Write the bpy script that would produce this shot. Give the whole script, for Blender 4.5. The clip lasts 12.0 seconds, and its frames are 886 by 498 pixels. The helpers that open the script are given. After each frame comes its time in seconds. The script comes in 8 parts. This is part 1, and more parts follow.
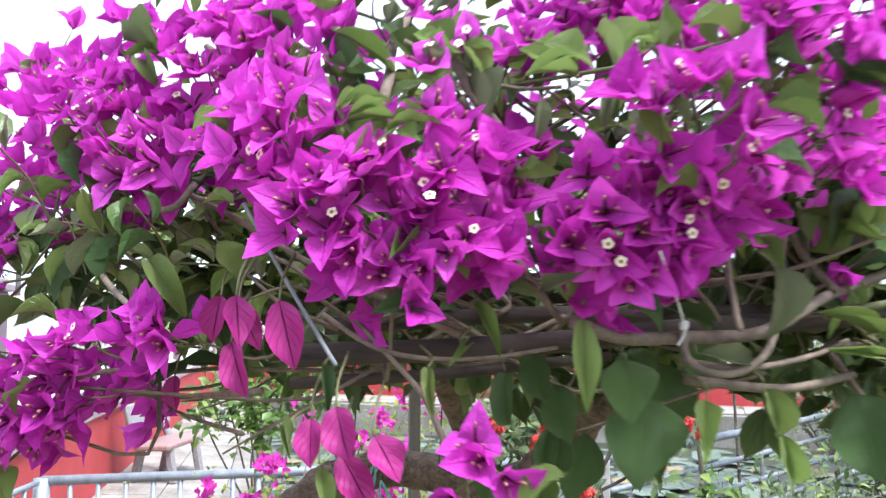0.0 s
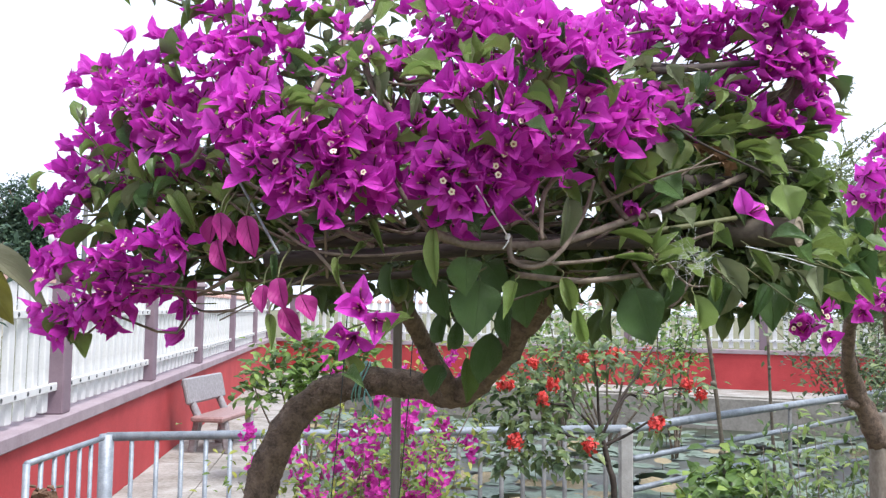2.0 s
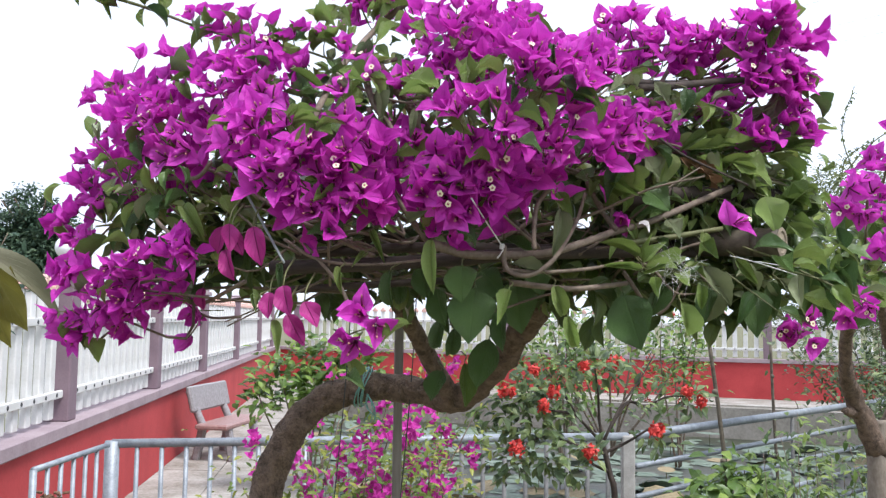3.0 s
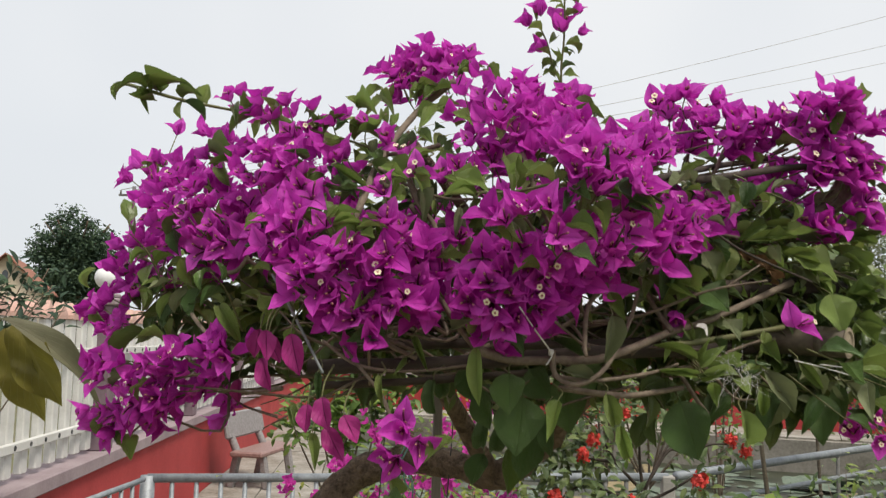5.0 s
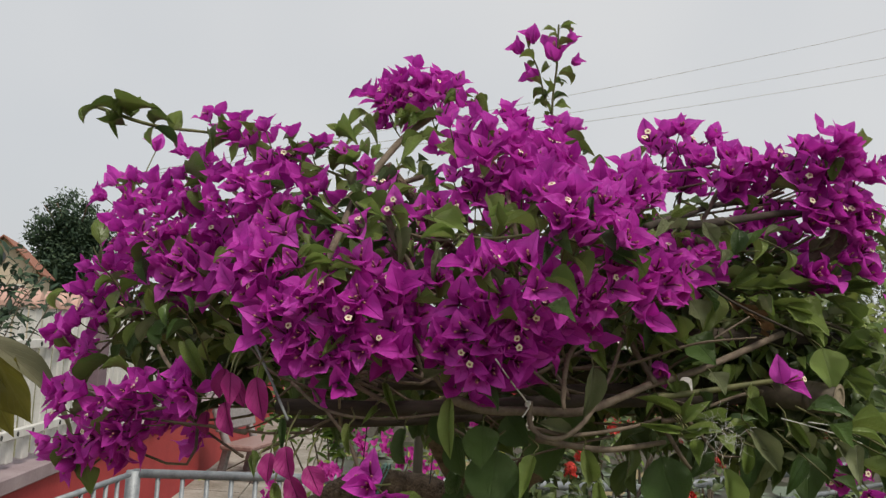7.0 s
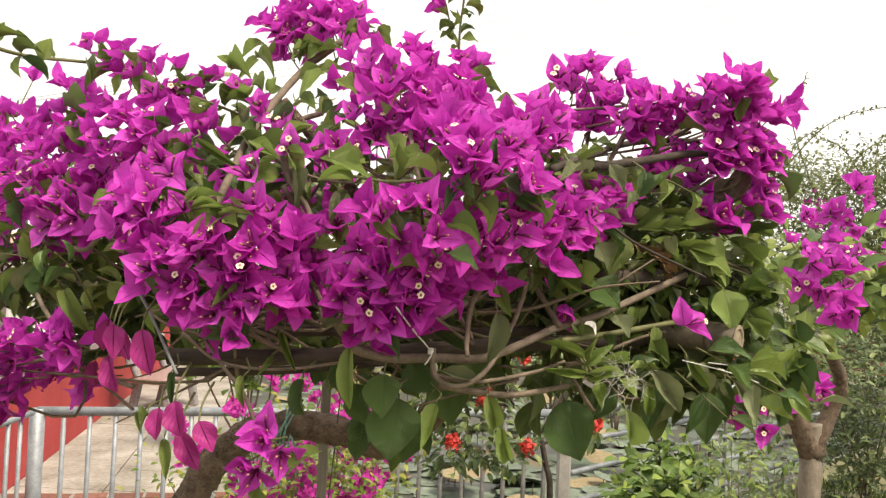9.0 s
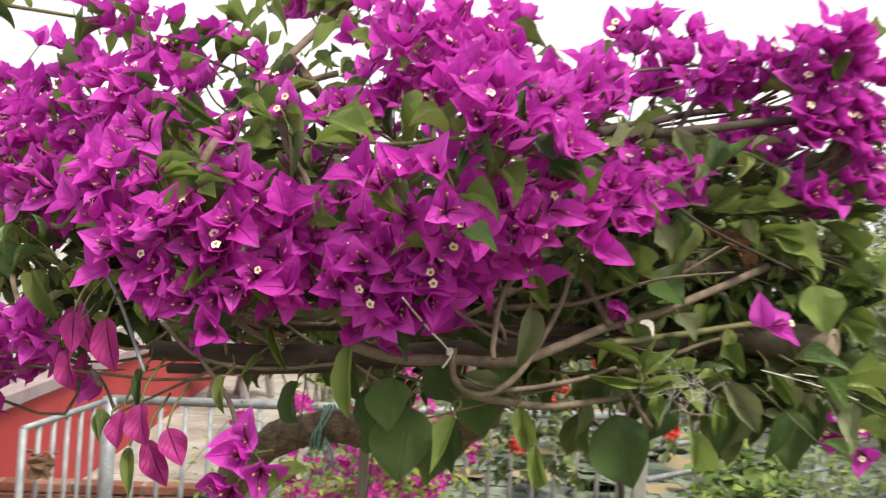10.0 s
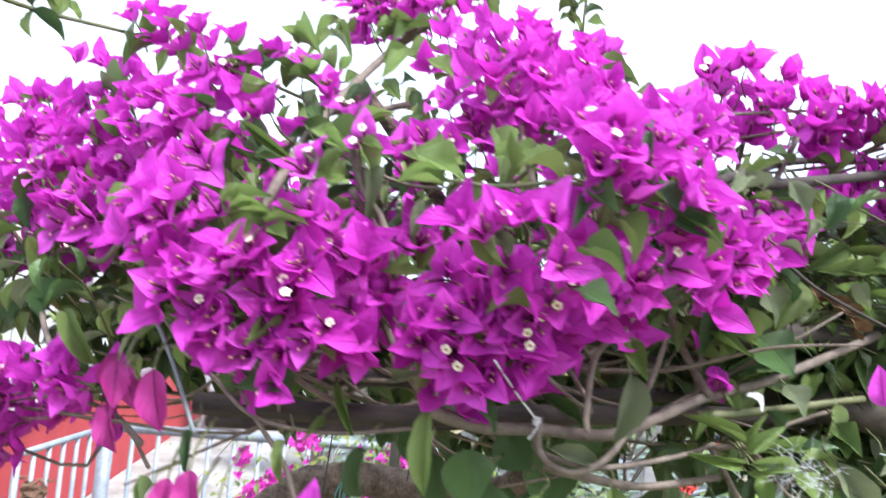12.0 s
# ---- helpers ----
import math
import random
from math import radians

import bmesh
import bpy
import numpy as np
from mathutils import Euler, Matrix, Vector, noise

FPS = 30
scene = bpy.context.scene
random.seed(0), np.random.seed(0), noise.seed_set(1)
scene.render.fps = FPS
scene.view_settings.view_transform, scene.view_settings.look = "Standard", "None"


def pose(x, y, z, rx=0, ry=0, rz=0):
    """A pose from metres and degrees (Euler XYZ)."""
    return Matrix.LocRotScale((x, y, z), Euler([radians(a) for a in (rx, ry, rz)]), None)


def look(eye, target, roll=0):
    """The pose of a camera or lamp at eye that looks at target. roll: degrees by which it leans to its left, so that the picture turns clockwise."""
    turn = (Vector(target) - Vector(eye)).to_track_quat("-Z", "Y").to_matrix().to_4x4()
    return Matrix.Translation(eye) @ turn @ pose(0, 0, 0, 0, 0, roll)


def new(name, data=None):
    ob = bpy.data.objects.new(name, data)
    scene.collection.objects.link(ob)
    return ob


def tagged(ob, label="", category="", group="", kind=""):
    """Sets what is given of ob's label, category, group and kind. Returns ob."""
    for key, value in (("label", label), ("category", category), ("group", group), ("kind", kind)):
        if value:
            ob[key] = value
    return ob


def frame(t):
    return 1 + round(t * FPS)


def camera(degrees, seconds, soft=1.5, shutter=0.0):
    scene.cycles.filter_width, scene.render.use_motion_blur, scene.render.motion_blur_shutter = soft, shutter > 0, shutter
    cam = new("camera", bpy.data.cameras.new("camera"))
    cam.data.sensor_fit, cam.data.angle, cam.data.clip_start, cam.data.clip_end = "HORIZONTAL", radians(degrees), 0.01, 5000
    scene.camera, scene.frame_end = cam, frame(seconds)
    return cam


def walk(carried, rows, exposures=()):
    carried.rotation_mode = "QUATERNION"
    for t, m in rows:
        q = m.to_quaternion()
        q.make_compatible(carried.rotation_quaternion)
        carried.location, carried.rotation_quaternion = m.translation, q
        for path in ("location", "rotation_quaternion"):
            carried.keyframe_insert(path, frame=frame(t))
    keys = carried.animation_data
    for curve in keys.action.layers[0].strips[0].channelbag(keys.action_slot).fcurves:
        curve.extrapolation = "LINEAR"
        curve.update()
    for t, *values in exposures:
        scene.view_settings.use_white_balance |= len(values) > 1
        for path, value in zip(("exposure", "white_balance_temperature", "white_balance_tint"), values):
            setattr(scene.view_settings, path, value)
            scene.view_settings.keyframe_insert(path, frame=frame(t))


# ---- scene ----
cam = camera(54.1, 12.0, soft=1.3, shutter=0.5)
PATH = [
    (0, (0.0872, -0.1784, 1.9327), (0.1109, 1.8139, 2.1061), 0.33),
    (0.5, (0.1371, -0.2999, 1.9021), (0.1475, 1.6872, 2.1284), 0.39),
    (1, (0.1816, -0.4116, 1.8678), (0.1906, 1.5794, 2.0571), 0.57),
    (1.5, (0.2108, -0.4647, 1.8582), (0.1718, 1.5301, 1.9973), 0.60),
    (2, (0.2306, -0.4953, 1.8573), (0.1302, 1.4972, 1.9980), 0.74),
    (2.5, (0.2411, -0.5350, 1.8465), (0.1315, 1.4565, 1.9953), 0.78),
    (4.5, (0.2285, -0.5416, 1.9229), (0.0898, 1.4439, 2.1191), 1.31),
    (5, (0.2253, -0.5048, 1.9433), (0.0349, 1.4752, 2.1515), 1.31),
    (5.5, (0.2484, -0.4940, 1.9801), (0.0621, 1.4853, 2.1982), 1.99),
    (6, (0.2357, -0.4703, 1.9892), (0.0379, 1.5081, 2.2054), 2.85),
    (6.5, (0.2370, -0.4751, 1.9897), (0.0345, 1.5015, 2.2179), 3.44),
    (8.5, (0.2583, -0.4463, 2.0135), (0.1862, 1.5520, 2.0528), 1.36),
    (9, (0.2542, -0.4360, 2.0114), (0.2659, 1.5635, 2.0574), 2.75),
    (9.5, (0.2739, -0.3831, 1.9987), (0.2622, 1.6161, 2.0535), 3.28),
    (10, (0.3006, -0.2960, 2.0035), (0.1286, 1.6964, 2.0331), 3.62),
    (10.5, (0.3319, -0.2118, 2.0052), (-0.0103, 1.7587, 2.0080), 4.16),
    (11, (0.3474, -0.1809, 1.9950), (-0.0221, 1.7846, 1.9759), 4.78),
    (11.5, (0.3248, -0.2051, 2.0068), (0.0179, 1.7712, 2.0125), 5.95),
    (12, (0.2294, -0.2268, 2.0128), (0.0514, 1.7623, 2.1218), 5.88),
]
EXPOSURES = [(0.0, 1.17, 5800, 12), (0.6, 1.10, 5720, 12), (1.2, 0.83, 5800, 13), (2.5, 0.64, 6000, 13), (4.5, 0.05, 6600, 10), (5.0, -0.1, 7050, 9), (5.5, -0.36, 7150, 9), (6.7, -0.5, 7050, 9), (8.3, 0.40, 7800, 11), (9.0, 0.60, 7950, 11), (9.7, 0.30, 7850, 11), (10.4, 1.06, 6350, 11), (11.3, 1.36, 5720, 12), (12.0, 1.27, 5680, 12)]
walk(cam, [(t, look(eye, target, roll)) for t, eye, target, roll in PATH], EXPOSURES)

# ---- world and light: an even overcast sky, a wide weak sun behind the cloud ----
world = bpy.data.worlds.new("overcast_sky")
scene.world = world
world.use_nodes = True
wn = world.node_tree
wn.nodes.clear()
w_out = wn.nodes.new("ShaderNodeOutputWorld")
w_bg = wn.nodes.new("ShaderNodeBackground")
w_sky = wn.nodes.new("ShaderNodeTexSky")
w_sky.sky_type, w_sky.sun_disc = "NISHITA", False
w_sky.sun_elevation, w_sky.sun_rotation = radians(59), radians(132)
w_sky.dust_density, w_sky.air_density = 4.0, 1.0
w_scale = wn.nodes.new("ShaderNodeVectorMath")
w_scale.operation = "SCALE"
w_scale.inputs["Scale"].default_value = 0.10
w_tex = wn.nodes.new("ShaderNodeTexCoord")
w_noise = wn.nodes.new("ShaderNodeTexNoise")
w_noise.inputs["Scale"].default_value = 1.6
w_noise.inputs["Detail"].default_value = 3.0
w_ramp = wn.nodes.new("ShaderNodeValToRGB")
w_ramp.color_ramp.elements[0].position, w_ramp.color_ramp.elements[0].color = 0.3, (0.725, 0.795, 0.910, 1)
w_ramp.color_ramp.elements[1].position, w_ramp.color_ramp.elements[1].color = 0.75, (0.925, 0.972, 1.055, 1)
w_mix = wn.nodes.new("ShaderNodeMix")
w_mix.data_type, w_mix.blend_type = "RGBA", "MIX"
w_mix.inputs["Factor"].default_value = 0.85
wn.links.new(w_sky.outputs[0], w_scale.inputs[0])
wn.links.new(w_tex.outputs["Generated"], w_noise.inputs["Vector"])
wn.links.new(w_noise.outputs["Fac"], w_ramp.inputs["Fac"])
wn.links.new(w_scale.outputs[0], w_mix.inputs["A"])
wn.links.new(w_ramp.outputs["Color"], w_mix.inputs["B"])
wn.links.new(w_mix.outputs["Result"], w_bg.inputs["Color"])
w_bg.inputs["Strength"].default_value = 1.12
wn.links.new(w_bg.outputs[0], w_out.inputs["Surface"])

sun = new("sun", bpy.data.lights.new("sun", "SUN"))
sun.data.energy, sun.data.angle, sun.data.color = 3.2, radians(18), (1.0, 0.97, 0.92)
sun.matrix_world = look((4.0, -2.6, 9.0), (0, 1, 0))


# ---- materials ----
class Mat:
    """A small node-tree writer round one principled material."""

    def __init__(self, name, rough=0.7, metal=0.0, spec=0.4):
        self.m = bpy.data.materials.new(name)
        self.m.use_nodes = True
        self.t = self.m.node_tree
        self.b = self.t.nodes["Principled BSDF"]
        self.b.inputs["Roughness"].default_value = rough
        self.b.inputs["Metallic"].default_value = metal
        self.b.inputs["Specular IOR Level"].default_value = spec
        self.out = self.t.nodes["Material Output"]

    def node(self, kind, **values):
        n = self.t.nodes.new(kind)
        for key, value in values.items():
            n.inputs[key.replace("_", " ")].default_value = value
        return n

    def link(self, a, b):
        self.t.links.new(a, b)

    def coords(self, space="Object"):
        return self.node("ShaderNodeTexCoord").outputs[space]

    def noise(self, scale, detail=4.0, rough=0.6, vector=None, stretch=None):
        n = self.node("ShaderNodeTexNoise", Scale=scale, Detail=detail, Roughness=rough)
        v = vector or self.coords()
        if stretch:
            mp = self.node("ShaderNodeMapping", Scale=stretch)
            self.link(v, mp.inputs["Vector"])
            v = mp.outputs[0]
        self.link(v, n.inputs["Vector"])
        return n.outputs["Fac"]

    def ramp(self, fac, stops):
        r = self.node("ShaderNodeValToRGB")
        while len(r.color_ramp.elements) < len(stops):
            r.color_ramp.elements.new(0.5)
        for e, (p, c) in zip(r.color_ramp.elements, stops):
            e.position, e.color = p, (*c, 1)
        self.link(fac, r.inputs["Fac"])
        return r.outputs["Color"]

    def mix(self, fac, a, b, how="MIX"):
        n = self.node("ShaderNodeMix")
        n.data_type, n.blend_type = "RGBA", how
        for value, key in ((fac, "Factor"), (a, "A"), (b, "B")):
            if isinstance(value, (int, float)):
                n.inputs[key].default_value = value
            elif isinstance(value, tuple):
                n.inputs[key].default_value = (*value, 1)
            else:
                self.link(value, n.inputs[key])
        return n.outputs["Result"]

    def math(self, how, a, b=0.0):
        n = self.node("ShaderNodeMath")
        n.operation = how
        for value, socket in ((a, n.inputs[0]), (b, n.inputs[1])):
            if isinstance(value, (int, float)):
                socket.default_value = value
            else:
                self.link(value, socket)
        return n.outputs[0]

    def random(self):
        return self.node("ShaderNodeObjectInfo").outputs["Random"]

    def island(self):
        return self.node("ShaderNodeNewGeometry").outputs["Random Per Island"]

    def color(self, value):
        self.link(value, self.b.inputs["Base Color"])
        return self

    def bump(self, height, strength=0.4, distance=0.01):
        n = self.node("ShaderNodeBump", Strength=strength, Distance=distance)
        self.link(height, n.inputs["Height"])
        self.link(n.outputs[0], self.b.inputs["Normal"])
        return self

    def thin(self, color, amount):
        """Lets light through, as a leaf does."""
        tr = self.node("ShaderNodeBsdfTranslucent")
        self.link(color, tr.inputs["Color"])
        mx = self.node("ShaderNodeMixShader")
        mx.inputs[0].default_value = amount
        self.link(self.b.outputs[0], mx.inputs[1])
        self.link(tr.outputs[0], mx.inputs[2])
        self.link(mx.outputs[0], self.out.inputs["Surface"])
        return self


def plain(name, dark, light, rough=0.7, scale=8.0, fine=60.0, bump=0.3, distance=0.01, metal=0.0, spec=0.4, stretch=None):
    m = Mat(name, rough, metal, spec)
    big, small = m.noise(scale, 5, stretch=stretch), m.noise(fine, 4, stretch=stretch)
    both = m.math("ADD", m.math("MULTIPLY", big, 0.65), m.math("MULTIPLY", small, 0.35))
    m.color(m.ramp(both, [(0.32, dark), (0.68, light)]))
    if bump:
        m.bump(both, bump, distance)
    return m.m


def veined(name, stops, vein, vein_amount, rough, thin, ribs, spec=0.35, random_island=False, crumple=0.002):
    """A bract or leaf: colour by piece, midrib and side veins along its own uv."""
    m = Mat(name, rough, 0.0, spec)
    own = m.math("ADD", m.math("MULTIPLY", m.random(), 0.55), m.math("MULTIPLY", m.island(), 0.45))
    base = m.ramp(m.island() if random_island else own, stops)
    uv = m.node("ShaderNodeSeparateXYZ")
    m.link(m.coords("UV"), uv.inputs[0])
    across = m.math("ABSOLUTE", m.math("SUBTRACT", uv.outputs[0], 0.5))
    mid = m.math("SUBTRACT", 1.0, m.math("MINIMUM", m.math("MULTIPLY", across, 26.0), 1.0))
    slant = m.math("SUBTRACT", m.math("MULTIPLY", uv.outputs[1], ribs), m.math("MULTIPLY", across, ribs * 0.8))
    side = m.math("SUBTRACT", 1.0, m.math("MINIMUM", m.math("MULTIPLY", m.math("ABSOLUTE", m.math("SINE", m.math("MULTIPLY", slant, math.pi))), 5.0), 1.0))
    net = m.math("MAXIMUM", mid, m.math("MULTIPLY", side, 0.6))
    blot = m.noise(70.0, 4)
    col = m.mix(m.math("MULTIPLY", net, vein_amount), base, vein)
    col = m.mix(1.0, col, m.ramp(uv.outputs[1], [(0.0, (0.74, 0.70, 0.72)), (0.35, (0.96, 0.95, 0.96)), (1.0, (1.0, 1.0, 1.0))]), "MULTIPLY")
    col = m.mix(0.5, col, m.ramp(blot, [(0.3, (0.72, 0.72, 0.72)), (0.7, (1.0, 1.0, 1.0))]), "MULTIPLY")
    m.color(col)
    m.bump(m.math("SUBTRACT", m.math("MULTIPLY", m.math("ADD", blot, m.noise(190.0, 3)), 0.5 if crumple < 0.003 else 0.9), net), 0.6, crumple)
    m.thin(col, thin)
    return m.m


M_BRACT = veined("magenta_bract", [(0.0, (0.530, 0.029, 0.405)), (0.35, (0.713, 0.055, 0.570)), (0.7, (0.844, 0.105, 0.712)), (1.0, (0.938, 0.203, 0.855))], (0.408, 0.015, 0.341), 0.32, 0.48, 0.42, 8.0, 0.28, crumple=0.0045)
M_BRACT_OLD = veined("crimson_bract", [(0.0, (0.310, 0.016, 0.150)), (1.0, (0.460, 0.040, 0.245))], (0.088, 0.000, 0.031), 0.9, 0.55, 0.2, 6.0, 0.3)
M_BRACT_FAR = veined("pink_bract", [(0.0, (0.50, 0.025, 0.30)), (1.0, (0.74, 0.09, 0.50))], (0.25, 0.0, 0.18), 0.2, 0.6, 0.35, 5.0, 0.25, True)
M_LEAF = veined("green_leaf", [(0.0, (0.097, 0.162, 0.037)), (0.4, (0.176, 0.259, 0.058)), (0.75, (0.262, 0.349, 0.088)), (1.0, (0.364, 0.444, 0.141))], (0.174, 0.242, 0.090), 0.35, 0.33, 0.25, 9.0, 0.45, crumple=0.0035)
M_LEAF_DARK = veined("dark_leaf", [(0.0, (0.058, 0.116, 0.036)), (0.6, (0.097, 0.174, 0.049)), (1.0, (0.146, 0.230, 0.059))], (0.108, 0.173, 0.057), 0.35, 0.33, 0.22, 9.0, 0.5, crumple=0.0035)
M_LEAF_MASS = veined("leaf_mass", [(0.0, (0.059, 0.109, 0.029)), (0.5, (0.132, 0.201, 0.041)), (1.0, (0.286, 0.354, 0.085))], (0.127, 0.194, 0.057), 0.25, 0.33, 0.25, 7.0, 0.4, True)
M_LEAF_YOUNG = veined("young_leaf", [(0.0, (0.223, 0.347, 0.070)), (1.0, (0.384, 0.508, 0.159))], (0.284, 0.352, 0.152), 0.35, 0.33, 0.35, 9.0, 0.45, crumple=0.0035)
M_LEAF_YELLOW = veined("yellowing_leaf", [(0.0, (0.16, 0.155, 0.035)), (1.0, (0.24, 0.21, 0.04))], (0.30, 0.27, 0.09), 0.4, 0.45, 0.35, 8.0, 0.4)
M_LEAF_GREY = veined("grey_green_leaf", [(0.0, (0.175, 0.175, 0.105)), (1.0, (0.26, 0.255, 0.16))], (0.30, 0.29, 0.2), 0.4, 0.55, 0.2, 10.0, 0.3)
M_LEAF_PALE = veined("pale_leaf_underside", [(0.0, (0.185, 0.220, 0.108)), (1.0, (0.272, 0.308, 0.152))], (0.327, 0.330, 0.253), 0.4, 0.5, 0.25, 10.0, 0.35, crumple=0.0035)
M_LEAF_FAR = veined("far_foliage", [(0.0, (0.032, 0.062, 0.042)), (0.6, (0.066, 0.115, 0.066)), (1.0, (0.115, 0.175, 0.092))], (0.06, 0.10, 0.04), 0.1, 0.6, 0.15, 5.0, 0.3, True)
M_STAR = plain("cream_floret", (0.70, 0.58, 0.38), (0.84, 0.77, 0.60), 0.6, 200, 900, 0.0)
M_MOUTH = plain("floret_mouth", (0.26, 0.06, 0.10), (0.46, 0.24, 0.18), 0.6, 200, 900, 0.0)
M_TUBE = plain("floret_tube", (0.07, 0.003, 0.035), (0.17, 0.010, 0.08), 0.6, 120, 500, 0.0)
M_BARK = plain("trunk_bark", (0.036, 0.024, 0.017), (0.257, 0.180, 0.130), 0.92, 48, 230, 1.0, 0.02)
M_TWIG = plain("brown_twig", (0.085, 0.062, 0.046), (0.25, 0.195, 0.145), 0.8, 45, 220, 0.6, 0.003)
M_TWIG_GREEN = plain("green_twig", (0.075, 0.085, 0.030), (0.170, 0.165, 0.070), 0.65, 45, 220, 0.4, 0.002)
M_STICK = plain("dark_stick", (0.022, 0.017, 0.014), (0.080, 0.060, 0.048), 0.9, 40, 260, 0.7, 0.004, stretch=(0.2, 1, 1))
M_BAMBOO = plain("weathered_bamboo", (0.035, 0.028, 0.020), (0.170, 0.140, 0.100), 0.75, 18, 160, 0.5, 0.003, stretch=(0.2, 1, 1))
M_BAMBOO_CUT = plain("cut_bamboo", (0.13, 0.10, 0.07), (0.34, 0.28, 0.20), 0.9, 70, 300, 0.7, 0.003)
M_POST = plain("grey_timber", (0.10, 0.09, 0.075), (0.24, 0.21, 0.18), 0.9, 12, 150, 0.6, 0.003, stretch=(1, 1, 0.08))
M_CORD = plain("white_cord", (0.50, 0.49, 0.47), (0.75, 0.74, 0.72), 0.8, 300, 1200, 0.0)
M_CORD_GREEN = plain("green_nylon_cord", (0.07, 0.19, 0.17), (0.20, 0.36, 0.32), 0.6, 300, 1200, 0.0)
M_WIRE_DARK = plain("dark_wire", (0.02, 0.02, 0.022), (0.05, 0.05, 0.05), 0.5, 100, 500, 0.0)
M_TAG = plain("white_plastic", (0.60, 0.58, 0.55), (0.80, 0.79, 0.76), 0.5, 80, 400, 0.0)
M_STRAW = plain("grey_plastic_strip", (0.13, 0.14, 0.14), (0.26, 0.28, 0.28), 0.4, 60, 300, 0.1)
M_DRY = plain("dry_leaf", (0.10, 0.055, 0.025), (0.24, 0.14, 0.07), 0.9, 60, 240, 0.8, 0.003)
M_GALV = plain("galvanised_steel", (0.170, 0.187, 0.204), (0.357, 0.383, 0.408), 0.55, 14, 120, 0.2, 0.002, metal=0.35)
# Steel darkened in colour to stand for shade on bars before the pond.
M_GALV_SHADED = plain("shaded_steel", (0.085, 0.085, 0.08), (0.20, 0.195, 0.185), 0.75, 14, 120, 0.3, 0.002, metal=0.15)
M_RUST = plain("rusted_iron", (0.045, 0.025, 0.016), (0.26, 0.15, 0.09), 0.95, 60, 300, 1.0, 0.006)
M_CONCRETE_POST = plain("concrete_post", (0.22, 0.21, 0.19), (0.40, 0.38, 0.35), 0.9, 12, 120, 0.5, 0.003)
M_RED = plain("red_wall_paint", (0.30, 0.027, 0.029), (0.45, 0.052, 0.053), 0.75, 1.8, 40, 0.25, 0.003)
M_CAP = plain("mauve_coping", (0.23, 0.17, 0.185), (0.36, 0.29, 0.30), 0.85, 3, 60, 0.3, 0.003)
M_FPOST = plain("mauve_post_paint", (0.155, 0.105, 0.125), (0.23, 0.165, 0.185), 0.8, 3, 60, 0.3, 0.003)
M_PICKET = plain("white_picket_paint", (0.525, 0.516, 0.482), (0.694, 0.685, 0.660), 0.6, 4, 60, 0.2, 0.002)
M_TIP = plain("pink_picket_tip", (0.50, 0.29, 0.24), (0.66, 0.45, 0.38), 0.7, 6, 70, 0.2, 0.002)
M_HOLE = plain("bolt_hole", (0.03, 0.03, 0.03), (0.07, 0.07, 0.07), 0.8, 30, 100, 0.0)
M_PAVE = plain("weathered_concrete_paving", (0.138, 0.117, 0.086), (0.427, 0.403, 0.365), 0.9, 1.9, 22, 0.5, 0.006)
M_EDGE = plain("pond_edge_concrete", (0.133, 0.118, 0.094), (0.345, 0.321, 0.282), 0.95, 1.3, 18, 0.6, 0.01)
M_TERRAZZO = plain("terrazzo_bench", (0.173, 0.153, 0.149), (0.315, 0.297, 0.297), 0.5, 30, 220, 0.1, 0.001)
M_TERRAZZO_RED = plain("red_terrazzo_seat", (0.206, 0.107, 0.093), (0.357, 0.227, 0.208), 0.45, 30, 220, 0.1, 0.001)
M_GLOBE = plain("opal_globe", (0.72, 0.72, 0.72), (0.82, 0.82, 0.82), 0.25, 5, 40, 0.0)
M_HOUSE = plain("cream_house_render", (0.48, 0.40, 0.30), (0.62, 0.54, 0.42), 0.9, 0.6, 8, 0.2, 0.01)
M_ROOF = plain("terracotta_roof", (0.22, 0.085, 0.055), (0.38, 0.17, 0.12), 0.85, 2, 14, 0.5, 0.02)
M_PANE = plain("dark_window_pane", (0.03, 0.035, 0.04), (0.07, 0.08, 0.09), 0.15, 2, 10, 0.0, spec=0.6)
M_GRASS = plain("grass_blades", (0.05, 0.085, 0.020), (0.15, 0.19, 0.055), 0.7, 3, 30, 0.0)
M_SOIL = plain("garden_soil_and_turf", (0.075, 0.072, 0.035), (0.20, 0.19, 0.10), 0.95, 2.2, 40, 0.8, 0.02)
M_PAD = plain("lotus_pad", (0.053, 0.084, 0.052), (0.202, 0.242, 0.185), 0.58, 3, 30, 0.15, 0.003)
M_PAD_DRY = plain("withered_lotus_pad", (0.16, 0.12, 0.06), (0.33, 0.27, 0.16), 0.8, 5, 40, 0.4, 0.004)
M_RED_BLOOM = plain("red_bloom", (0.44, 0.022, 0.020), (0.66, 0.062, 0.045), 0.55, 50, 300, 0.0)
M_CABLE = plain("power_cable", (0.46, 0.47, 0.49), (0.56, 0.57, 0.59), 0.6, 1, 4, 0.0)
M_POLE = plain("concrete_utility_pole", (0.11, 0.11, 0.11), (0.19, 0.185, 0.18), 0.9, 3, 30, 0.2)


def brick_material():
    m = Mat("weathered_brick", 0.92)
    base = m.ramp(m.random(), [(0.0, (0.13, 0.055, 0.040)), (0.5, (0.22, 0.085, 0.058)), (1.0, (0.30, 0.15, 0.11))])
    stain = m.noise(30, 5)
    m.color(m.mix(0.7, base, m.ramp(stain, [(0.3, (0.45, 0.43, 0.42)), (0.7, (1, 1, 1))]), "MULTIPLY"))
    m.bump(stain, 0.7, 0.006)
    return m.m


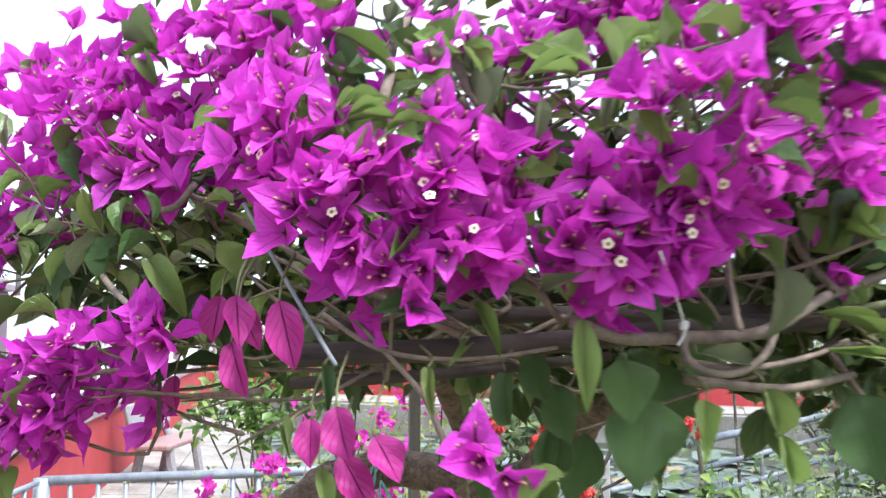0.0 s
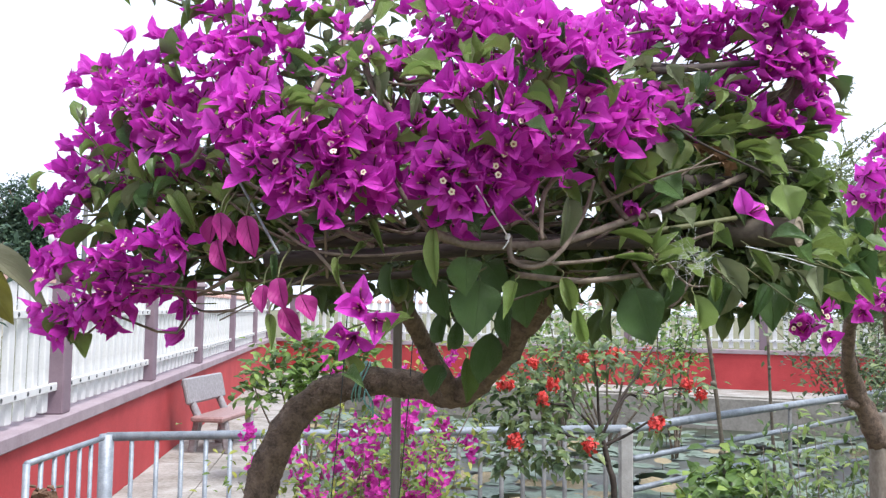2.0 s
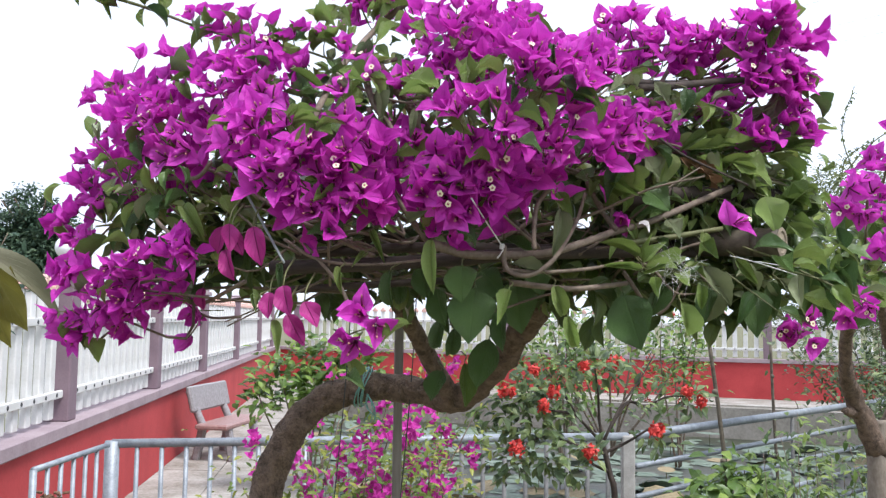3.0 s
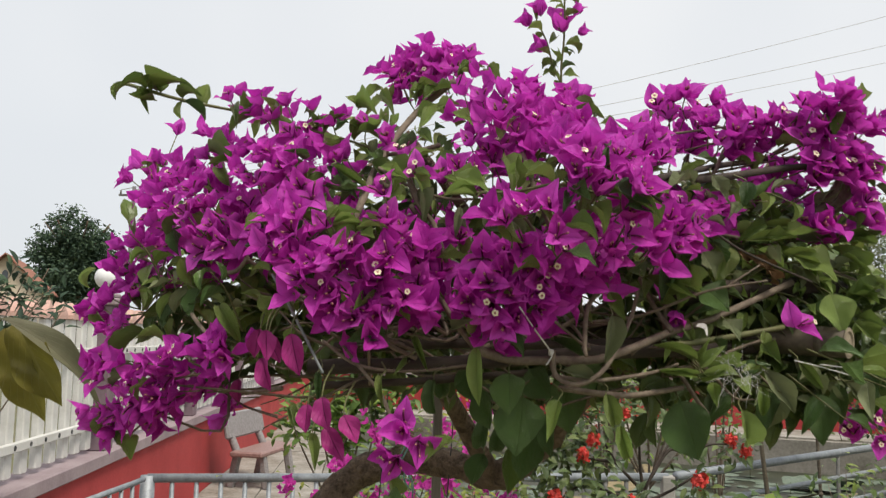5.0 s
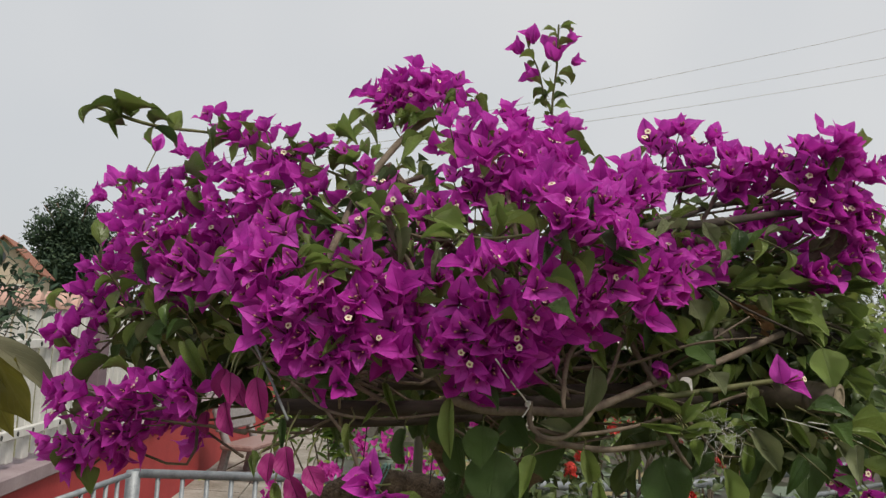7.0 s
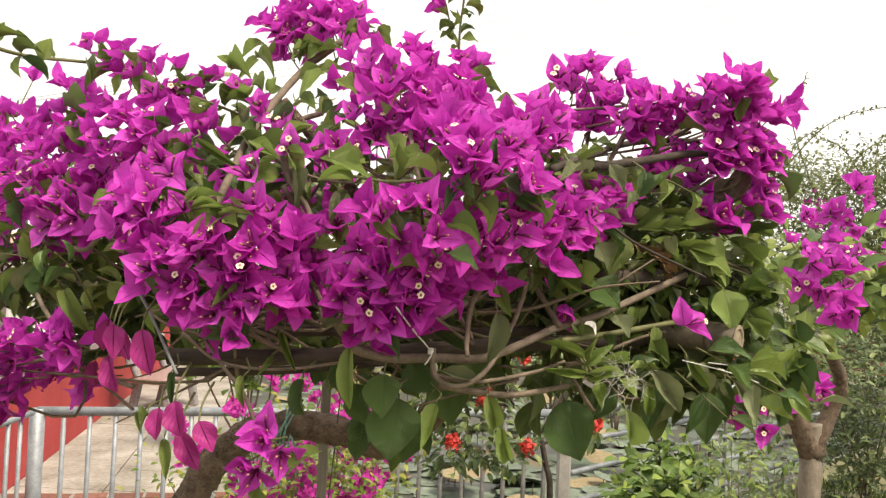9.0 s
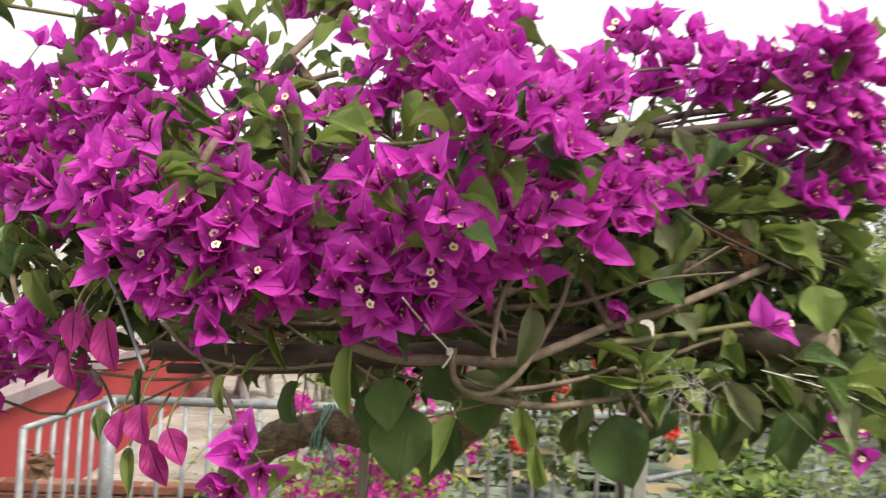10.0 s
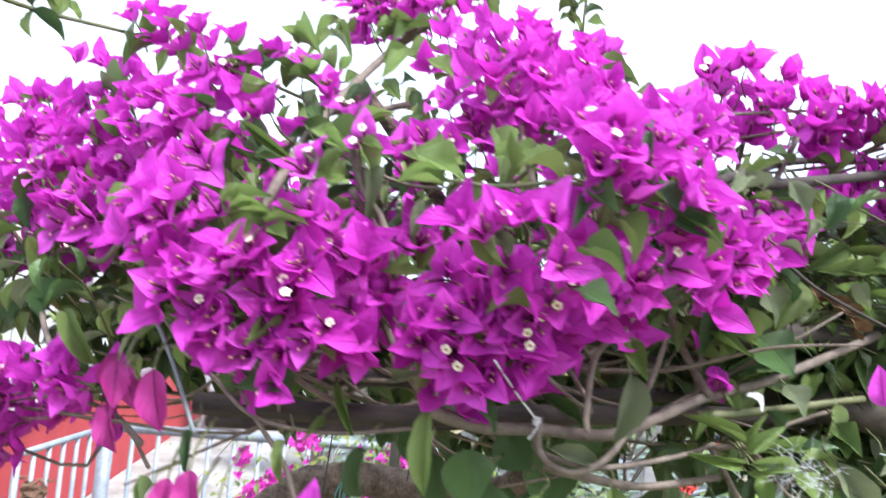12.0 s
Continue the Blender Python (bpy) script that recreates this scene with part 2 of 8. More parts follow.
def water_material():
    m = Mat("pond_water", 0.38, 0.0, 0.35)
    m.color(m.ramp(m.noise(1.5, 4), [(0.3, (0.020, 0.026, 0.016)), (0.7, (0.055, 0.060, 0.036))]))
    m.bump(m.noise(9, 3), 0.35, 0.02)
    return m.m


M_BRICK, M_WATER = brick_material(), water_material()
M_MORTAR = plain("grey_mortar", (0.16, 0.14, 0.12), (0.30, 0.27, 0.24), 0.95, 20, 120, 0.6, 0.005)


# ---- mesh helpers ----
def mesh_of(bm, name, material, smooth=True):
    me = bpy.data.meshes.new(name)
    bm.normal_update()
    bm.to_mesh(me)
    bm.free()
    for m in material if isinstance(material, (list, tuple)) else [material]:
        me.materials.append(m)
    if smooth:
        me.polygons.foreach_set("use_smooth", [True] * len(me.polygons))
    return me


def part(name, bm, material, parent=None, label="", smooth=True):
    ob = new(name, mesh_of(bm, name, material, smooth))
    if parent:
        ob.parent = parent
    if label:
        ob["label"] = label
    return ob


def shared(name, mesh, parent, m):
    ob = new(name, mesh)
    ob.parent = parent
    ob.matrix_basis = m
    return ob


def thing(name, label, category, group="", kind="", at=None):
    ob = new(name)
    ob.empty_display_size = 0.1
    if at:
        ob.location = at
    return tagged(ob, label, category, group, kind)


def add_box(bm, size, m=Matrix(), bevel=0.0, mat=0):
    made = bmesh.ops.create_cube(bm, size=1.0, matrix=m @ Matrix.Diagonal((*size, 1)))
    faces = {f for v in made["verts"] for f in v.link_faces}
    if bevel:
        edges = {e for f in faces for e in f.edges}
        done = bmesh.ops.bevel(bm, geom=list(edges), offset=bevel, segments=1, affect="EDGES")
        faces = set(done["faces"]) | {f for f in faces if f.is_valid}
    for f in faces:
        f.material_index = mat


def spline(points, steps):
    """A Catmull-Rom line through control points."""
    pts = [Vector(p) for p in points]
    pts = [pts[0] * 2 - pts[1], *pts, pts[-1] * 2 - pts[-2]]
    line = []
    for a, b, c, d in zip(pts, pts[1:], pts[2:], pts[3:]):
        for k in range(steps):
            t = k / steps
            line.append(0.5 * ((2 * b) + (c - a) * t + (2 * a - 5 * b + 4 * c - d) * t * t + (3 * b - a - 3 * c + d) * t ** 3))
    return [*line, pts[-2]]


def add_tube(bm, points, radius, tip=None, sides=8, steps=5, rough=0.0, seed=0, mat=0, caps=True):
    """A round limb along a smooth line; radius tapers to tip, rough swells it unevenly."""
    line = spline(points, steps) if steps > 1 else [Vector(p) for p in points]
    tip = radius if tip is None else tip
    rng = random.Random(seed)
    rings, side = [], None
    for n, p in enumerate(line):
        ahead = (line[min(n + 1, len(line) - 1)] - line[max(n - 1, 0)]).normalized()
        if side is None:
            side = ahead.orthogonal().normalized()
        side = (side - ahead * side.dot(ahead)).normalized()
        up = ahead.cross(side)
        r = radius + (tip - radius) * n / max(1, len(line) - 1)
        ring = []
        for k in range(sides):
            a = 2 * math.pi * k / sides
            rr = r * (1 + rough * rng.uniform(-1, 1))
            ring.append(bm.verts.new(p + (side * math.cos(a) + up * math.sin(a)) * rr))
        rings.append(ring)
    for a, b in zip(rings, rings[1:]):
        for k in range(sides):
            bm.faces.new((a[k], a[(k + 1) % sides], b[(k + 1) % sides], b[k])).material_index = mat
    if caps:
        bm.faces.new(list(reversed(rings[0]))).material_index = mat
        bm.faces.new(rings[-1]).material_index = mat
    return line


def add_blade(bm, length, width, fold=0.25, curl=0.3, wave=0.0, m=Matrix(), across=4, along=6, peak=0.38, mat=0, sharp=1.0, twist=0.0, cup=0.0, base=0.62, ovate=0.0, ripple=0.0):
    """A leaf or bract: grows along +y from its base, faces +z; fold lifts the sides, curl bends the tip down, cup hollows it, ovate rounds its flanks."""
    uv = bm.loops.layers.uv.verify()
    grid = []
    for j in range(along + 1):
        t = j / along
        swell = (1 - (1 - t / peak) ** 2) ** base if t < peak else math.cos((t - peak) / (1 - peak) * math.pi / 2) ** (1.0 + 0.35 * sharp)
        if ovate and t >= peak:
            u = (t - peak) / (1 - peak)
            swell = 0.86 * (1 - u ** ovate) + 0.14 * (1 - u) ** 2.5
        half = 0.5 * width * (swell + 0.03 * (1 - t))
        bend = curl * t
        y = length * (math.sin(bend) / bend * t if abs(bend) > 1e-4 else t)
        z = -length * ((1 - math.cos(bend)) / bend * t if abs(bend) > 1e-4 else 0)
        row = []
        for i in range(across + 1):
            s = 2 * i / across - 1
            lift = fold * half * abs(s) + cup * half * s * s + wave * half * math.sin(t * 9 + s * 2.2) * abs(s) + ripple * half * math.sin(t * 34 - abs(s) * 5) * (0.25 + 0.75 * abs(s))
            off = Vector((s * half * (1 - 0.25 * fold * abs(s)), 0, lift))
            off.rotate(Euler((-bend, 0, 0)))
            off.rotate(Euler((0, twist * t, 0)))
            row.append((bm.verts.new(m @ (Vector((0, y, z)) + off)), i / across, t))
        grid.append(row)
    for a, b in zip(grid, grid[1:]):
        for i in range(across):
            quad = (a[i], a[i + 1], b[i + 1], b[i])
            f = bm.faces.new([q[0] for q in quad])
            f.material_index = mat
            for loop, q in zip(f.loops, quad):
                loop[uv].uv = q[1:]


def facing(place, ahead, spin=0.0, size=1.0):
    """A pose whose +z points along ahead, turned about it by spin."""
    q = Vector(ahead).to_track_quat("Z", "Y")
    return Matrix.LocRotScale(Vector(place), q @ Euler((0, 0, spin)).to_quaternion(), (size, size, size))


def growing(place, along, face, size=1.0):
    """A pose for a leaf at place: +y along its length, +z towards face as near as can be."""
    y = Vector(along).normalized()
    z = Vector(face)
    z = z - y * z.dot(y)
    z = z.normalized() if z.length > 1e-3 else y.orthogonal().normalized()
    x = y.cross(z)
    m = Matrix((x, y, z)).transposed().to_4x4()
    return Matrix.Translation(place) @ m @ Matrix.Diagonal((size, size, size, 1))


M_BRACT_INNER = veined("inner_magenta_bract", [(0.0, (0.510, 0.026, 0.394)), (0.5, (0.692, 0.050, 0.547)), (1.0, (0.836, 0.095, 0.684))], (0.346, 0.006, 0.297), 0.3, 0.5, 0.42, 7.0, 0.25, True, crumple=0.0045)
M_LEAF_YOUNG_MASS = veined("young_leaf_mass", [(0.0, (0.10, 0.17, 0.03)), (0.6, (0.20, 0.27, 0.045)), (1.0, (0.36, 0.36, 0.06))], (0.26, 0.32, 0.12), 0.3, 0.42, 0.3, 8.0, 0.45, True)
# Darker copy of the leaf mass; the crown's own shade is in its colour.
M_LEAF_SHADED_MASS = veined("shaded_leaf_mass", [(0.0, (0.051, 0.082, 0.025)), (0.6, (0.114, 0.171, 0.052)), (1.0, (0.229, 0.295, 0.092))], (0.107, 0.162, 0.057), 0.3, 0.33, 0.2, 8.0, 0.45, True)
M_BARK_PALE = plain("pale_bark", (0.117, 0.092, 0.068), (0.281, 0.240, 0.192), 0.9, 20, 120, 0.9, 0.006, stretch=(1, 1, 0.5))
M_LEAF_BUSH = veined("bush_leaf_mass", [(0.0, (0.063, 0.120, 0.022)), (0.6, (0.148, 0.250, 0.045)), (1.0, (0.295, 0.400, 0.079))], (0.211, 0.300, 0.099), 0.3, 0.38, 0.3, 8.0, 0.5, True)
M_LEAF_HEDGE = veined("hedge_leaf_mass", [(0.0, (0.075, 0.105, 0.040)), (0.6, (0.165, 0.205, 0.080)), (1.0, (0.30, 0.33, 0.14))], (0.16, 0.2, 0.1), 0.3, 0.45, 0.3, 8.0, 0.35, True)
M_LEAF_SHRUB = veined("shrub_leaf_mass", [(0.0, (0.055, 0.090, 0.034)), (0.6, (0.120, 0.175, 0.060)), (1.0, (0.24, 0.30, 0.10))], (0.14, 0.2, 0.1), 0.3, 0.4, 0.25, 8.0, 0.5, True)


# ---- setting: ground, pond, paving, walls ----
POND = [(-1.15, 5.55), (1.35, 5.75), (11.5, 16.6), (-4.1, 21.2)]
WATER_Z = -0.6


def build_ground():
    bm = bmesh.new()
    inner = [bm.verts.new((x, y, 0)) for x, y in POND]
    mid = [bm.verts.new((x, y, 0)) for x, y in ((-14, -12), (22, -12), (30, 34), (-16, 34))]
    outer = [bm.verts.new((x, y, -0.02)) for x, y in ((-900, -900), (900, -900), (900, 900), (-900, 900))]
    for a, b in ((inner, mid), (mid, outer)):
        for k in range(4):
            bm.faces.new((a[k], b[k], b[(k + 1) % 4], a[(k + 1) % 4]))
    bmesh.ops.recalc_face_normals(bm, faces=bm.faces)
    tagged(part("ground", bm, M_SOIL, smooth=False), "trodden garden soil with thin turf round the pond", "ground", kind="structure")
    bm = bmesh.new()
    top = [bm.verts.new((x, y, 0.05)) for x, y in POND]
    low = [bm.verts.new((x, y, -0.9)) for x, y in POND]
    cx, cy = sum(p[0] for p in POND) / 4, sum(p[1] for p in POND) / 4
    out = [bm.verts.new((x + 0.25 * np.sign(x - cx), y + 0.25 * np.sign(y - cy), 0.05)) for x, y in POND]
    skirt = [bm.verts.new((v.co.x, v.co.y, -0.1)) for v in out]
    for k in range(4):
        n = (k + 1) % 4
        bm.faces.new((low[k], low[n], top[n], top[k]))
        bm.faces.new((top[k], top[n], out[n], out[k]))
        bm.faces.new((out[k], out[n], skirt[n], skirt[k]))
    bm.faces.new(low)
    bmesh.ops.recalc_face_normals(bm, faces=bm.faces)
    tagged(part("pond_edge", bm, M_EDGE, smooth=False), "stained grey concrete edge of the lotus pond", "pond edge", kind="structure")
    bm = bmesh.new()
    bm.faces.new([bm.verts.new((x, y, WATER_Z)) for x, y in POND])
    tagged(part("water", bm, M_WATER, smooth=False), "dark still pond water between lotus pads", "water", kind="structure")


build_ground()

# The wall on one side runs from WALL_A along WALL_D; the far wall closes it off.
WALL_A, WALL_D = Vector((-2.10, 0.10, 0)), Vector((-0.1572, 0.9876, 0)).normalized()
WALL_N = Vector((WALL_D.y, -WALL_D.x, 0))
BACK_A, BACK_D = Vector((-5.85, 24.6, 0)), Vector((0.955, -0.297, 0)).normalized()
BACK_N = Vector((BACK_D.y, -BACK_D.x, 0))


def frame_of(origin, along, out):
    """Axes of a wall: x along it, y out of it towards the garden, z up."""
    return Matrix.Translation(origin) @ Matrix((along, out, Vector((0, 0, 1)))).transposed().to_4x4()


def garden_wall(name, origin, along, out, length, label):
    m = frame_of(origin, along, out)
    bm = bmesh.new()
    add_box(bm, (length, 0.20, 0.90), m @ Matrix.Translation((length / 2, -0.10, 0.45)))
    wall = tagged(part(name, bm, M_RED, smooth=False), label, "wall", kind="structure")
    bm = bmesh.new()
    add_box(bm, (length, 0.30, 0.10), m @ Matrix.Translation((length / 2, -0.11, 0.95)), bevel=0.008)
    part("coping", bm, M_CAP, wall, "mauve-grey painted coping", smooth=False)
    return m


def picket_meshes():
    bm = bmesh.new()
    w, d = 0.105, 0.05
    add_box(bm, (w, d, 1.0), Matrix.Translation((0, 0, 0.5)), bevel=0.008)
    body = mesh_of(bm, "picket", M_PICKET, False)
    bm = bmesh.new()
    lo = [bm.verts.new((x * 0.072, y * 0.04, 0.0)) for x, y in ((-1, -1), (1, -1), (1, 1), (-1, 1))]
    hi = [bm.verts.new((x * 0.072, y * 0.04, 0.03)) for x, y in ((-1, -1), (1, -1), (1, 1), (-1, 1))]
    tip = [bm.verts.new((0, y * 0.03, 0.12)) for y in (-1, 1)]
    bm.faces.new(list(reversed(lo)))
    for k in range(4):
        bm.faces.new((lo[k], lo[(k + 1) % 4], hi[(k + 1) % 4], hi[k]))
    bm.faces.new((hi[0], hi[1], tip[0]))
    bm.faces.new((hi[2], hi[3], tip[1]))
    bm.faces.new((hi[1], hi[2], tip[1], tip[0]))
    bm.faces.new((hi[3], hi[0], tip[0], tip[1]))
    top = mesh_of(bm, "tip", M_TIP, False)
    bm = bmesh.new()
    bmesh.ops.create_cone(bm, cap_ends=True, segments=8, radius1=0.016, radius2=0.016, depth=0.006)
    hole = mesh_of(bm, "bolt", M_HOLE, False)
    return body, top, hole


PICKET, TIP, BOLT = picket_meshes()


def fence_panel(m, x0, x1, pitch=0.25):
    """One white picket panel between two posts, standing on the coping."""
    ob = thing("picket_fence_panel", "white concrete picket panel with pink pointed tips on the wall", "fence", "picket panels")
    ob.matrix_world = m @ Matrix.Translation((x0, -0.11, 1.0))
    width = x1 - x0
    for z in (0.22, 0.79):
        bm = bmesh.new()
        add_box(bm, (width + 0.06, 0.035, 0.062), Matrix.Translation((width / 2, 0.036, z)), bevel=0.006)
        part("fence_rail", bm, M_PICKET, ob, smooth=False)
    count = max(2, round(width / pitch))
    for k in range(count):
        x = (k + 0.5) * width / count
        shared("picket", PICKET, ob, Matrix.Translation((x, -0.005, 0.03)))
        shared("picket_tip", TIP, ob, Matrix.Translation((x, -0.005, 1.03)))
        for z in (0.22, 0.79):
            shared("bolt", BOLT, ob, pose(x, 0.055, z, 90, 0, 0))


def fence_post(m, x):
    ob = thing("fence_post", "square mauve-painted concrete fence post on the coping", "post", "fence posts")
    ob.matrix_world = m @ Matrix.Translation((x, -0.11, 1.0))
    bm = bmesh.new()
    add_box(bm, (0.20, 0.20, 1.16), Matrix.Translation((0, 0, 0.58)), bevel=0.01)
    part("shaft", bm, M_FPOST, ob, smooth=False)
    bm = bmesh.new()
    add_box(bm, (0.27, 0.27, 0.06), Matrix.Translation((0, 0, 1.19)), bevel=0.012)
    add_box(bm, (0.20, 0.20, 0.04), Matrix.Translation((0, 0, 1.24)), bevel=0.012)
    part("post_cap", bm, M_CAP, ob, smooth=False)
    return ob


m_left = garden_wall("wall_west", WALL_A, WALL_D, WALL_N, 24.9, "red-painted low garden wall with a mauve coping")
m_back = garden_wall("wall_north", BACK_A, BACK_D, BACK_N, 24.0, "red-painted low garden wall behind the pond")
LEFT_POSTS = [0.0, 3.16, 6.32, 9.48, 12.75, 16.6, 20.8, 24.2]
BACK_POSTS = [0.5, 3.7, 6.9, 10.1, 13.3, 16.5, 19.7, 23.0]
for mm, posts in ((m_left, LEFT_POSTS), (m_back, BACK_POSTS)):
    for x in posts:
        fence_post(mm, x)
    for a, b in zip(posts, posts[1:]):
        fence_panel(mm, a + 0.13, b - 0.13, 0.25 if b - a < 3.5 else 0.27)


def globe_lamp(m, x):
    ob = thing("globe_lamp", "round opal glass globe lamp on top of the fence post", "lamp")
    ob.matrix_world = m @ Matrix.Translation((x, -0.11, 2.27))
    bm = bmesh.new()
    bmesh.ops.create_cone(bm, cap_ends=True, segments=16, radius1=0.05, radius2=0.04, depth=0.05, matrix=Matrix.Translation((0, 0, 0.012)))
    part("lamp_base", bm, M_CAP, ob)
    bm = bmesh.new()
    bmesh.ops.create_uvsphere(bm, u_segments=24, v_segments=16, radius=0.095, matrix=Matrix.Translation((0, 0, 0.12)))
    part("globe", bm, M_GLOBE, ob)


globe_lamp(m_left, 6.32)


def build_paving():
    """Cast slabs between the wall and the pond, and along the far wall."""
    ob = tagged(new("pavement"), "pale weathered concrete paving slabs stained with damp", "pavement", kind="structure")
    rng = random.Random(5)
    m = frame_of(WALL_A, WALL_D, WALL_N)
    y = 5.35
    while y < 23.5:
        step = rng.uniform(1.35, 1.5)
        p, q = m @ Vector((y, 0, 0)), m @ Vector((y + step, 0, 0))
        edge = []
        for v in (p, q):
            t = min(1.0, max(0.0, (v.y - POND[0][1]) / (POND[3][1] - POND[0][1])))
            edge.append(POND[0][0] + (POND[3][0] - POND[0][0]) * t - 0.27)
        for k in range(2):
            a0, a1 = p.x + (edge[0] - p.x) * k / 2, p.x + (edge[0] - p.x) * (k + 1) / 2
            b0, b1 = q.x + (edge[1] - q.x) * k / 2, q.x + (edge[1] - q.x) * (k + 1) / 2
            bm = bmesh.new()
            g, z = 0.006, 0.045 + rng.uniform(-0.004, 0.004)
            low = [bm.verts.new((*c, -0.03)) for c in ((a0 + g, p.y + g), (a1 - g, p.y + g), (b1 - g, q.y - g), (b0 + g, q.y - g))]
            top = [bm.verts.new((v.co.x, v.co.y, z)) for v in low]
            bm.faces.new(top)
            for i in range(4):
                bm.faces.new((low[i], low[(i + 1) % 4], top[(i + 1) % 4], top[i]))
            part("slab", bm, M_PAVE, ob, smooth=False)
        y += step
    for k in range(11):
        a, b = BACK_A + BACK_D * (0.6 + 1.9 * k), BACK_A + BACK_D * (2.48 + 1.9 * k)
        bm = bmesh.new()
        low = [bm.verts.new((v.x, v.y, -0.03)) for v in (a + BACK_N * 0.02, b + BACK_N * 0.02, b + BACK_N * 1.9, a + BACK_N * 1.9)]
        top = [bm.verts.new((v.co.x, v.co.y, 0.05)) for v in low]
        bm.faces.new(top)
        for i in range(4):
            bm.faces.new((low[i], low[(i + 1) % 4], top[(i + 1) % 4], top[i]))
        bmesh.ops.recalc_face_normals(bm, faces=bm.faces)
        part("slab", bm, M_PAVE, ob, smooth=False)


build_paving()


# ---- railing ----
RAIL_Z = 1.10
RAIL_L, RAIL_C, RAIL_P = Vector((-1.95, 3.60, 0)), Vector((-1.96, 4.50, 0)), Vector((1.15, 5.30, 0))
RAIL_R = Vector((4.35, 8.62, 0))


def pipe_part(name, a, b, radius, parent, material=None, sides=10):
    bm = bmesh.new()
    add_tube(bm, [a, b], radius, sides=sides, steps=1)
    return part(name, bm, material or M_GALV, parent)


def railing(name, label, a, b, top_r, bar_r, pitch, horizontal=()):
    ob = thing(name, label, "railing", "pond railing")
    up = Vector((0, 0, 1))
    pipe_part("top_rail", a + up * RAIL_Z, b + up * RAIL_Z, top_r, ob)
    for z in horizontal:
        pipe_part("cross_rail", a + up * z, b + up * z, bar_r * 1.25, ob)
    count = round((b - a).length / pitch)
    for k in range(1, count):
        p = a.lerp(b, k / count)
        # Past x -0.75 the bars' shade is put into a darker steel colour.
        pipe_part("bar", p, p + up * (RAIL_Z - top_r * 0.5), bar_r, ob, M_GALV_SHADED if p.x > -0.75 else M_GALV, sides=8)
    pipe_part("bottom_rail", a + up * 0.12, b + up * 0.12, bar_r * 1.2, ob)
    return ob


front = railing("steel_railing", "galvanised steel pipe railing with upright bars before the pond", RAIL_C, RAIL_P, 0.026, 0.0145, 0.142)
pipe_part("corner_post", RAIL_C, RAIL_C + Vector((0, 0, RAIL_Z + 0.015)), 0.042, front, sides=14)
bm = bmesh.new()
add_box(bm, (0.085, 0.085, RAIL_Z + 0.02), Matrix.Translation(RAIL_P + Vector((0, 0, RAIL_Z / 2))), bevel=0.01)
part("end_post", bm, M_CONCRETE_POST, front, "grey concrete post", smooth=False)
short = railing("side_railing", "short galvanised steel side railing with upright bars", RAIL_L, RAIL_C - Vector((0, 0.06, 0)), 0.016, 0.0125, 0.135)
pipe_part("end_post", RAIL_L, RAIL_L + Vector((0, 0, RAIL_Z)), 0.018, short)
railing("pond_railing", "galvanised steel pond railing with long cross pipes", RAIL_P + Vector((0.06, 0.05, 0)), RAIL_R, 0.030, 0.016, 2.2, (0.9, 0.7, 0.5, 0.3))


def rusty_bracket():
    ob = thing("rusty_bracket", "flaking rusted iron bracket wired on the side railing", "bracket")
    ob.location = (-1.93, 3.66, 0.945)
    rng = random.Random(3)
    bm = bmesh.new()
    add_box(bm, (0.10, 0.05, 0.09), Matrix.Translation((0.045, -0.01, -0.03)))
    bmesh.ops.subdivide_edges(bm, edges=bm.edges, cuts=3, use_grid_fill=True)
    for v in bm.verts:
        v.co += Vector((rng.uniform(-1, 1), rng.uniform(-1, 1), rng.uniform(-1, 1))) * 0.012
    part("body", bm, M_RUST, ob, smooth=False)
    bm = bmesh.new()
    for k in range(7):
        add_box(bm, (0.03, 0.012, 0.01), pose(-0.02 + 0.022 * k, rng.uniform(-0.02, 0.02), 0.02 + rng.uniform(0, 0.02), rng.uniform(-30, 30), rng.uniform(-30, 30), rng.uniform(-40, 40)))
    part("flakes", bm, M_RUST, ob, smooth=False)


rusty_bracket()


def brick_wall():
    """A low unrendered brick wall behind the railing, its bricks laid in stretcher bond."""
    a, b = Vector((-3.02, 4.80, 0)), Vector((-0.95, 5.24, 0))
    d = (b - a).normalized()
    m = frame_of(a, d, Vector((d.y, -d.x, 0)))
    ob = tagged(new("wall_brick"), "low weathered red brick wall behind the railing", "wall", kind="structure")
    length = (b - a).length
    bm = bmesh.new()
    add_box(bm, (length, 0.10, 0.47), m @ Matrix.Translation((length / 2, -0.07, 0.235)))
    part("mortar_core", bm, M_MORTAR, ob, smooth=False)
    rng = random.Random(11)
    bm = bmesh.new()
    add_box(bm, (0.205, 0.125, 0.058), bevel=0.006)
    mesh = mesh_of(bm, "brick", M_BRICK, False)
    for row in range(7):
        x = 0.105 if row % 2 == 0 else 0.0
        while x < length + 0.05:
            turn = pose(x, -0.062 + rng.uniform(-0.006, 0.006), 0.035 + 0.068 * row, rng.uniform(-1.5, 1.5), rng.uniform(-1.5, 1.5), rng.uniform(-2, 2))
            if not (row == 6 and rng.random() < 0.25):
                shared("brick", mesh, ob, m @ turn)
            x += 0.217


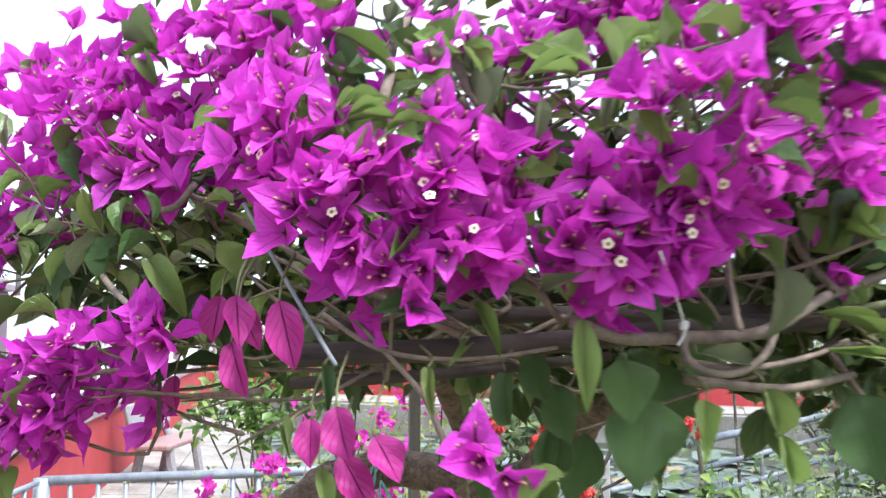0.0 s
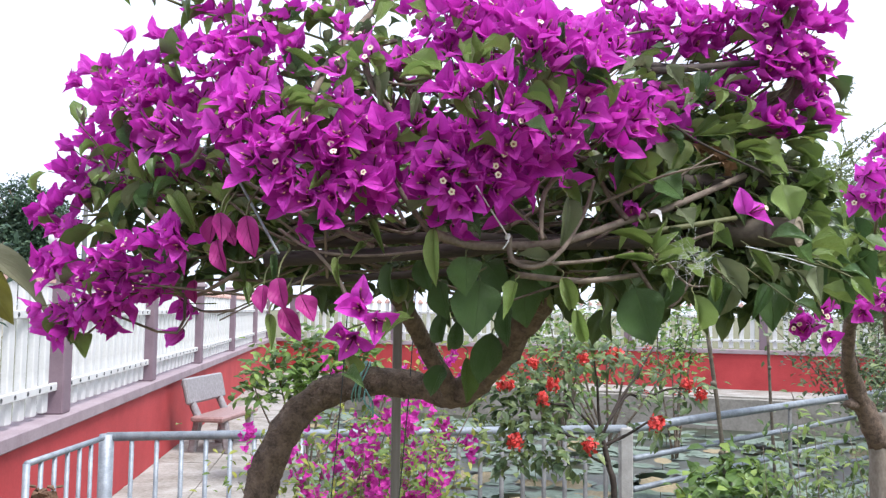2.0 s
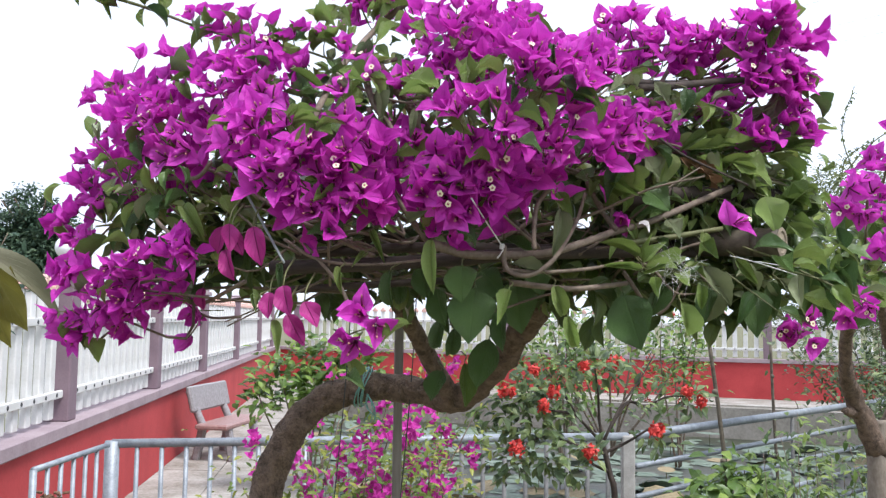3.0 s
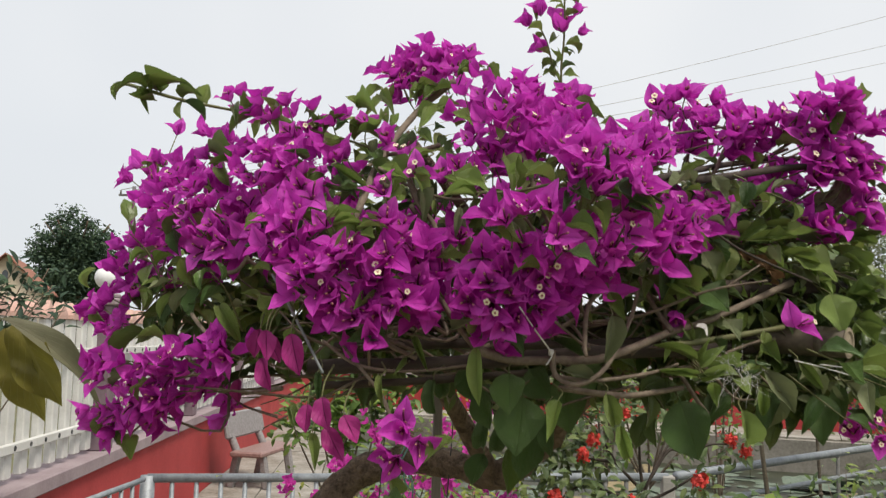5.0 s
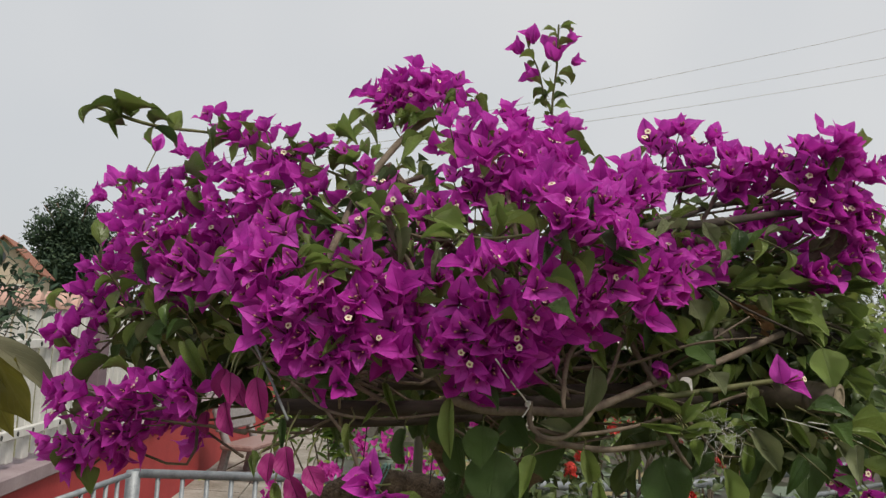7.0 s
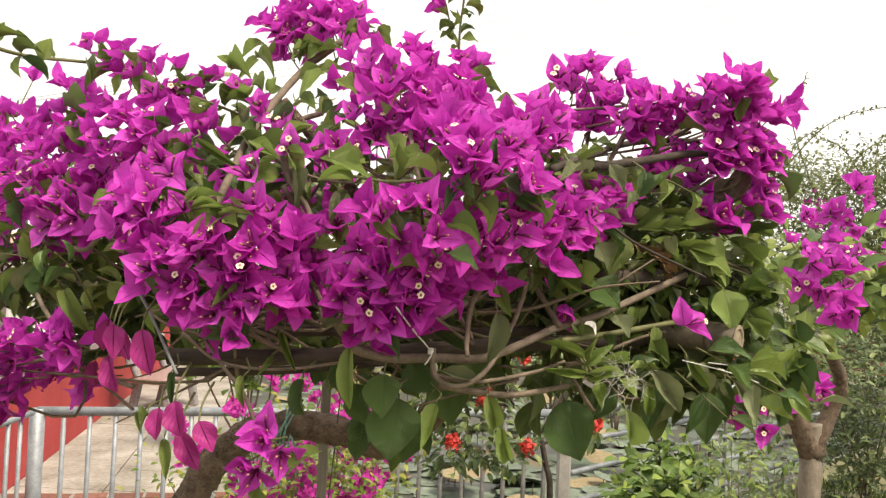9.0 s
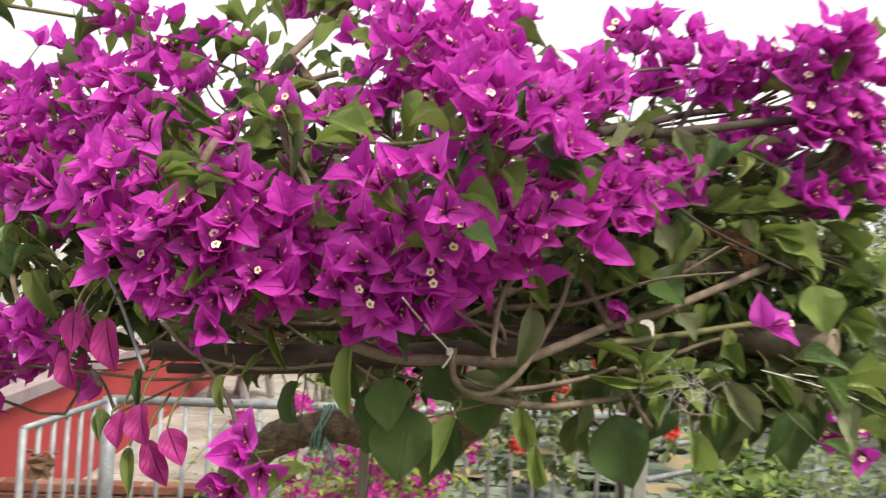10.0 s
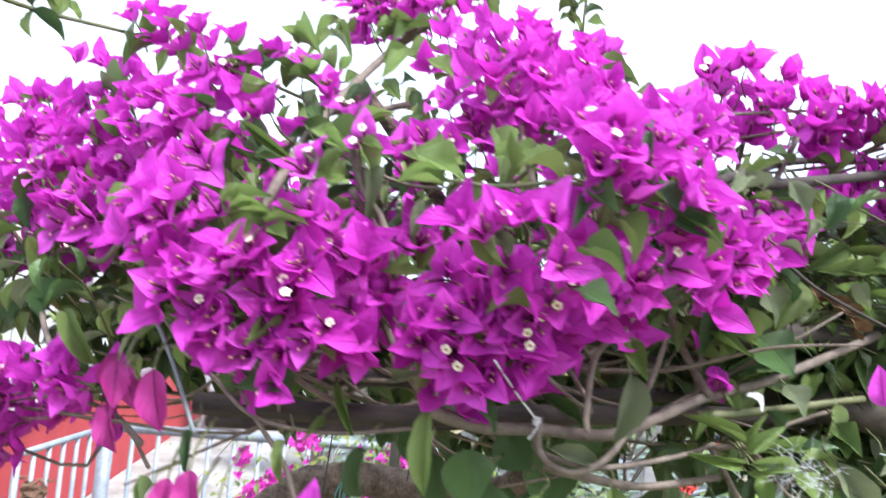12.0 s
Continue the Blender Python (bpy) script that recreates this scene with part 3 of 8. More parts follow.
def bench():
    ob = thing("park_bench", "grey and red terrazzo concrete bench with a backrest beside the wall", "bench")
    ob.matrix_world = frame_of(WALL_A + WALL_D * 10.15 + WALL_N * 0.10, WALL_D, WALL_N) @ pose(0, 0, 0.045, 0, 0, 14) @ Matrix.Diagonal((1.08, 1.08, 1.0, 1))
    bm = bmesh.new()
    add_box(bm, (1.15, 0.40, 0.07), Matrix.Translation((0.60, 0.38, 0.43)), bevel=0.02)
    part("seat", bm, M_TERRAZZO_RED, ob, "red-brown terrazzo seat slab", smooth=False)
    bm = bmesh.new()
    add_box(bm, (1.10, 0.06, 0.33), pose(0.60, 0.10, 0.76, 12, 0, 0), bevel=0.02)
    part("backrest", bm, M_TERRAZZO, ob, smooth=False)
    for x in (0.20, 1.0):
        bm = bmesh.new()
        add_tube(bm, [(x, 0.02, 0.86), (x, 0.12, 0.62), (x, 0.22, 0.40)], 0.045, 0.05, sides=8, steps=4)
        part("back_support", bm, M_TERRAZZO, ob)
        for y, lean in ((0.20, -0.07), (0.52, 0.07)):
            bm = bmesh.new()
            add_box(bm, (0.09, 0.09, 0.42), pose(x, y + lean * 0.4, 0.20, 10 * (1 if lean > 0 else -1), 0, 0), bevel=0.018)
            part("leg", bm, M_TERRAZZO, ob, smooth=False)


bench()


# ---- distance: house, tree, poles, cables ----
def leaf_cloud(bm, centre, radii, count, size, rng, mat=0, clumps=40):
    """Leaves gathered in clumps through an uneven crown."""
    c, r = Vector(centre), Vector(radii)
    spots = []
    for _ in range(clumps):
        d = Vector((rng.gauss(0, 1), rng.gauss(0, 1), rng.gauss(0, 1))).normalized() * rng.uniform(0.15, 0.95)
        spots.append((c + Vector((d.x * r.x, d.y * r.y, d.z * r.z)), rng.uniform(0.08, 0.17) * min(r)))
    for _ in range(count):
        p, s = rng.choice(spots)
        p = p + Vector((rng.gauss(0, 1), rng.gauss(0, 1), rng.gauss(0, 0.8))) * s
        along = Vector((rng.gauss(0, 1), rng.gauss(0, 1), rng.gauss(-0.2, 0.7)))
        face = Vector((rng.gauss(0, 0.6), rng.gauss(-0.3, 0.6), 1))
        add_blade(bm, size * rng.uniform(0.7, 1.3), size * rng.uniform(0.4, 0.6), 0.2, 0.3, m=growing(p, along, face), across=2, along=2, mat=mat)


def far_tree(place, height, radii, seed, count=22000):
    rng = random.Random(seed)
    ob = thing("broadleaf_tree", "dark green dense broadleaf tree beyond the fence", "tree", at=place)
    bm = bmesh.new()
    top = height - radii[2] * 0.8
    add_tube(bm, [(0, 0, 0), (0.15, 0.1, top * 0.5), (0, 0, top)], 0.32, 0.16, sides=10, rough=0.05)
    for k in range(7):
        a = k * 0.9
        add_tube(bm, [(0, 0, top * 0.75), (radii[0] * 0.4 * math.cos(a), radii[1] * 0.4 * math.sin(a), top + 0.4), (radii[0] * 0.75 * math.cos(a), radii[1] * 0.75 * math.sin(a), top + radii[2] * 0.5)], 0.13, 0.04, sides=6)
    part("trunk", bm, M_BARK, ob)
    bm = bmesh.new()
    leaf_cloud(bm, (0, 0, height - radii[2]), radii, count, 0.30, rng, clumps=230)
    part("crown", bm, M_LEAF_FAR, ob)


far_tree((-29.7, 54.8, 0), 10.2, (2.9, 2.6, 3.5), 21)
far_tree((-33.5, 58.0, 0), 6.4, (3.6, 3.0, 2.7), 22, 7000)


def house():
    ob = thing("house", "cream rendered house with a terracotta gable roof beyond the fence", "house")
    ob.matrix_world = pose(-26.6, 42.0, 0, 0, 0, 24) @ Matrix.Diagonal((0.55, 1.0, 1.0, 1.0))
    bm = bmesh.new()
    add_box(bm, (6.0, 7.0, 4.2), Matrix.Translation((0, 3.5, 2.1)))
    a = [bm.verts.new((x, y, z)) for y in (0.0, 7.0) for x, z in ((-3, 4.2), (3, 4.2), (0, 5.75))]
    bm.faces.new((a[0], a[1], a[2]))
    bm.faces.new((a[5], a[4], a[3]))
    part("wall", bm, M_HOUSE, ob, smooth=False)
    for side in (-1, 1):
        bm = bmesh.new()
        low = [bm.verts.new((side * x, y, z)) for x, z in ((3.45, 3.94), (0.0, 5.79)) for y in (-0.43, 7.38)]
        bm.faces.new((low[0], low[1], low[3], low[2]))
        slope = part("roof_slope", bm, M_ROOF, ob, smooth=False)
        for k in range(12):
            t0, t1 = k / 12, (k + 1) / 12
            x0, x1 = 3.45 * (1 - t0), 3.45 * (1 - t1)
            z0, z1 = 4.0 + 1.85 * t0, 4.0 + 1.85 * t1 - 0.03
            bm = bmesh.new()
            high = [bm.verts.new((side * x, y, z)) for x, y, z in ((x0, -0.45, z0 + 0.06), (x1, -0.45, z1 + 0.09), (x1, 7.4, z1 + 0.09), (x0, 7.4, z0 + 0.06))]
            low = [bm.verts.new(v.co - Vector((0, 0, 0.08))) for v in high]
            bm.faces.new(high)
            for i in range(4):
                bm.faces.new((low[i], low[(i + 1) % 4], high[(i + 1) % 4], high[i]))
            bmesh.ops.recalc_face_normals(bm, faces=bm.faces)
            part("tile_course", bm, M_ROOF, slope, smooth=False)
    bm = bmesh.new()
    bmesh.ops.create_cone(bm, cap_ends=True, segments=20, radius1=0.28, radius2=0.28, depth=0.1, matrix=pose(0, -0.03, 4.75, 90, 0, 0))
    part("round_vent", bm, M_PANE, ob, smooth=False)
    for x in (-1.7, 0.0, 1.7):
        bm = bmesh.new()
        add_box(bm, (0.9, 0.06, 1.3), Matrix.Translation((x, -0.02, 2.7)))
        win = part("window", bm, M_PANE, ob, smooth=False)
        bm = bmesh.new()
        for dx, dz, w, h in ((-0.48, 0, 0.08, 1.4), (0.48, 0, 0.08, 1.4), (0, 0.68, 1.04, 0.08), (0, -0.68, 1.1, 0.1), (0, 0, 0.05, 1.3)):
            add_box(bm, (w, 0.1, h), Matrix.Translation((x + dx, -0.05, 2.7 + dz)))
        part("window_frame", bm, M_PICKET, win, smooth=False)


house()


def utility_pole(place, height):
    ob = thing("utility_pole", "grey concrete utility pole with a crossarm beyond the fence", "pole", "utility poles", at=place)
    bm = bmesh.new()
    add_tube(bm, [(0, 0, 0), (0, 0, height)], 0.17, 0.11, sides=10, steps=1)
    part("shaft", bm, M_POLE, ob)
    bm = bmesh.new()
    add_box(bm, (1.8, 0.12, 0.12), Matrix.Translation((0, 0.02, height - 0.5)))
    part("crossarm", bm, M_POLE, ob, smooth=False)
    for x in (-0.8, 0.0, 0.8):
        bm = bmesh.new()
        bmesh.ops.create_cone(bm, cap_ends=True, segments=8, radius1=0.06, radius2=0.05, depth=0.22, matrix=Matrix.Translation((x, 0.02, height - 0.33)))
        part("insulator", bm, M_POLE, ob)


POLE = Vector((-22.5, 47.4, 0))
utility_pole(POLE, 10.4)


def power_cables():
    """Three cables from the crossarm of the pole to far beyond the garden."""
    for x, far in ((-0.8, (29.85, 75.18, 30.32)), (0.0, (29.97, 75.47, 27.90)), (0.8, (30.04, 75.64, 26.44))):
        bm = bmesh.new()
        a, b = Vector((POLE.x + x, POLE.y + 0.02, 10.2)), Vector(far)
        line = [a.lerp(b, t) - Vector((0, 0, 1.6 * t * (1 - t))) for t in np.linspace(0, 1.6, 30)]
        add_tube(bm, line, 0.024, sides=6, steps=1)
        tagged(part("power_cable", bm, M_CABLE), "thin grey overhead power cable strung from the utility pole", "cable", "power cables")


power_cables()


# ---- the flowering tree: where its sprays, leaves and limbs sit ----
SHOULDER_FLOWERS = [
    (-0.307, 0.619, 2.173), (-0.280, 0.622, 2.181), (-0.309, 0.600, 2.150), (-0.255, 0.560, 2.135), (-0.225, 0.550, 2.148),
    (-0.222, 0.598, 2.170), (-0.205, 0.604, 2.183), (-0.235, 0.501, 2.102), (-0.185, 0.452, 2.090), (-0.162, 0.450, 2.111),
    (-0.174, 0.518, 2.131), (-0.163, 0.536, 2.149), (-0.172, 0.577, 2.201), (-0.190, 0.593, 2.212), (-0.159, 0.553, 2.248),
    (-0.097, 0.489, 2.226), (-0.060, 0.474, 2.221), (-0.078, 0.489, 2.204), (-0.054, 0.470, 2.181), (-0.029, 0.480, 2.184),
    (-0.107, 0.495, 2.173), (-0.073, 0.425, 2.143), (-0.057, 0.425, 2.147), (-0.032, 0.417, 2.145), (-0.042, 0.411, 2.124),
    (-0.018, 0.404, 2.126), (-0.061, 0.435, 2.109), (-0.024, 0.374, 2.085), (-0.076, 0.427, 2.117), (-0.098, 0.442, 2.127),
]
FLANK_FLOWERS = [
    (-0.140, 0.459, 2.096), (-0.163, 0.441, 2.082), (-0.115, 0.459, 2.089), (-0.090, 0.443, 2.093), (-0.225, 0.491, 2.079),
    (-0.203, 0.481, 2.067), (-0.156, 0.444, 2.059), (-0.127, 0.436, 2.065), (-0.108, 0.448, 2.074), (-0.068, 0.398, 2.057),
    (-0.257, 0.525, 2.055), (-0.283, 0.533, 2.052), (-0.221, 0.520, 2.048), (-0.185, 0.473, 2.049), (-0.142, 0.443, 2.039),
    (-0.113, 0.429, 2.044), (-0.278, 0.551, 2.025), (-0.243, 0.531, 2.020), (-0.279, 0.540, 2.002), (-0.296, 0.538, 1.987),
    (-0.254, 0.525, 1.994), (-0.305, 0.534, 1.975), (-0.275, 0.522, 1.954), (-0.294, 0.523, 1.950), (-0.211, 0.527, 2.005),
    (-0.029, 0.352, 2.066), (-0.043, 0.368, 2.044), (-0.017, 0.394, 2.104),
]
MIDDLE_FLOWERS = [
    (0.003, 0.362, 2.089), (0.001, 0.328, 2.065), (-0.006, 0.324, 2.047), (0.024, 0.332, 2.057), (-0.012, 0.327, 2.027),
    (0.034, 0.309, 2.011), (0.020, 0.306, 2.016), (0.047, 0.310, 2.023), (0.057, 0.319, 2.030), (0.062, 0.328, 2.005),
    (0.041, 0.319, 1.989), (0.076, 0.330, 1.991), (0.062, 0.330, 1.973), (0.086, 0.320, 2.007), (0.094, 0.323, 2.031),
    (0.088, 0.333, 2.061), (0.083, 0.326, 2.089), (0.102, 0.343, 2.054), (0.111, 0.346, 2.037), (0.092, 0.317, 2.024),
    (0.121, 0.361, 2.015), (0.129, 0.368, 2.028), (0.141, 0.371, 2.013), (0.108, 0.335, 1.986), (0.126, 0.354, 1.982),
    (0.095, 0.329, 1.974), (0.080, 0.330, 1.965), (0.057, 0.330, 1.962), (0.041, 0.321, 1.972), (0.117, 0.350, 1.999),
    (0.008, 0.311, 1.999), (0.025, 0.314, 1.989),
]
ROUND_CLUSTER = [
    (0.182, 0.343, 2.026), (0.205, 0.332, 2.030), (0.202, 0.332, 2.010), (0.189, 0.326, 2.001), (0.171, 0.341, 1.999),
    (0.222, 0.334, 2.017), (0.242, 0.333, 2.005), (0.234, 0.336, 1.991), (0.211, 0.334, 1.988), (0.192, 0.332, 1.976),
    (0.217, 0.338, 1.965), (0.240, 0.342, 1.974), (0.171, 0.334, 1.981), (0.206, 0.339, 1.959), (0.222, 0.308, 2.031),
    (0.157, 0.392, 2.051), (0.253, 0.326, 2.016), (0.228, 0.335, 2.005),
]
SPRAY_FLOWERS = [
    (0.206, 0.275, 2.053), (0.245, 0.254, 2.064), (0.254, 0.257, 2.038), (0.289, 0.321, 2.050), (0.295, 0.358, 2.041),
    (0.300, 0.322, 2.062), (0.321, 0.305, 2.062), (0.324, 0.309, 2.046), (0.308, 0.346, 2.037), (0.295, 0.394, 2.030),
    (0.285, 0.382, 2.014), (0.314, 0.378, 2.029), (0.272, 0.358, 2.020), (0.357, 0.369, 2.052), (0.369, 0.373, 2.071),
    (0.387, 0.410, 2.090), (0.385, 0.396, 2.059), (0.378, 0.390, 2.043), (0.409, 0.427, 2.071), (0.351, 0.365, 2.040),
    (0.432, 0.481, 2.102), (0.422, 0.462, 2.086), (0.219, 0.267, 2.063), (0.263, 0.293, 2.029),
]
CROWN_FLOWERS = [
    (0.075, 0.615, 2.326), (0.094, 0.603, 2.326), (0.116, 0.587, 2.317), (0.073, 0.605, 2.312), (0.100, 0.593, 2.301),
    (0.058, 0.582, 2.283), (0.072, 0.587, 2.288), (0.135, 0.551, 2.284), (0.086, 0.595, 2.304), (0.105, 0.593, 2.312),
    (0.126, 0.575, 2.301), (0.151, 0.545, 2.299), (0.063, 0.597, 2.301), (0.050, 0.585, 2.289), (0.092, 0.584, 2.285),
    (0.119, 0.573, 2.285), (0.063, 0.573, 2.270), (0.149, 0.482, 2.235), (0.171, 0.469, 2.224), (0.198, 0.453, 2.226),
    (0.217, 0.508, 2.250), (0.235, 0.503, 2.231), (0.249, 0.499, 2.219), (0.212, 0.432, 2.203), (0.193, 0.423, 2.190),
    (0.232, 0.428, 2.182), (0.213, 0.418, 2.170), (0.252, 0.454, 2.189), (0.266, 0.491, 2.210), (0.295, 0.585, 2.263),
    (0.276, 0.559, 2.251), (0.260, 0.391, 2.160), (0.226, 0.428, 2.159), (0.245, 0.397, 2.149), (0.200, 0.426, 2.159),
    (0.181, 0.435, 2.154), (0.161, 0.439, 2.165),
]
CREST_FLOWERS = [
    (0.188, 0.431, 2.140), (0.220, 0.430, 2.140), (0.170, 0.410, 2.125), (0.152, 0.399, 2.126), (0.281, 0.450, 2.188),
    (0.264, 0.286, 2.122), (0.280, 0.272, 2.108), (0.270, 0.276, 2.100), (0.325, 0.297, 2.097), (0.329, 0.286, 2.084),
    (0.320, 0.351, 2.129), (0.295, 0.292, 2.101), (-0.003, 0.470, 2.196), (0.015, 0.415, 2.137), (0.072, 0.418, 2.162),
    (0.135, 0.407, 2.117), (0.110, 0.384, 2.119), (0.044, 0.443, 2.184), (0.024, 0.417, 2.145), (0.092, 0.413, 2.148),
    (0.275, 0.284, 2.091), (0.287, 0.305, 2.130), (0.293, 0.298, 2.086),
]
FAR_SHOULDER_FLOWERS = [
    (0.355, 0.525, 2.201), (0.336, 0.443, 2.164), (0.350, 0.430, 2.154), (0.377, 0.512, 2.180), (0.313, 0.342, 2.124),
    (0.387, 0.585, 2.244), (0.416, 0.626, 2.267), (0.429, 0.614, 2.268), (0.411, 0.641, 2.248), (0.434, 0.645, 2.249),
    (0.444, 0.614, 2.244), (0.466, 0.611, 2.259), (0.451, 0.575, 2.219), (0.470, 0.563, 2.227), (0.478, 0.551, 2.216),
    (0.455, 0.542, 2.189), (0.471, 0.534, 2.194), (0.445, 0.618, 2.215), (0.435, 0.695, 2.234), (0.500, 0.542, 2.217),
    (0.494, 0.561, 2.201), (0.513, 0.538, 2.213), (0.526, 0.537, 2.216), (0.524, 0.552, 2.195), (0.540, 0.538, 2.202),
    (0.546, 0.520, 2.229), (0.558, 0.517, 2.225), (0.570, 0.513, 2.221), (0.585, 0.506, 2.233), (0.596, 0.520, 2.223),
    (0.608, 0.534, 2.216), (0.626, 0.529, 2.204), (0.613, 0.530, 2.201),
]
FAR_FLANK_FLOWERS = [
    (0.577, 0.524, 2.195), (0.562, 0.519, 2.201), (0.550, 0.524, 2.185), (0.510, 0.556, 2.185), (0.480, 0.548, 2.179),
    (0.582, 0.520, 2.173), (0.605, 0.527, 2.179), (0.611, 0.527, 2.168), (0.588, 0.520, 2.156), (0.561, 0.519, 2.163),
    (0.540, 0.564, 2.162), (0.530, 0.580, 2.157), (0.558, 0.531, 2.140), (0.575, 0.520, 2.145), (0.596, 0.523, 2.139),
    (0.617, 0.527, 2.147), (0.523, 0.652, 2.164), (0.502, 0.612, 2.149), (0.533, 0.619, 2.143), (0.548, 0.569, 2.133),
    (0.546, 0.587, 2.122), (0.607, 0.527, 2.126), (0.618, 0.530, 2.113), (0.597, 0.527, 2.105), (0.620, 0.536, 2.093),
    (0.517, 0.614, 2.126), (0.452, 0.515, 2.102), (0.561, 0.522, 2.083), (0.548, 0.547, 2.090), (0.582, 0.525, 2.084),
    (0.413, 0.609, 2.193), (0.437, 0.619, 2.196), (0.376, 0.457, 2.151),
]
DROOPING_FLOWERS = [
    (-0.268, 0.476, 1.908), (-0.258, 0.476, 1.915), (-0.267, 0.468, 1.891), (-0.198, 0.428, 1.910), (-0.173, 0.430, 1.917),
    (-0.156, 0.428, 1.924), (-0.190, 0.442, 1.890), (-0.175, 0.447, 1.894), (-0.211, 0.445, 1.883), (-0.173, 0.459, 1.877),
    (-0.184, 0.439, 1.871), (-0.182, 0.460, 1.857), (-0.220, 0.452, 1.863), (-0.215, 0.459, 1.850), (-0.246, 0.467, 1.849),
    (-0.281, 0.467, 1.854), (-0.275, 0.484, 1.840), (-0.255, 0.481, 1.827), (-0.261, 0.476, 1.851), (-0.199, 0.470, 1.843),
    (-0.171, 0.528, 1.871), (-0.160, 0.612, 1.861), (-0.091, 0.373, 1.931), (-0.082, 0.376, 1.919), (-0.111, 0.393, 1.927),
    (-0.157, 0.497, 1.883), (-0.234, 0.472, 1.839),
]
HANGING_FLOWERS = [(0.114, 0.308, 1.858), (0.097, 0.310, 1.835), (0.130, 0.306, 1.846), (0.111, 0.318, 1.867), (0.107, 0.312, 1.828)]
OLD_BRACTS = [
    ((-0.027, 0.329, 1.949), (-0.022, 0.318, 1.920), 0.0185), ((-0.002, 0.329, 1.946), (0.009, 0.318, 1.908), 0.0240), ((-0.028, 0.324, 1.922), (-0.019, 0.313, 1.892), 0.0195),
    ((0.033, 0.320, 1.886), (0.040, 0.308, 1.858), 0.0240), ((0.019, 0.322, 1.879), (0.019, 0.309, 1.855), 0.0180), ((0.055, 0.318, 1.870), (0.070, 0.309, 1.847), 0.0215),
    ((0.035, 0.330, 1.858), (0.054, 0.321, 1.827), 0.0205), ((-0.029, 0.344, 1.945), (-0.015, 0.334, 1.918), 0.0180), ((-0.123, 0.541, 1.890), (-0.123, 0.535, 1.862), 0.0200),
    ((-0.046, 0.371, 1.950), (-0.050, 0.362, 1.922), 0.0190),
]
YOUNG_LEAVES_A = [
    ((0.183, 0.402, 2.111), (0.133, 0.369, 2.097), 0.028),
    ((0.198, 0.405, 2.137), (0.216, 0.374, 2.102), 0.020),
    ((0.235, 0.365, 2.120), (0.214, 0.341, 2.108), 0.018),
    ((0.053, 0.364, 2.052), (0.031, 0.328, 2.060), 0.015),
    ((0.058, 0.340, 2.049), (0.046, 0.303, 2.032), 0.017),
    ((0.059, 0.337, 2.048), (0.086, 0.313, 2.061), 0.015),
    ((0.064, 0.324, 2.047), (0.079, 0.323, 2.036), 0.017),
    ((0.056, 0.345, 2.052), (0.056, 0.335, 2.070), 0.011),
    ((0.087, 0.543, 2.220), (0.118, 0.524, 2.229), 0.019),
]
YOUNG_LEAVES_B = [
    ((0.562, 0.496, 2.006), (0.569, 0.472, 1.962), 0.033),
    ((0.488, 0.514, 2.055), (0.527, 0.508, 2.039), 0.020),
    ((0.422, 0.535, 2.133), (0.402, 0.498, 2.146), 0.017),
    ((0.026, 0.478, 2.210), (0.051, 0.441, 2.212), 0.013),
    ((0.082, 0.576, 2.243), (0.081, 0.540, 2.260), 0.012),
    ((0.138, 0.536, 2.270), (0.163, 0.507, 2.272), 0.011),
    ((0.120, 0.520, 2.224), (0.098, 0.486, 2.200), 0.015),
    ((0.117, 0.503, 2.219), (0.141, 0.485, 2.224), 0.014),
]
YOUNG_LEAVES_C = [
    ((0.138, 0.459, 2.202), (0.167, 0.453, 2.191), 0.015),
    ((0.068, 0.460, 2.186), (0.079, 0.459, 2.203), 0.009),
    ((0.051, 0.427, 2.170), (0.079, 0.398, 2.173), 0.009),
    ((-0.006, 0.443, 2.161), (0.013, 0.424, 2.167), 0.012),
    ((0.057, 0.436, 2.140), (0.082, 0.408, 2.117), 0.017),
    ((0.102, 0.393, 2.121), (0.126, 0.365, 2.099), 0.016),
    ((0.515, 0.521, 2.072), (0.562, 0.522, 2.069), 0.016),
]
GREEN_LEAVES_A = [
    ((0.053, 0.420, 2.136), (0.083, 0.415, 2.114), 0.027),
    ((0.074, 0.408, 2.129), (0.110, 0.380, 2.116), 0.021),
    ((-0.197, 0.356, 2.204), (-0.209, 0.337, 2.196), 0.008),
    ((-0.168, 0.365, 2.190), (-0.190, 0.335, 2.180), 0.010),
    ((-0.182, 0.365, 2.201), (-0.176, 0.330, 2.214), 0.010),
    ((-0.170, 0.367, 2.199), (-0.139, 0.332, 2.213), 0.013),
    ((-0.141, 0.368, 2.191), (-0.122, 0.336, 2.204), 0.011),
    ((-0.116, 0.356, 2.183), (-0.107, 0.351, 2.206), 0.017),
    ((-0.168, 0.354, 2.193), (-0.166, 0.344, 2.209), 0.006),
    ((-0.114, 0.511, 2.221), (-0.121, 0.500, 2.243), 0.019),
    ((-0.109, 0.521, 2.214), (-0.137, 0.488, 2.200), 0.014),
    ((-0.040, 0.508, 2.206), (-0.030, 0.479, 2.223), 0.014),
    ((-0.010, 0.480, 2.191), (0.012, 0.465, 2.208), 0.012),
    ((0.028, 0.471, 2.210), (0.019, 0.459, 2.224), 0.014),
]
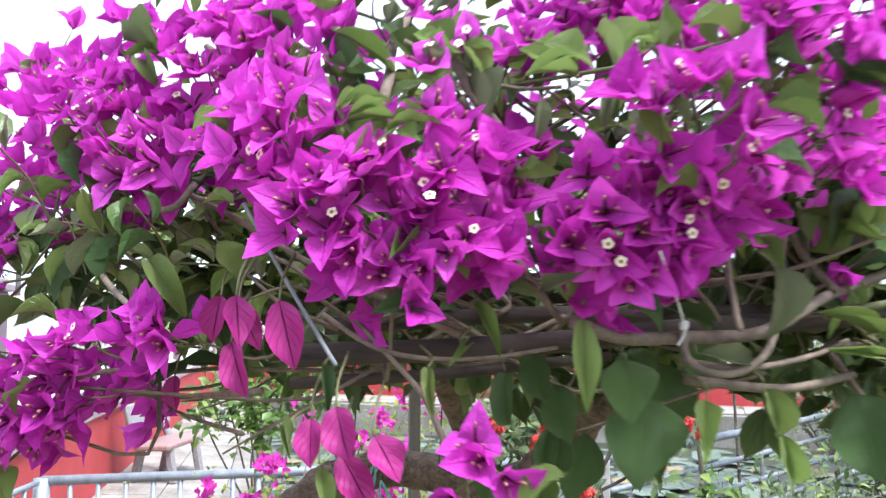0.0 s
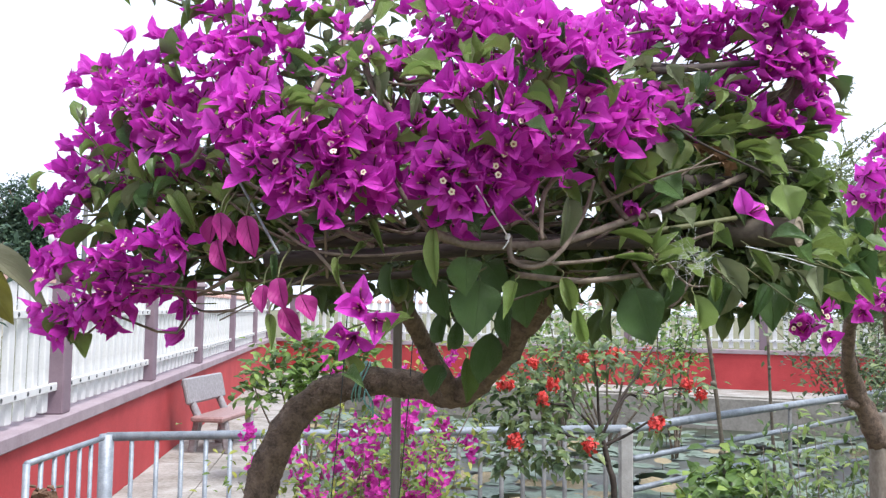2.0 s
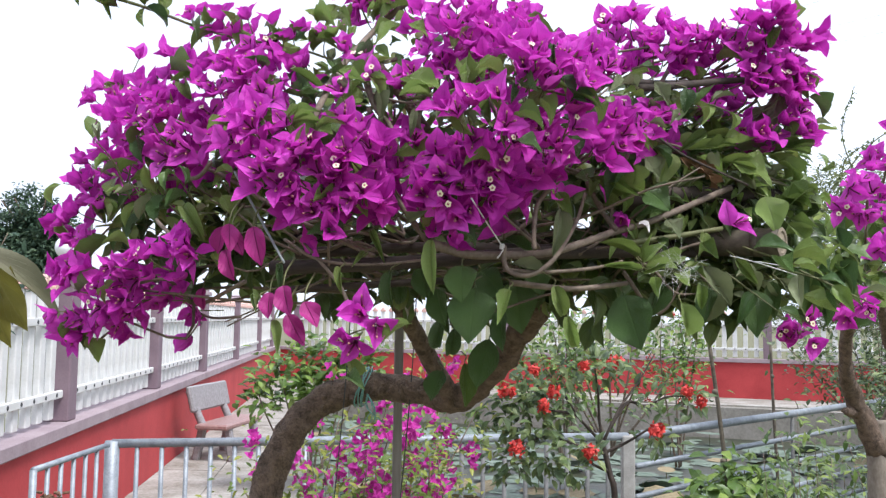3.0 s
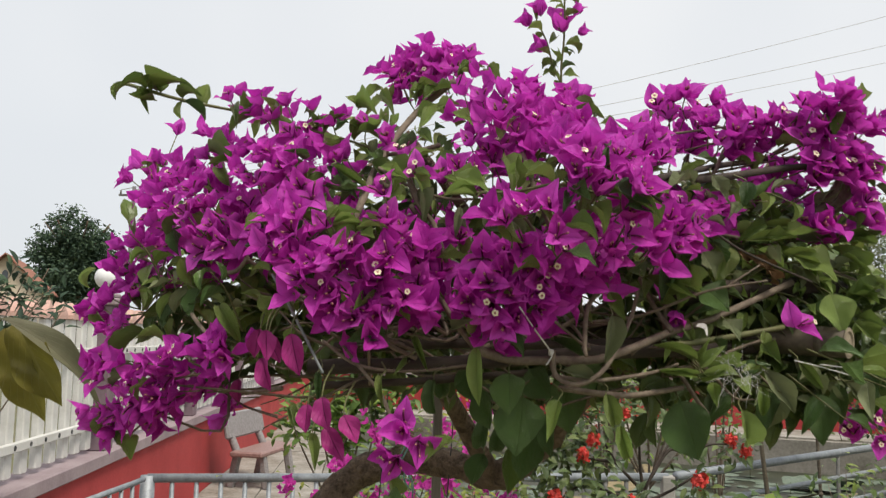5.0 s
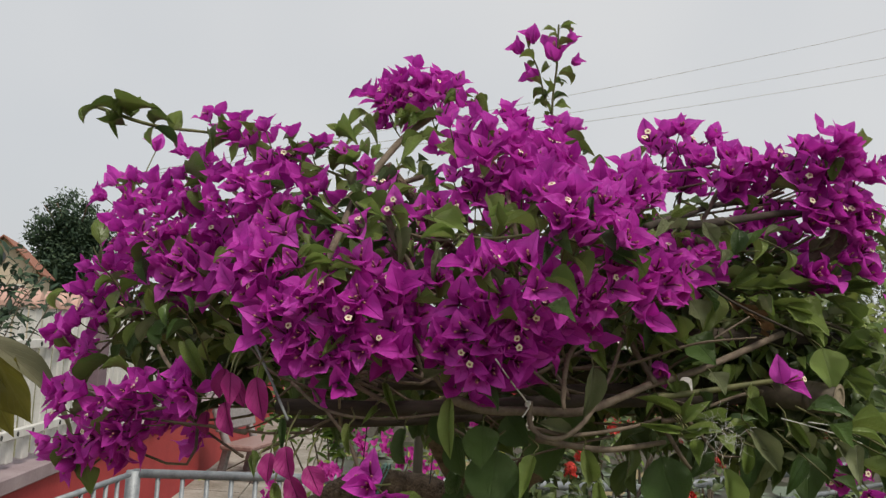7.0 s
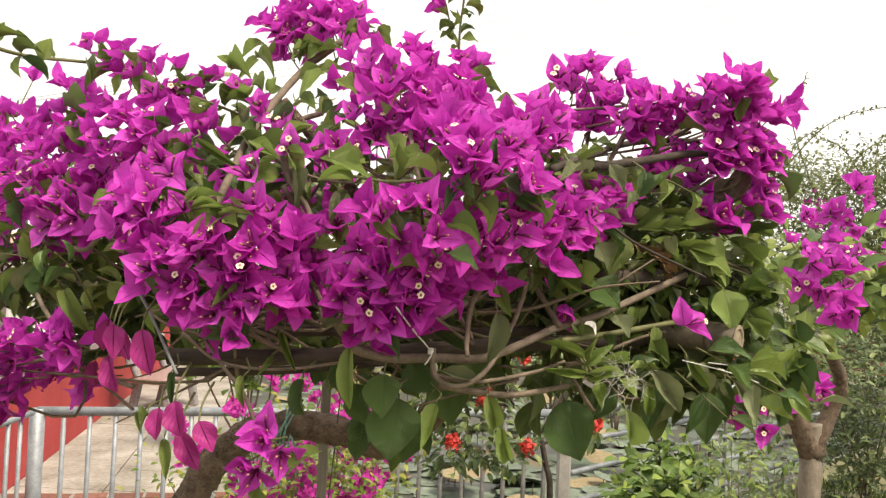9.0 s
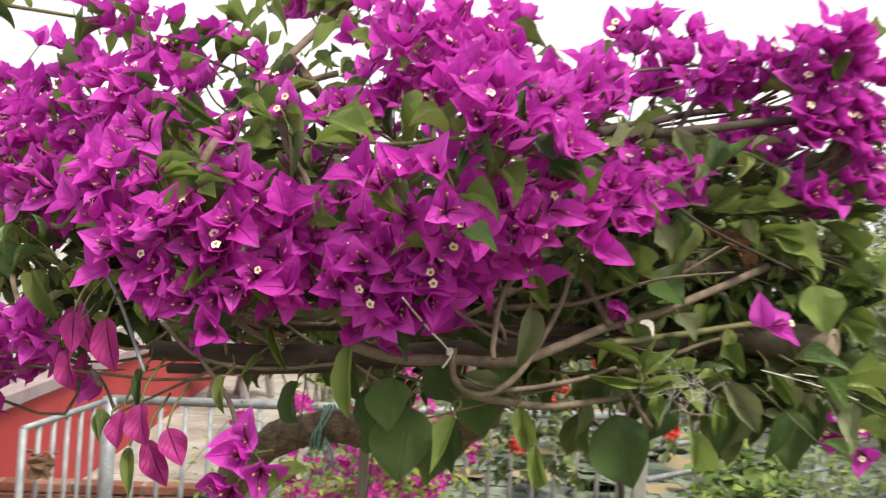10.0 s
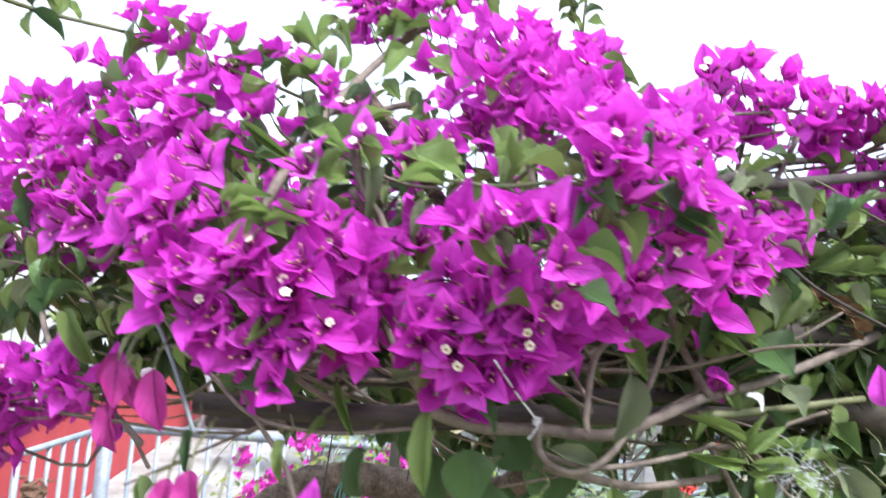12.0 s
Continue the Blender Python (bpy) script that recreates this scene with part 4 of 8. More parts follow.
GREEN_LEAVES_B = [
    ((0.138, 0.527, 2.263), (0.168, 0.522, 2.289), 0.013),
    ((0.171, 0.526, 2.266), (0.193, 0.491, 2.262), 0.011),
    ((0.083, 0.573, 2.251), (0.084, 0.556, 2.267), 0.015),
    ((0.118, 0.557, 2.263), (0.092, 0.543, 2.246), 0.016),
    ((0.052, 0.573, 2.251), (0.043, 0.538, 2.259), 0.016),
    ((0.098, 0.570, 2.265), (0.078, 0.550, 2.244), 0.015),
    ((0.348, 0.437, 2.017), (0.402, 0.441, 1.990), 0.019),
    ((0.453, 0.498, 2.058), (0.437, 0.475, 2.017), 0.030),
    ((0.524, 0.511, 2.048), (0.577, 0.489, 2.029), 0.033),
    ((0.581, 0.543, 2.068), (0.629, 0.527, 2.078), 0.018),
    ((0.498, 0.524, 2.070), (0.538, 0.524, 2.065), 0.018),
    ((0.632, 0.537, 2.017), (0.578, 0.499, 2.000), 0.027),
]
GREEN_LEAVES_C = [
    ((-0.238, 0.519, 1.960), (-0.198, 0.511, 1.977), 0.015),
    ((-0.222, 0.500, 1.947), (-0.277, 0.484, 1.920), 0.017),
    ((-0.100, 0.392, 1.974), (-0.068, 0.358, 1.949), 0.021),
    ((-0.051, 0.374, 1.986), (-0.031, 0.374, 1.962), 0.018),
    ((-0.013, 0.325, 1.989), (0.005, 0.323, 2.006), 0.015),
    ((-0.137, 0.519, 2.124), (-0.156, 0.504, 2.157), 0.019),
    ((-0.096, 0.437, 2.116), (-0.083, 0.435, 2.129), 0.018),
    ((-0.188, 0.570, 2.180), (-0.137, 0.535, 2.168), 0.013),
    ((-0.148, 0.557, 2.163), (-0.168, 0.527, 2.162), 0.013),
    ((0.303, 0.295, 2.091), (0.292, 0.291, 2.107), 0.014),
    ((0.292, 0.519, 2.214), (0.315, 0.505, 2.214), 0.013),
    ((0.305, 0.465, 2.189), (0.331, 0.459, 2.191), 0.012),
    ((0.320, 0.299, 2.075), (0.344, 0.273, 2.065), 0.013),
]
GREEN_LEAVES_D = [
    ((0.478, 0.602, 2.177), (0.517, 0.582, 2.180), 0.016),
    ((0.434, 0.523, 2.124), (0.456, 0.501, 2.106), 0.023),
    ((0.536, 0.553, 2.095), (0.556, 0.529, 2.077), 0.018),
    ((-0.081, 0.501, 2.207), (-0.077, 0.467, 2.226), 0.011),
    ((0.033, 0.562, 2.244), (0.060, 0.526, 2.242), 0.010),
    ((0.050, 0.499, 2.229), (0.039, 0.467, 2.207), 0.011),
    ((0.086, 0.581, 2.259), (0.112, 0.543, 2.266), 0.010),
    ((0.109, 0.539, 2.248), (0.136, 0.520, 2.259), 0.014),
    ((0.175, 0.513, 2.273), (0.195, 0.515, 2.266), 0.010),
    ((0.066, 0.453, 2.181), (0.063, 0.427, 2.198), 0.009),
    ((0.096, 0.478, 2.180), (0.103, 0.448, 2.184), 0.007),
    ((0.024, 0.459, 2.189), (0.056, 0.424, 2.170), 0.012),
    ((0.038, 0.423, 2.169), (0.069, 0.402, 2.168), 0.010),
]
GREEN_LEAVES_E = [
    ((0.004, 0.445, 2.150), (0.036, 0.408, 2.153), 0.010),
    ((0.102, 0.367, 2.106), (0.083, 0.361, 2.098), 0.011),
    ((0.251, 0.281, 2.101), (0.258, 0.282, 2.087), 0.014),
    ((0.308, 0.549, 2.233), (0.273, 0.523, 2.229), 0.011),
    ((0.298, 0.306, 2.081), (0.312, 0.299, 2.086), 0.009),
    ((0.590, 0.530, 2.054), (0.627, 0.521, 2.036), 0.018),
    ((0.602, 0.531, 2.103), (0.610, 0.525, 2.083), 0.009),
    ((0.586, 0.522, 2.008), (0.623, 0.511, 1.998), 0.019),
    ((0.599, 0.492, 1.889), (0.637, 0.494, 1.860), 0.024),
    ((0.590, 0.508, 1.975), (0.629, 0.510, 1.948), 0.019),
]
DARK_LEAVES_A = [
    ((-0.136, 0.356, 2.186), (-0.103, 0.353, 2.174), 0.011),
    ((0.006, 0.449, 2.177), (0.027, 0.444, 2.185), 0.017),
    ((0.399, 0.444, 2.025), (0.363, 0.406, 2.008), 0.025),
    ((0.416, 0.465, 2.008), (0.442, 0.438, 1.987), 0.032),
]
DARK_LEAVES_B = [
    ((-0.143, 0.454, 1.997), (-0.154, 0.435, 1.963), 0.024),
    ((-0.187, 0.499, 1.979), (-0.210, 0.488, 1.950), 0.023),
    ((0.024, 0.393, 2.102), (0.052, 0.395, 2.096), 0.016),
    ((0.005, 0.405, 2.107), (0.039, 0.400, 2.090), 0.019),
    ((0.297, 0.355, 2.133), (0.306, 0.331, 2.142), 0.014),
    ((0.481, 0.566, 2.139), (0.488, 0.568, 2.111), 0.026),
    ((0.619, 0.526, 1.928), (0.630, 0.489, 1.903), 0.026),
    ((0.598, 0.521, 1.921), (0.610, 0.487, 1.890), 0.023),
]
DARK_LEAVES_C = [
    ((0.071, 0.587, 2.270), (0.069, 0.572, 2.285), 0.009),
    ((0.104, 0.431, 2.154), (0.085, 0.408, 2.159), 0.017),
    ((0.114, 0.502, 2.189), (0.125, 0.479, 2.195), 0.008),
    ((-0.022, 0.421, 2.138), (-0.025, 0.390, 2.145), 0.011),
    ((0.006, 0.421, 2.132), (0.044, 0.396, 2.101), 0.017),
    ((0.301, 0.501, 2.205), (0.311, 0.498, 2.208), 0.010),
    ((0.299, 0.292, 2.124), (0.298, 0.281, 2.101), 0.010),
    ((0.317, 0.297, 2.071), (0.340, 0.278, 2.068), 0.016),
    ((0.466, 0.557, 2.138), (0.486, 0.557, 2.108), 0.031),
    ((0.484, 0.538, 2.062), (0.512, 0.535, 2.074), 0.018),
]
DARK_LEAVES_D = [
    ((0.635, 0.530, 1.896), (0.640, 0.496, 1.858), 0.023),
    ((0.664, 0.549, 1.975), (0.670, 0.538, 1.941), 0.026),
    ((0.656, 0.546, 1.926), (0.674, 0.511, 1.899), 0.026),
]
PALE_LEAVES_A = [
    ((-0.255, 0.481, 1.880), (-0.217, 0.449, 1.916), 0.017),
    ((0.054, 0.427, 2.147), (0.059, 0.422, 2.164), 0.012),
    ((0.072, 0.425, 2.150), (0.075, 0.417, 2.167), 0.010),
    ((0.079, 0.349, 2.094), (0.100, 0.317, 2.081), 0.008),
    ((0.109, 0.393, 2.096), (0.127, 0.359, 2.067), 0.015),
    ((0.167, 0.383, 2.082), (0.155, 0.381, 2.059), 0.012),
    ((0.194, 0.326, 2.079), (0.185, 0.310, 2.050), 0.012),
    ((0.223, 0.281, 2.040), (0.216, 0.269, 2.053), 0.012),
    ((0.397, 0.406, 2.114), (0.364, 0.368, 2.112), 0.012),
]
PALE_LEAVES_B = [
    ((0.469, 0.555, 2.116), (0.436, 0.518, 2.137), 0.020),
    ((0.499, 0.515, 2.039), (0.509, 0.488, 2.051), 0.020),
    ((0.418, 0.475, 2.048), (0.441, 0.472, 2.020), 0.029),
]
FRONT_YOUNG_A = [
    ((0.179, 0.354, 1.940), (0.178, 0.329, 1.882), 0.017),
    ((0.260, 0.373, 1.889), (0.249, 0.347, 1.838), 0.018),
    ((0.324, 0.416, 1.861), (0.329, 0.392, 1.826), 0.019),
    ((0.408, 0.442, 1.912), (0.370, 0.411, 1.919), 0.010),
    ((0.409, 0.443, 1.920), (0.430, 0.422, 1.944), 0.013),
    ((0.409, 0.432, 1.914), (0.448, 0.415, 1.918), 0.015),
    ((0.414, 0.454, 1.919), (0.465, 0.439, 1.935), 0.011),
    ((0.408, 0.432, 1.909), (0.430, 0.412, 1.916), 0.008),
    ((0.411, 0.453, 1.923), (0.424, 0.431, 1.959), 0.010),
    ((0.424, 0.445, 1.906), (0.421, 0.420, 1.886), 0.013),
    ((0.445, 0.449, 1.910), (0.457, 0.427, 1.886), 0.021),
    ((0.453, 0.450, 1.879), (0.466, 0.428, 1.837), 0.026),
]
FRONT_GREEN_A = [
    ((0.308, 0.403, 1.893), (0.321, 0.381, 1.860), 0.022),
    ((0.313, 0.425, 1.999), (0.327, 0.403, 1.971), 0.014),
    ((0.289, 0.431, 1.973), (0.298, 0.408, 1.957), 0.009),
    ((0.112, 0.367, 1.946), (0.131, 0.345, 1.917), 0.012),
    ((0.108, 0.366, 1.919), (0.103, 0.340, 1.917), 0.009),
    ((0.085, 0.351, 1.907), (0.086, 0.327, 1.885), 0.011),
    ((0.009, 0.326, 1.873), (0.007, 0.301, 1.867), 0.007),
    ((0.023, 0.329, 1.853), (0.032, 0.306, 1.823), 0.011),
    ((0.405, 0.452, 1.927), (0.370, 0.421, 1.946), 0.012),
    ((0.483, 0.477, 1.948), (0.501, 0.456, 1.920), 0.020),
    ((0.523, 0.484, 1.929), (0.545, 0.464, 1.901), 0.021),
    ((0.362, 0.445, 2.015), (0.406, 0.428, 1.984), 0.017),
]
FRONT_GREEN_B = [
    ((0.371, 0.457, 2.021), (0.426, 0.442, 2.001), 0.020),
    ((0.351, 0.443, 2.014), (0.344, 0.417, 1.982), 0.012),
]
FRONT_DARK_A = [
    ((0.210, 0.375, 1.913), (0.211, 0.350, 1.876), 0.033),
    ((0.224, 0.387, 1.891), (0.220, 0.361, 1.832), 0.047),
    ((0.253, 0.444, 1.946), (0.294, 0.427, 1.932), 0.013),
    ((0.089, 0.352, 1.949), (0.058, 0.322, 1.943), 0.019),
    ((0.134, 0.380, 1.904), (0.131, 0.355, 1.870), 0.020),
    ((0.023, 0.339, 1.909), (0.031, 0.316, 1.887), 0.010),
    ((0.389, 0.449, 1.888), (0.407, 0.427, 1.824), 0.049),
    ((0.498, 0.490, 1.896), (0.479, 0.461, 1.855), 0.022),
    ((0.441, 0.479, 1.898), (0.426, 0.451, 1.862), 0.022),
    ((0.548, 0.499, 1.897), (0.549, 0.474, 1.841), 0.033),
    ((0.445, 0.491, 1.984), (0.405, 0.459, 1.984), 0.018),
]
FRONT_PALE_A = [
    ((0.314, 0.395, 1.974), (0.310, 0.369, 1.927), 0.030),
    ((0.261, 0.394, 1.915), (0.306, 0.378, 1.908), 0.013),
    ((0.151, 0.354, 1.952), (0.184, 0.336, 1.962), 0.009),
    ((0.480, 0.466, 1.921), (0.516, 0.448, 1.874), 0.023),
    ((0.442, 0.470, 1.973), (0.455, 0.448, 1.955), 0.019),
]
FLANK_YOUNG = [
    ((0.567, 0.506, 2.003), (0.581, 0.487, 1.974), 0.025),
    ((0.386, 0.489, 2.012), (0.405, 0.470, 1.988), 0.015),
    ((0.643, 0.567, 2.068), (0.603, 0.546, 2.079), 0.013),
]
FLANK_GREEN = [
    ((0.455, 0.521, 2.058), (0.441, 0.501, 2.018), 0.026),
    ((0.562, 0.525, 2.040), (0.517, 0.503, 2.052), 0.021),
    ((0.642, 0.557, 2.078), (0.588, 0.535, 2.068), 0.014),
    ((0.579, 0.545, 2.061), (0.619, 0.527, 2.044), 0.013),
    ((0.592, 0.537, 2.012), (0.630, 0.518, 2.000), 0.019),
    ((0.600, 0.527, 1.982), (0.632, 0.509, 1.964), 0.017),
    ((0.665, 0.548, 2.050), (0.628, 0.527, 2.033), 0.012),
    ((0.387, 0.499, 2.027), (0.427, 0.481, 2.002), 0.022),
    ((0.525, 0.533, 2.064), (0.483, 0.511, 2.074), 0.017),
    ((0.610, 0.520, 1.896), (0.635, 0.501, 1.877), 0.017),
    ((0.607, 0.529, 1.926), (0.624, 0.510, 1.901), 0.017),
    ((0.543, 0.543, 2.083), (0.503, 0.522, 2.089), 0.017),
    ((0.624, 0.566, 2.091), (0.589, 0.545, 2.073), 0.016),
    ((0.508, 0.542, 2.091), (0.472, 0.521, 2.069), 0.016),
]
FLANK_DARK = [
    ((0.433, 0.530, 2.051), (0.423, 0.510, 2.020), 0.016),
    ((0.447, 0.542, 1.987), (0.416, 0.521, 1.968), 0.024),
    ((0.573, 0.508, 1.907), (0.569, 0.489, 1.861), 0.021),
    ((0.645, 0.540, 1.919), (0.662, 0.521, 1.892), 0.028),
]
FLANK_PALE = [
    ((0.493, 0.522, 2.052), (0.515, 0.503, 2.039), 0.019),
    ((0.584, 0.545, 2.069), (0.536, 0.523, 2.069), 0.016),
    ((0.576, 0.498, 1.908), (0.603, 0.480, 1.881), 0.018),
]
# leaves that hang in front of the fork of the trunk
FORK_DARK = [
    ((0.240, 0.681, 1.832), (0.223, 0.666, 1.756), 0.038),
    ((0.167, 0.832, 1.776), (0.145, 0.814, 1.729), 0.033),
    ((0.177, 0.462, 1.892), (0.186, 0.446, 1.847), 0.027),
    ((0.180, 0.516, 1.854), (0.175, 0.498, 1.815), 0.025),
    ((0.195, 0.567, 1.844), (0.194, 0.550, 1.803), 0.025),
    ((0.269, 0.527, 1.907), (0.281, 0.512, 1.837), 0.044),
    ((0.229, 0.484, 1.914), (0.253, 0.467, 1.882), 0.035),
    ((0.253, 0.468, 1.870), (0.251, 0.452, 1.818), 0.021),
    ((0.121, 0.559, 1.907), (0.132, 0.542, 1.871), 0.025),
    ((0.290, 0.516, 1.927), (0.306, 0.500, 1.885), 0.031),
    ((0.158, 0.460, 1.915), (0.167, 0.443, 1.878), 0.025),
]
FORK_GREEN = [((0.202, 0.782, 1.793), (0.209, 0.768, 1.717), 0.028)]
HOLLOW_YOUNG = [
    ((0.093, 0.383, 2.117), (0.077, 0.368, 2.124), 0.014),
    ((0.078, 0.38, 2.119), (0.107, 0.373, 2.102), 0.014),
    ((0.152, 0.343, 2.106), (0.191, 0.338, 2.096), 0.019),
    ((0.176, 0.347, 2.085), (0.146, 0.33, 2.092), 0.019),
    ((0.226, 0.347, 2.107), (0.209, 0.332, 2.116), 0.017),
    ((0.226, 0.347, 2.107), (0.237, 0.337, 2.117), 0.015),
    ((0.03, 0.33, 2.06), (0.064, 0.324, 2.071), 0.011),
    ((0.03, 0.33, 2.06), (0.042, 0.32, 2.072), 0.010),
    ((0.034, 0.331, 2.051), (0.065, 0.324, 2.061), 0.011),
    ((0.276, 0.397, 2.103), (0.269, 0.384, 2.124), 0.016),
]
HOLLOW_GREEN = [
    ((0.109, 0.386, 2.118), (0.13, 0.378, 2.107), 0.010),
    ((0.121, 0.409, 2.14), (0.104, 0.393, 2.131), 0.008),
    ((0.101, 0.384, 2.092), (0.079, 0.368, 2.095), 0.021),
    ((0.13, 0.39, 2.088), (0.132, 0.378, 2.072), 0.010),
    ((0.212, 0.323, 2.041), (0.234, 0.315, 2.037), 0.011),
    ((0.022, 0.37, 2.122), (0.068, 0.366, 2.096), 0.010),
    ((0.056, 0.345, 2.052), (0.049, 0.331, 2.04), 0.011),
    ((0.281, 0.398, 2.106), (0.29, 0.388, 2.118), 0.010),
    ((0.291, 0.4, 2.104), (0.307, 0.391, 2.114), 0.009),
    ((0.287, 0.389, 2.096), (0.311, 0.381, 2.1), 0.009),
    ((0.36, 0.433, 2.108), (0.335, 0.416, 2.09), 0.017),
    ((0.395, 0.44, 2.109), (0.416, 0.432, 2.114), 0.009),
    ((0.419, 0.444, 2.14), (0.388, 0.426, 2.129), 0.007),
    ((0.393, 0.419, 2.056), (0.416, 0.41, 2.048), 0.012),
]
HOLLOW_DARK = [
    ((0.108, 0.406, 2.086), (0.076, 0.388, 2.073), 0.011),
    ((0.103, 0.405, 2.092), (0.084, 0.389, 2.092), 0.008),
    ((0.352, 0.411, 2.109), (0.378, 0.404, 2.121), 0.010),
    ((0.361, 0.443, 2.1), (0.357, 0.43, 2.073), 0.018),
    ((0.463, 0.453, 2.123), (0.461, 0.44, 2.095), 0.023),
]
HOLLOW_PALE = [
    ((0.158, 0.375, 2.081), (0.154, 0.361, 2.049), 0.010),
    ((0.21, 0.344, 2.066), (0.213, 0.332, 2.044), 0.011),
    ((0.38, 0.406, 2.121), (0.407, 0.399, 2.113), 0.015),
    ((0.422, 0.435, 2.127), (0.441, 0.426, 2.097), 0.015),
    ((0.414, 0.423, 2.075), (0.433, 0.414, 2.072), 0.007),
]
# thin shoots that cross the hollows
HOLLOW_SHOOTS = [
    ('d', 0.0016, [(0.343, 0.409, 2.105), (0.36, 0.413, 2.097), (0.388, 0.428, 2.082), (0.425, 0.445, 2.066), (0.464, 0.462, 2.045), (0.54, 0.486, 2.016)]),
    ('g', 0.0013, [(0.234, 0.379, 2.108), (0.263, 0.389, 2.105), (0.296, 0.401, 2.101), (0.326, 0.406, 2.103)]),
    ('t', 0.0012, [(0.251, 0.392, 2.114), (0.255, 0.393, 2.093), (0.245, 0.401, 2.069)]),
    ('g', 0.0012, [(0.258, 0.394, 2.12), (0.276, 0.397, 2.097), (0.279, 0.407, 2.078)]),
    ('t', 0.003, [(0.101, 0.395, 2.112), (0.113, 0.387, 2.083), (0.13, 0.379, 2.062), (0.145, 0.371, 2.022)]),
    ('g', 0.0013, [(0.029, 0.33, 2.063), (0.044, 0.332, 2.035), (0.062, 0.341, 2.011)]),
    ('t', 0.0016, [(0.067, 0.398, 2.125), (0.106, 0.395, 2.102), (0.142, 0.392, 2.091), (0.171, 0.377, 2.088)]),
]
# leafy hollows between the clusters: front end, rear end, radius at the front
HOLLOWS = [
    ((0.285, 0.256, 2.072), (0.234, 0.613, 2.135), 0.020),
    ((0.306, 0.26, 2.062), (0.271, 0.62, 2.117), 0.013),
    ((0.362, 0.27, 2.08), (0.374, 0.64, 2.149), 0.014),
    ((0.396, 0.277, 2.086), (0.435, 0.651, 2.16), 0.016),
    ((0.427, 0.283, 2.08), (0.492, 0.662, 2.149), 0.015),
    ((0.344, 0.267, 2.065), (0.34, 0.633, 2.123), 0.013),
    ((0.334, 0.265, 2.048), (0.322, 0.629, 2.091), 0.012),
    ((0.156, 0.232, 2.074), (-0.0, 0.569, 2.138), 0.023),
    ((0.179, 0.236, 2.067), (0.042, 0.577, 2.126), 0.028),
    ((0.194, 0.239, 2.091), (0.069, 0.583, 2.17), 0.021),
    ((0.17, 0.234, 2.046), (0.025, 0.573, 2.088), 0.018),
    ((0.193, 0.238, 2.042), (0.066, 0.581, 2.081), 0.012),
    ((0.244, 0.248, 2.091), (0.159, 0.599, 2.17), 0.015),
    ((0.243, 0.248, 2.037), (0.157, 0.598, 2.072), 0.014),
    ((0.335, 0.265, 2.02), (0.324, 0.629, 2.04), 0.015),
    ((0.177, 0.235, 1.995), (0.038, 0.575, 1.995), 0.008),
]
FRONT_LISTS = (("young", (FRONT_YOUNG_A, FLANK_YOUNG, HOLLOW_YOUNG)), ("green", (FRONT_GREEN_A, FRONT_GREEN_B, FLANK_GREEN, FORK_GREEN, HOLLOW_GREEN)), ("dark", (FRONT_DARK_A, FLANK_DARK, FORK_DARK, HOLLOW_DARK)), ("pale", (FRONT_PALE_A, FLANK_PALE, HOLLOW_PALE)))
LEAF_LISTS = (("young", (YOUNG_LEAVES_A, YOUNG_LEAVES_B, YOUNG_LEAVES_C,)), ("green", (GREEN_LEAVES_A, GREEN_LEAVES_B, GREEN_LEAVES_C, GREEN_LEAVES_D, GREEN_LEAVES_E,)), ("dark", (DARK_LEAVES_A, DARK_LEAVES_B, DARK_LEAVES_C, DARK_LEAVES_D,)), ("pale", (PALE_LEAVES_A, PALE_LEAVES_B,)))
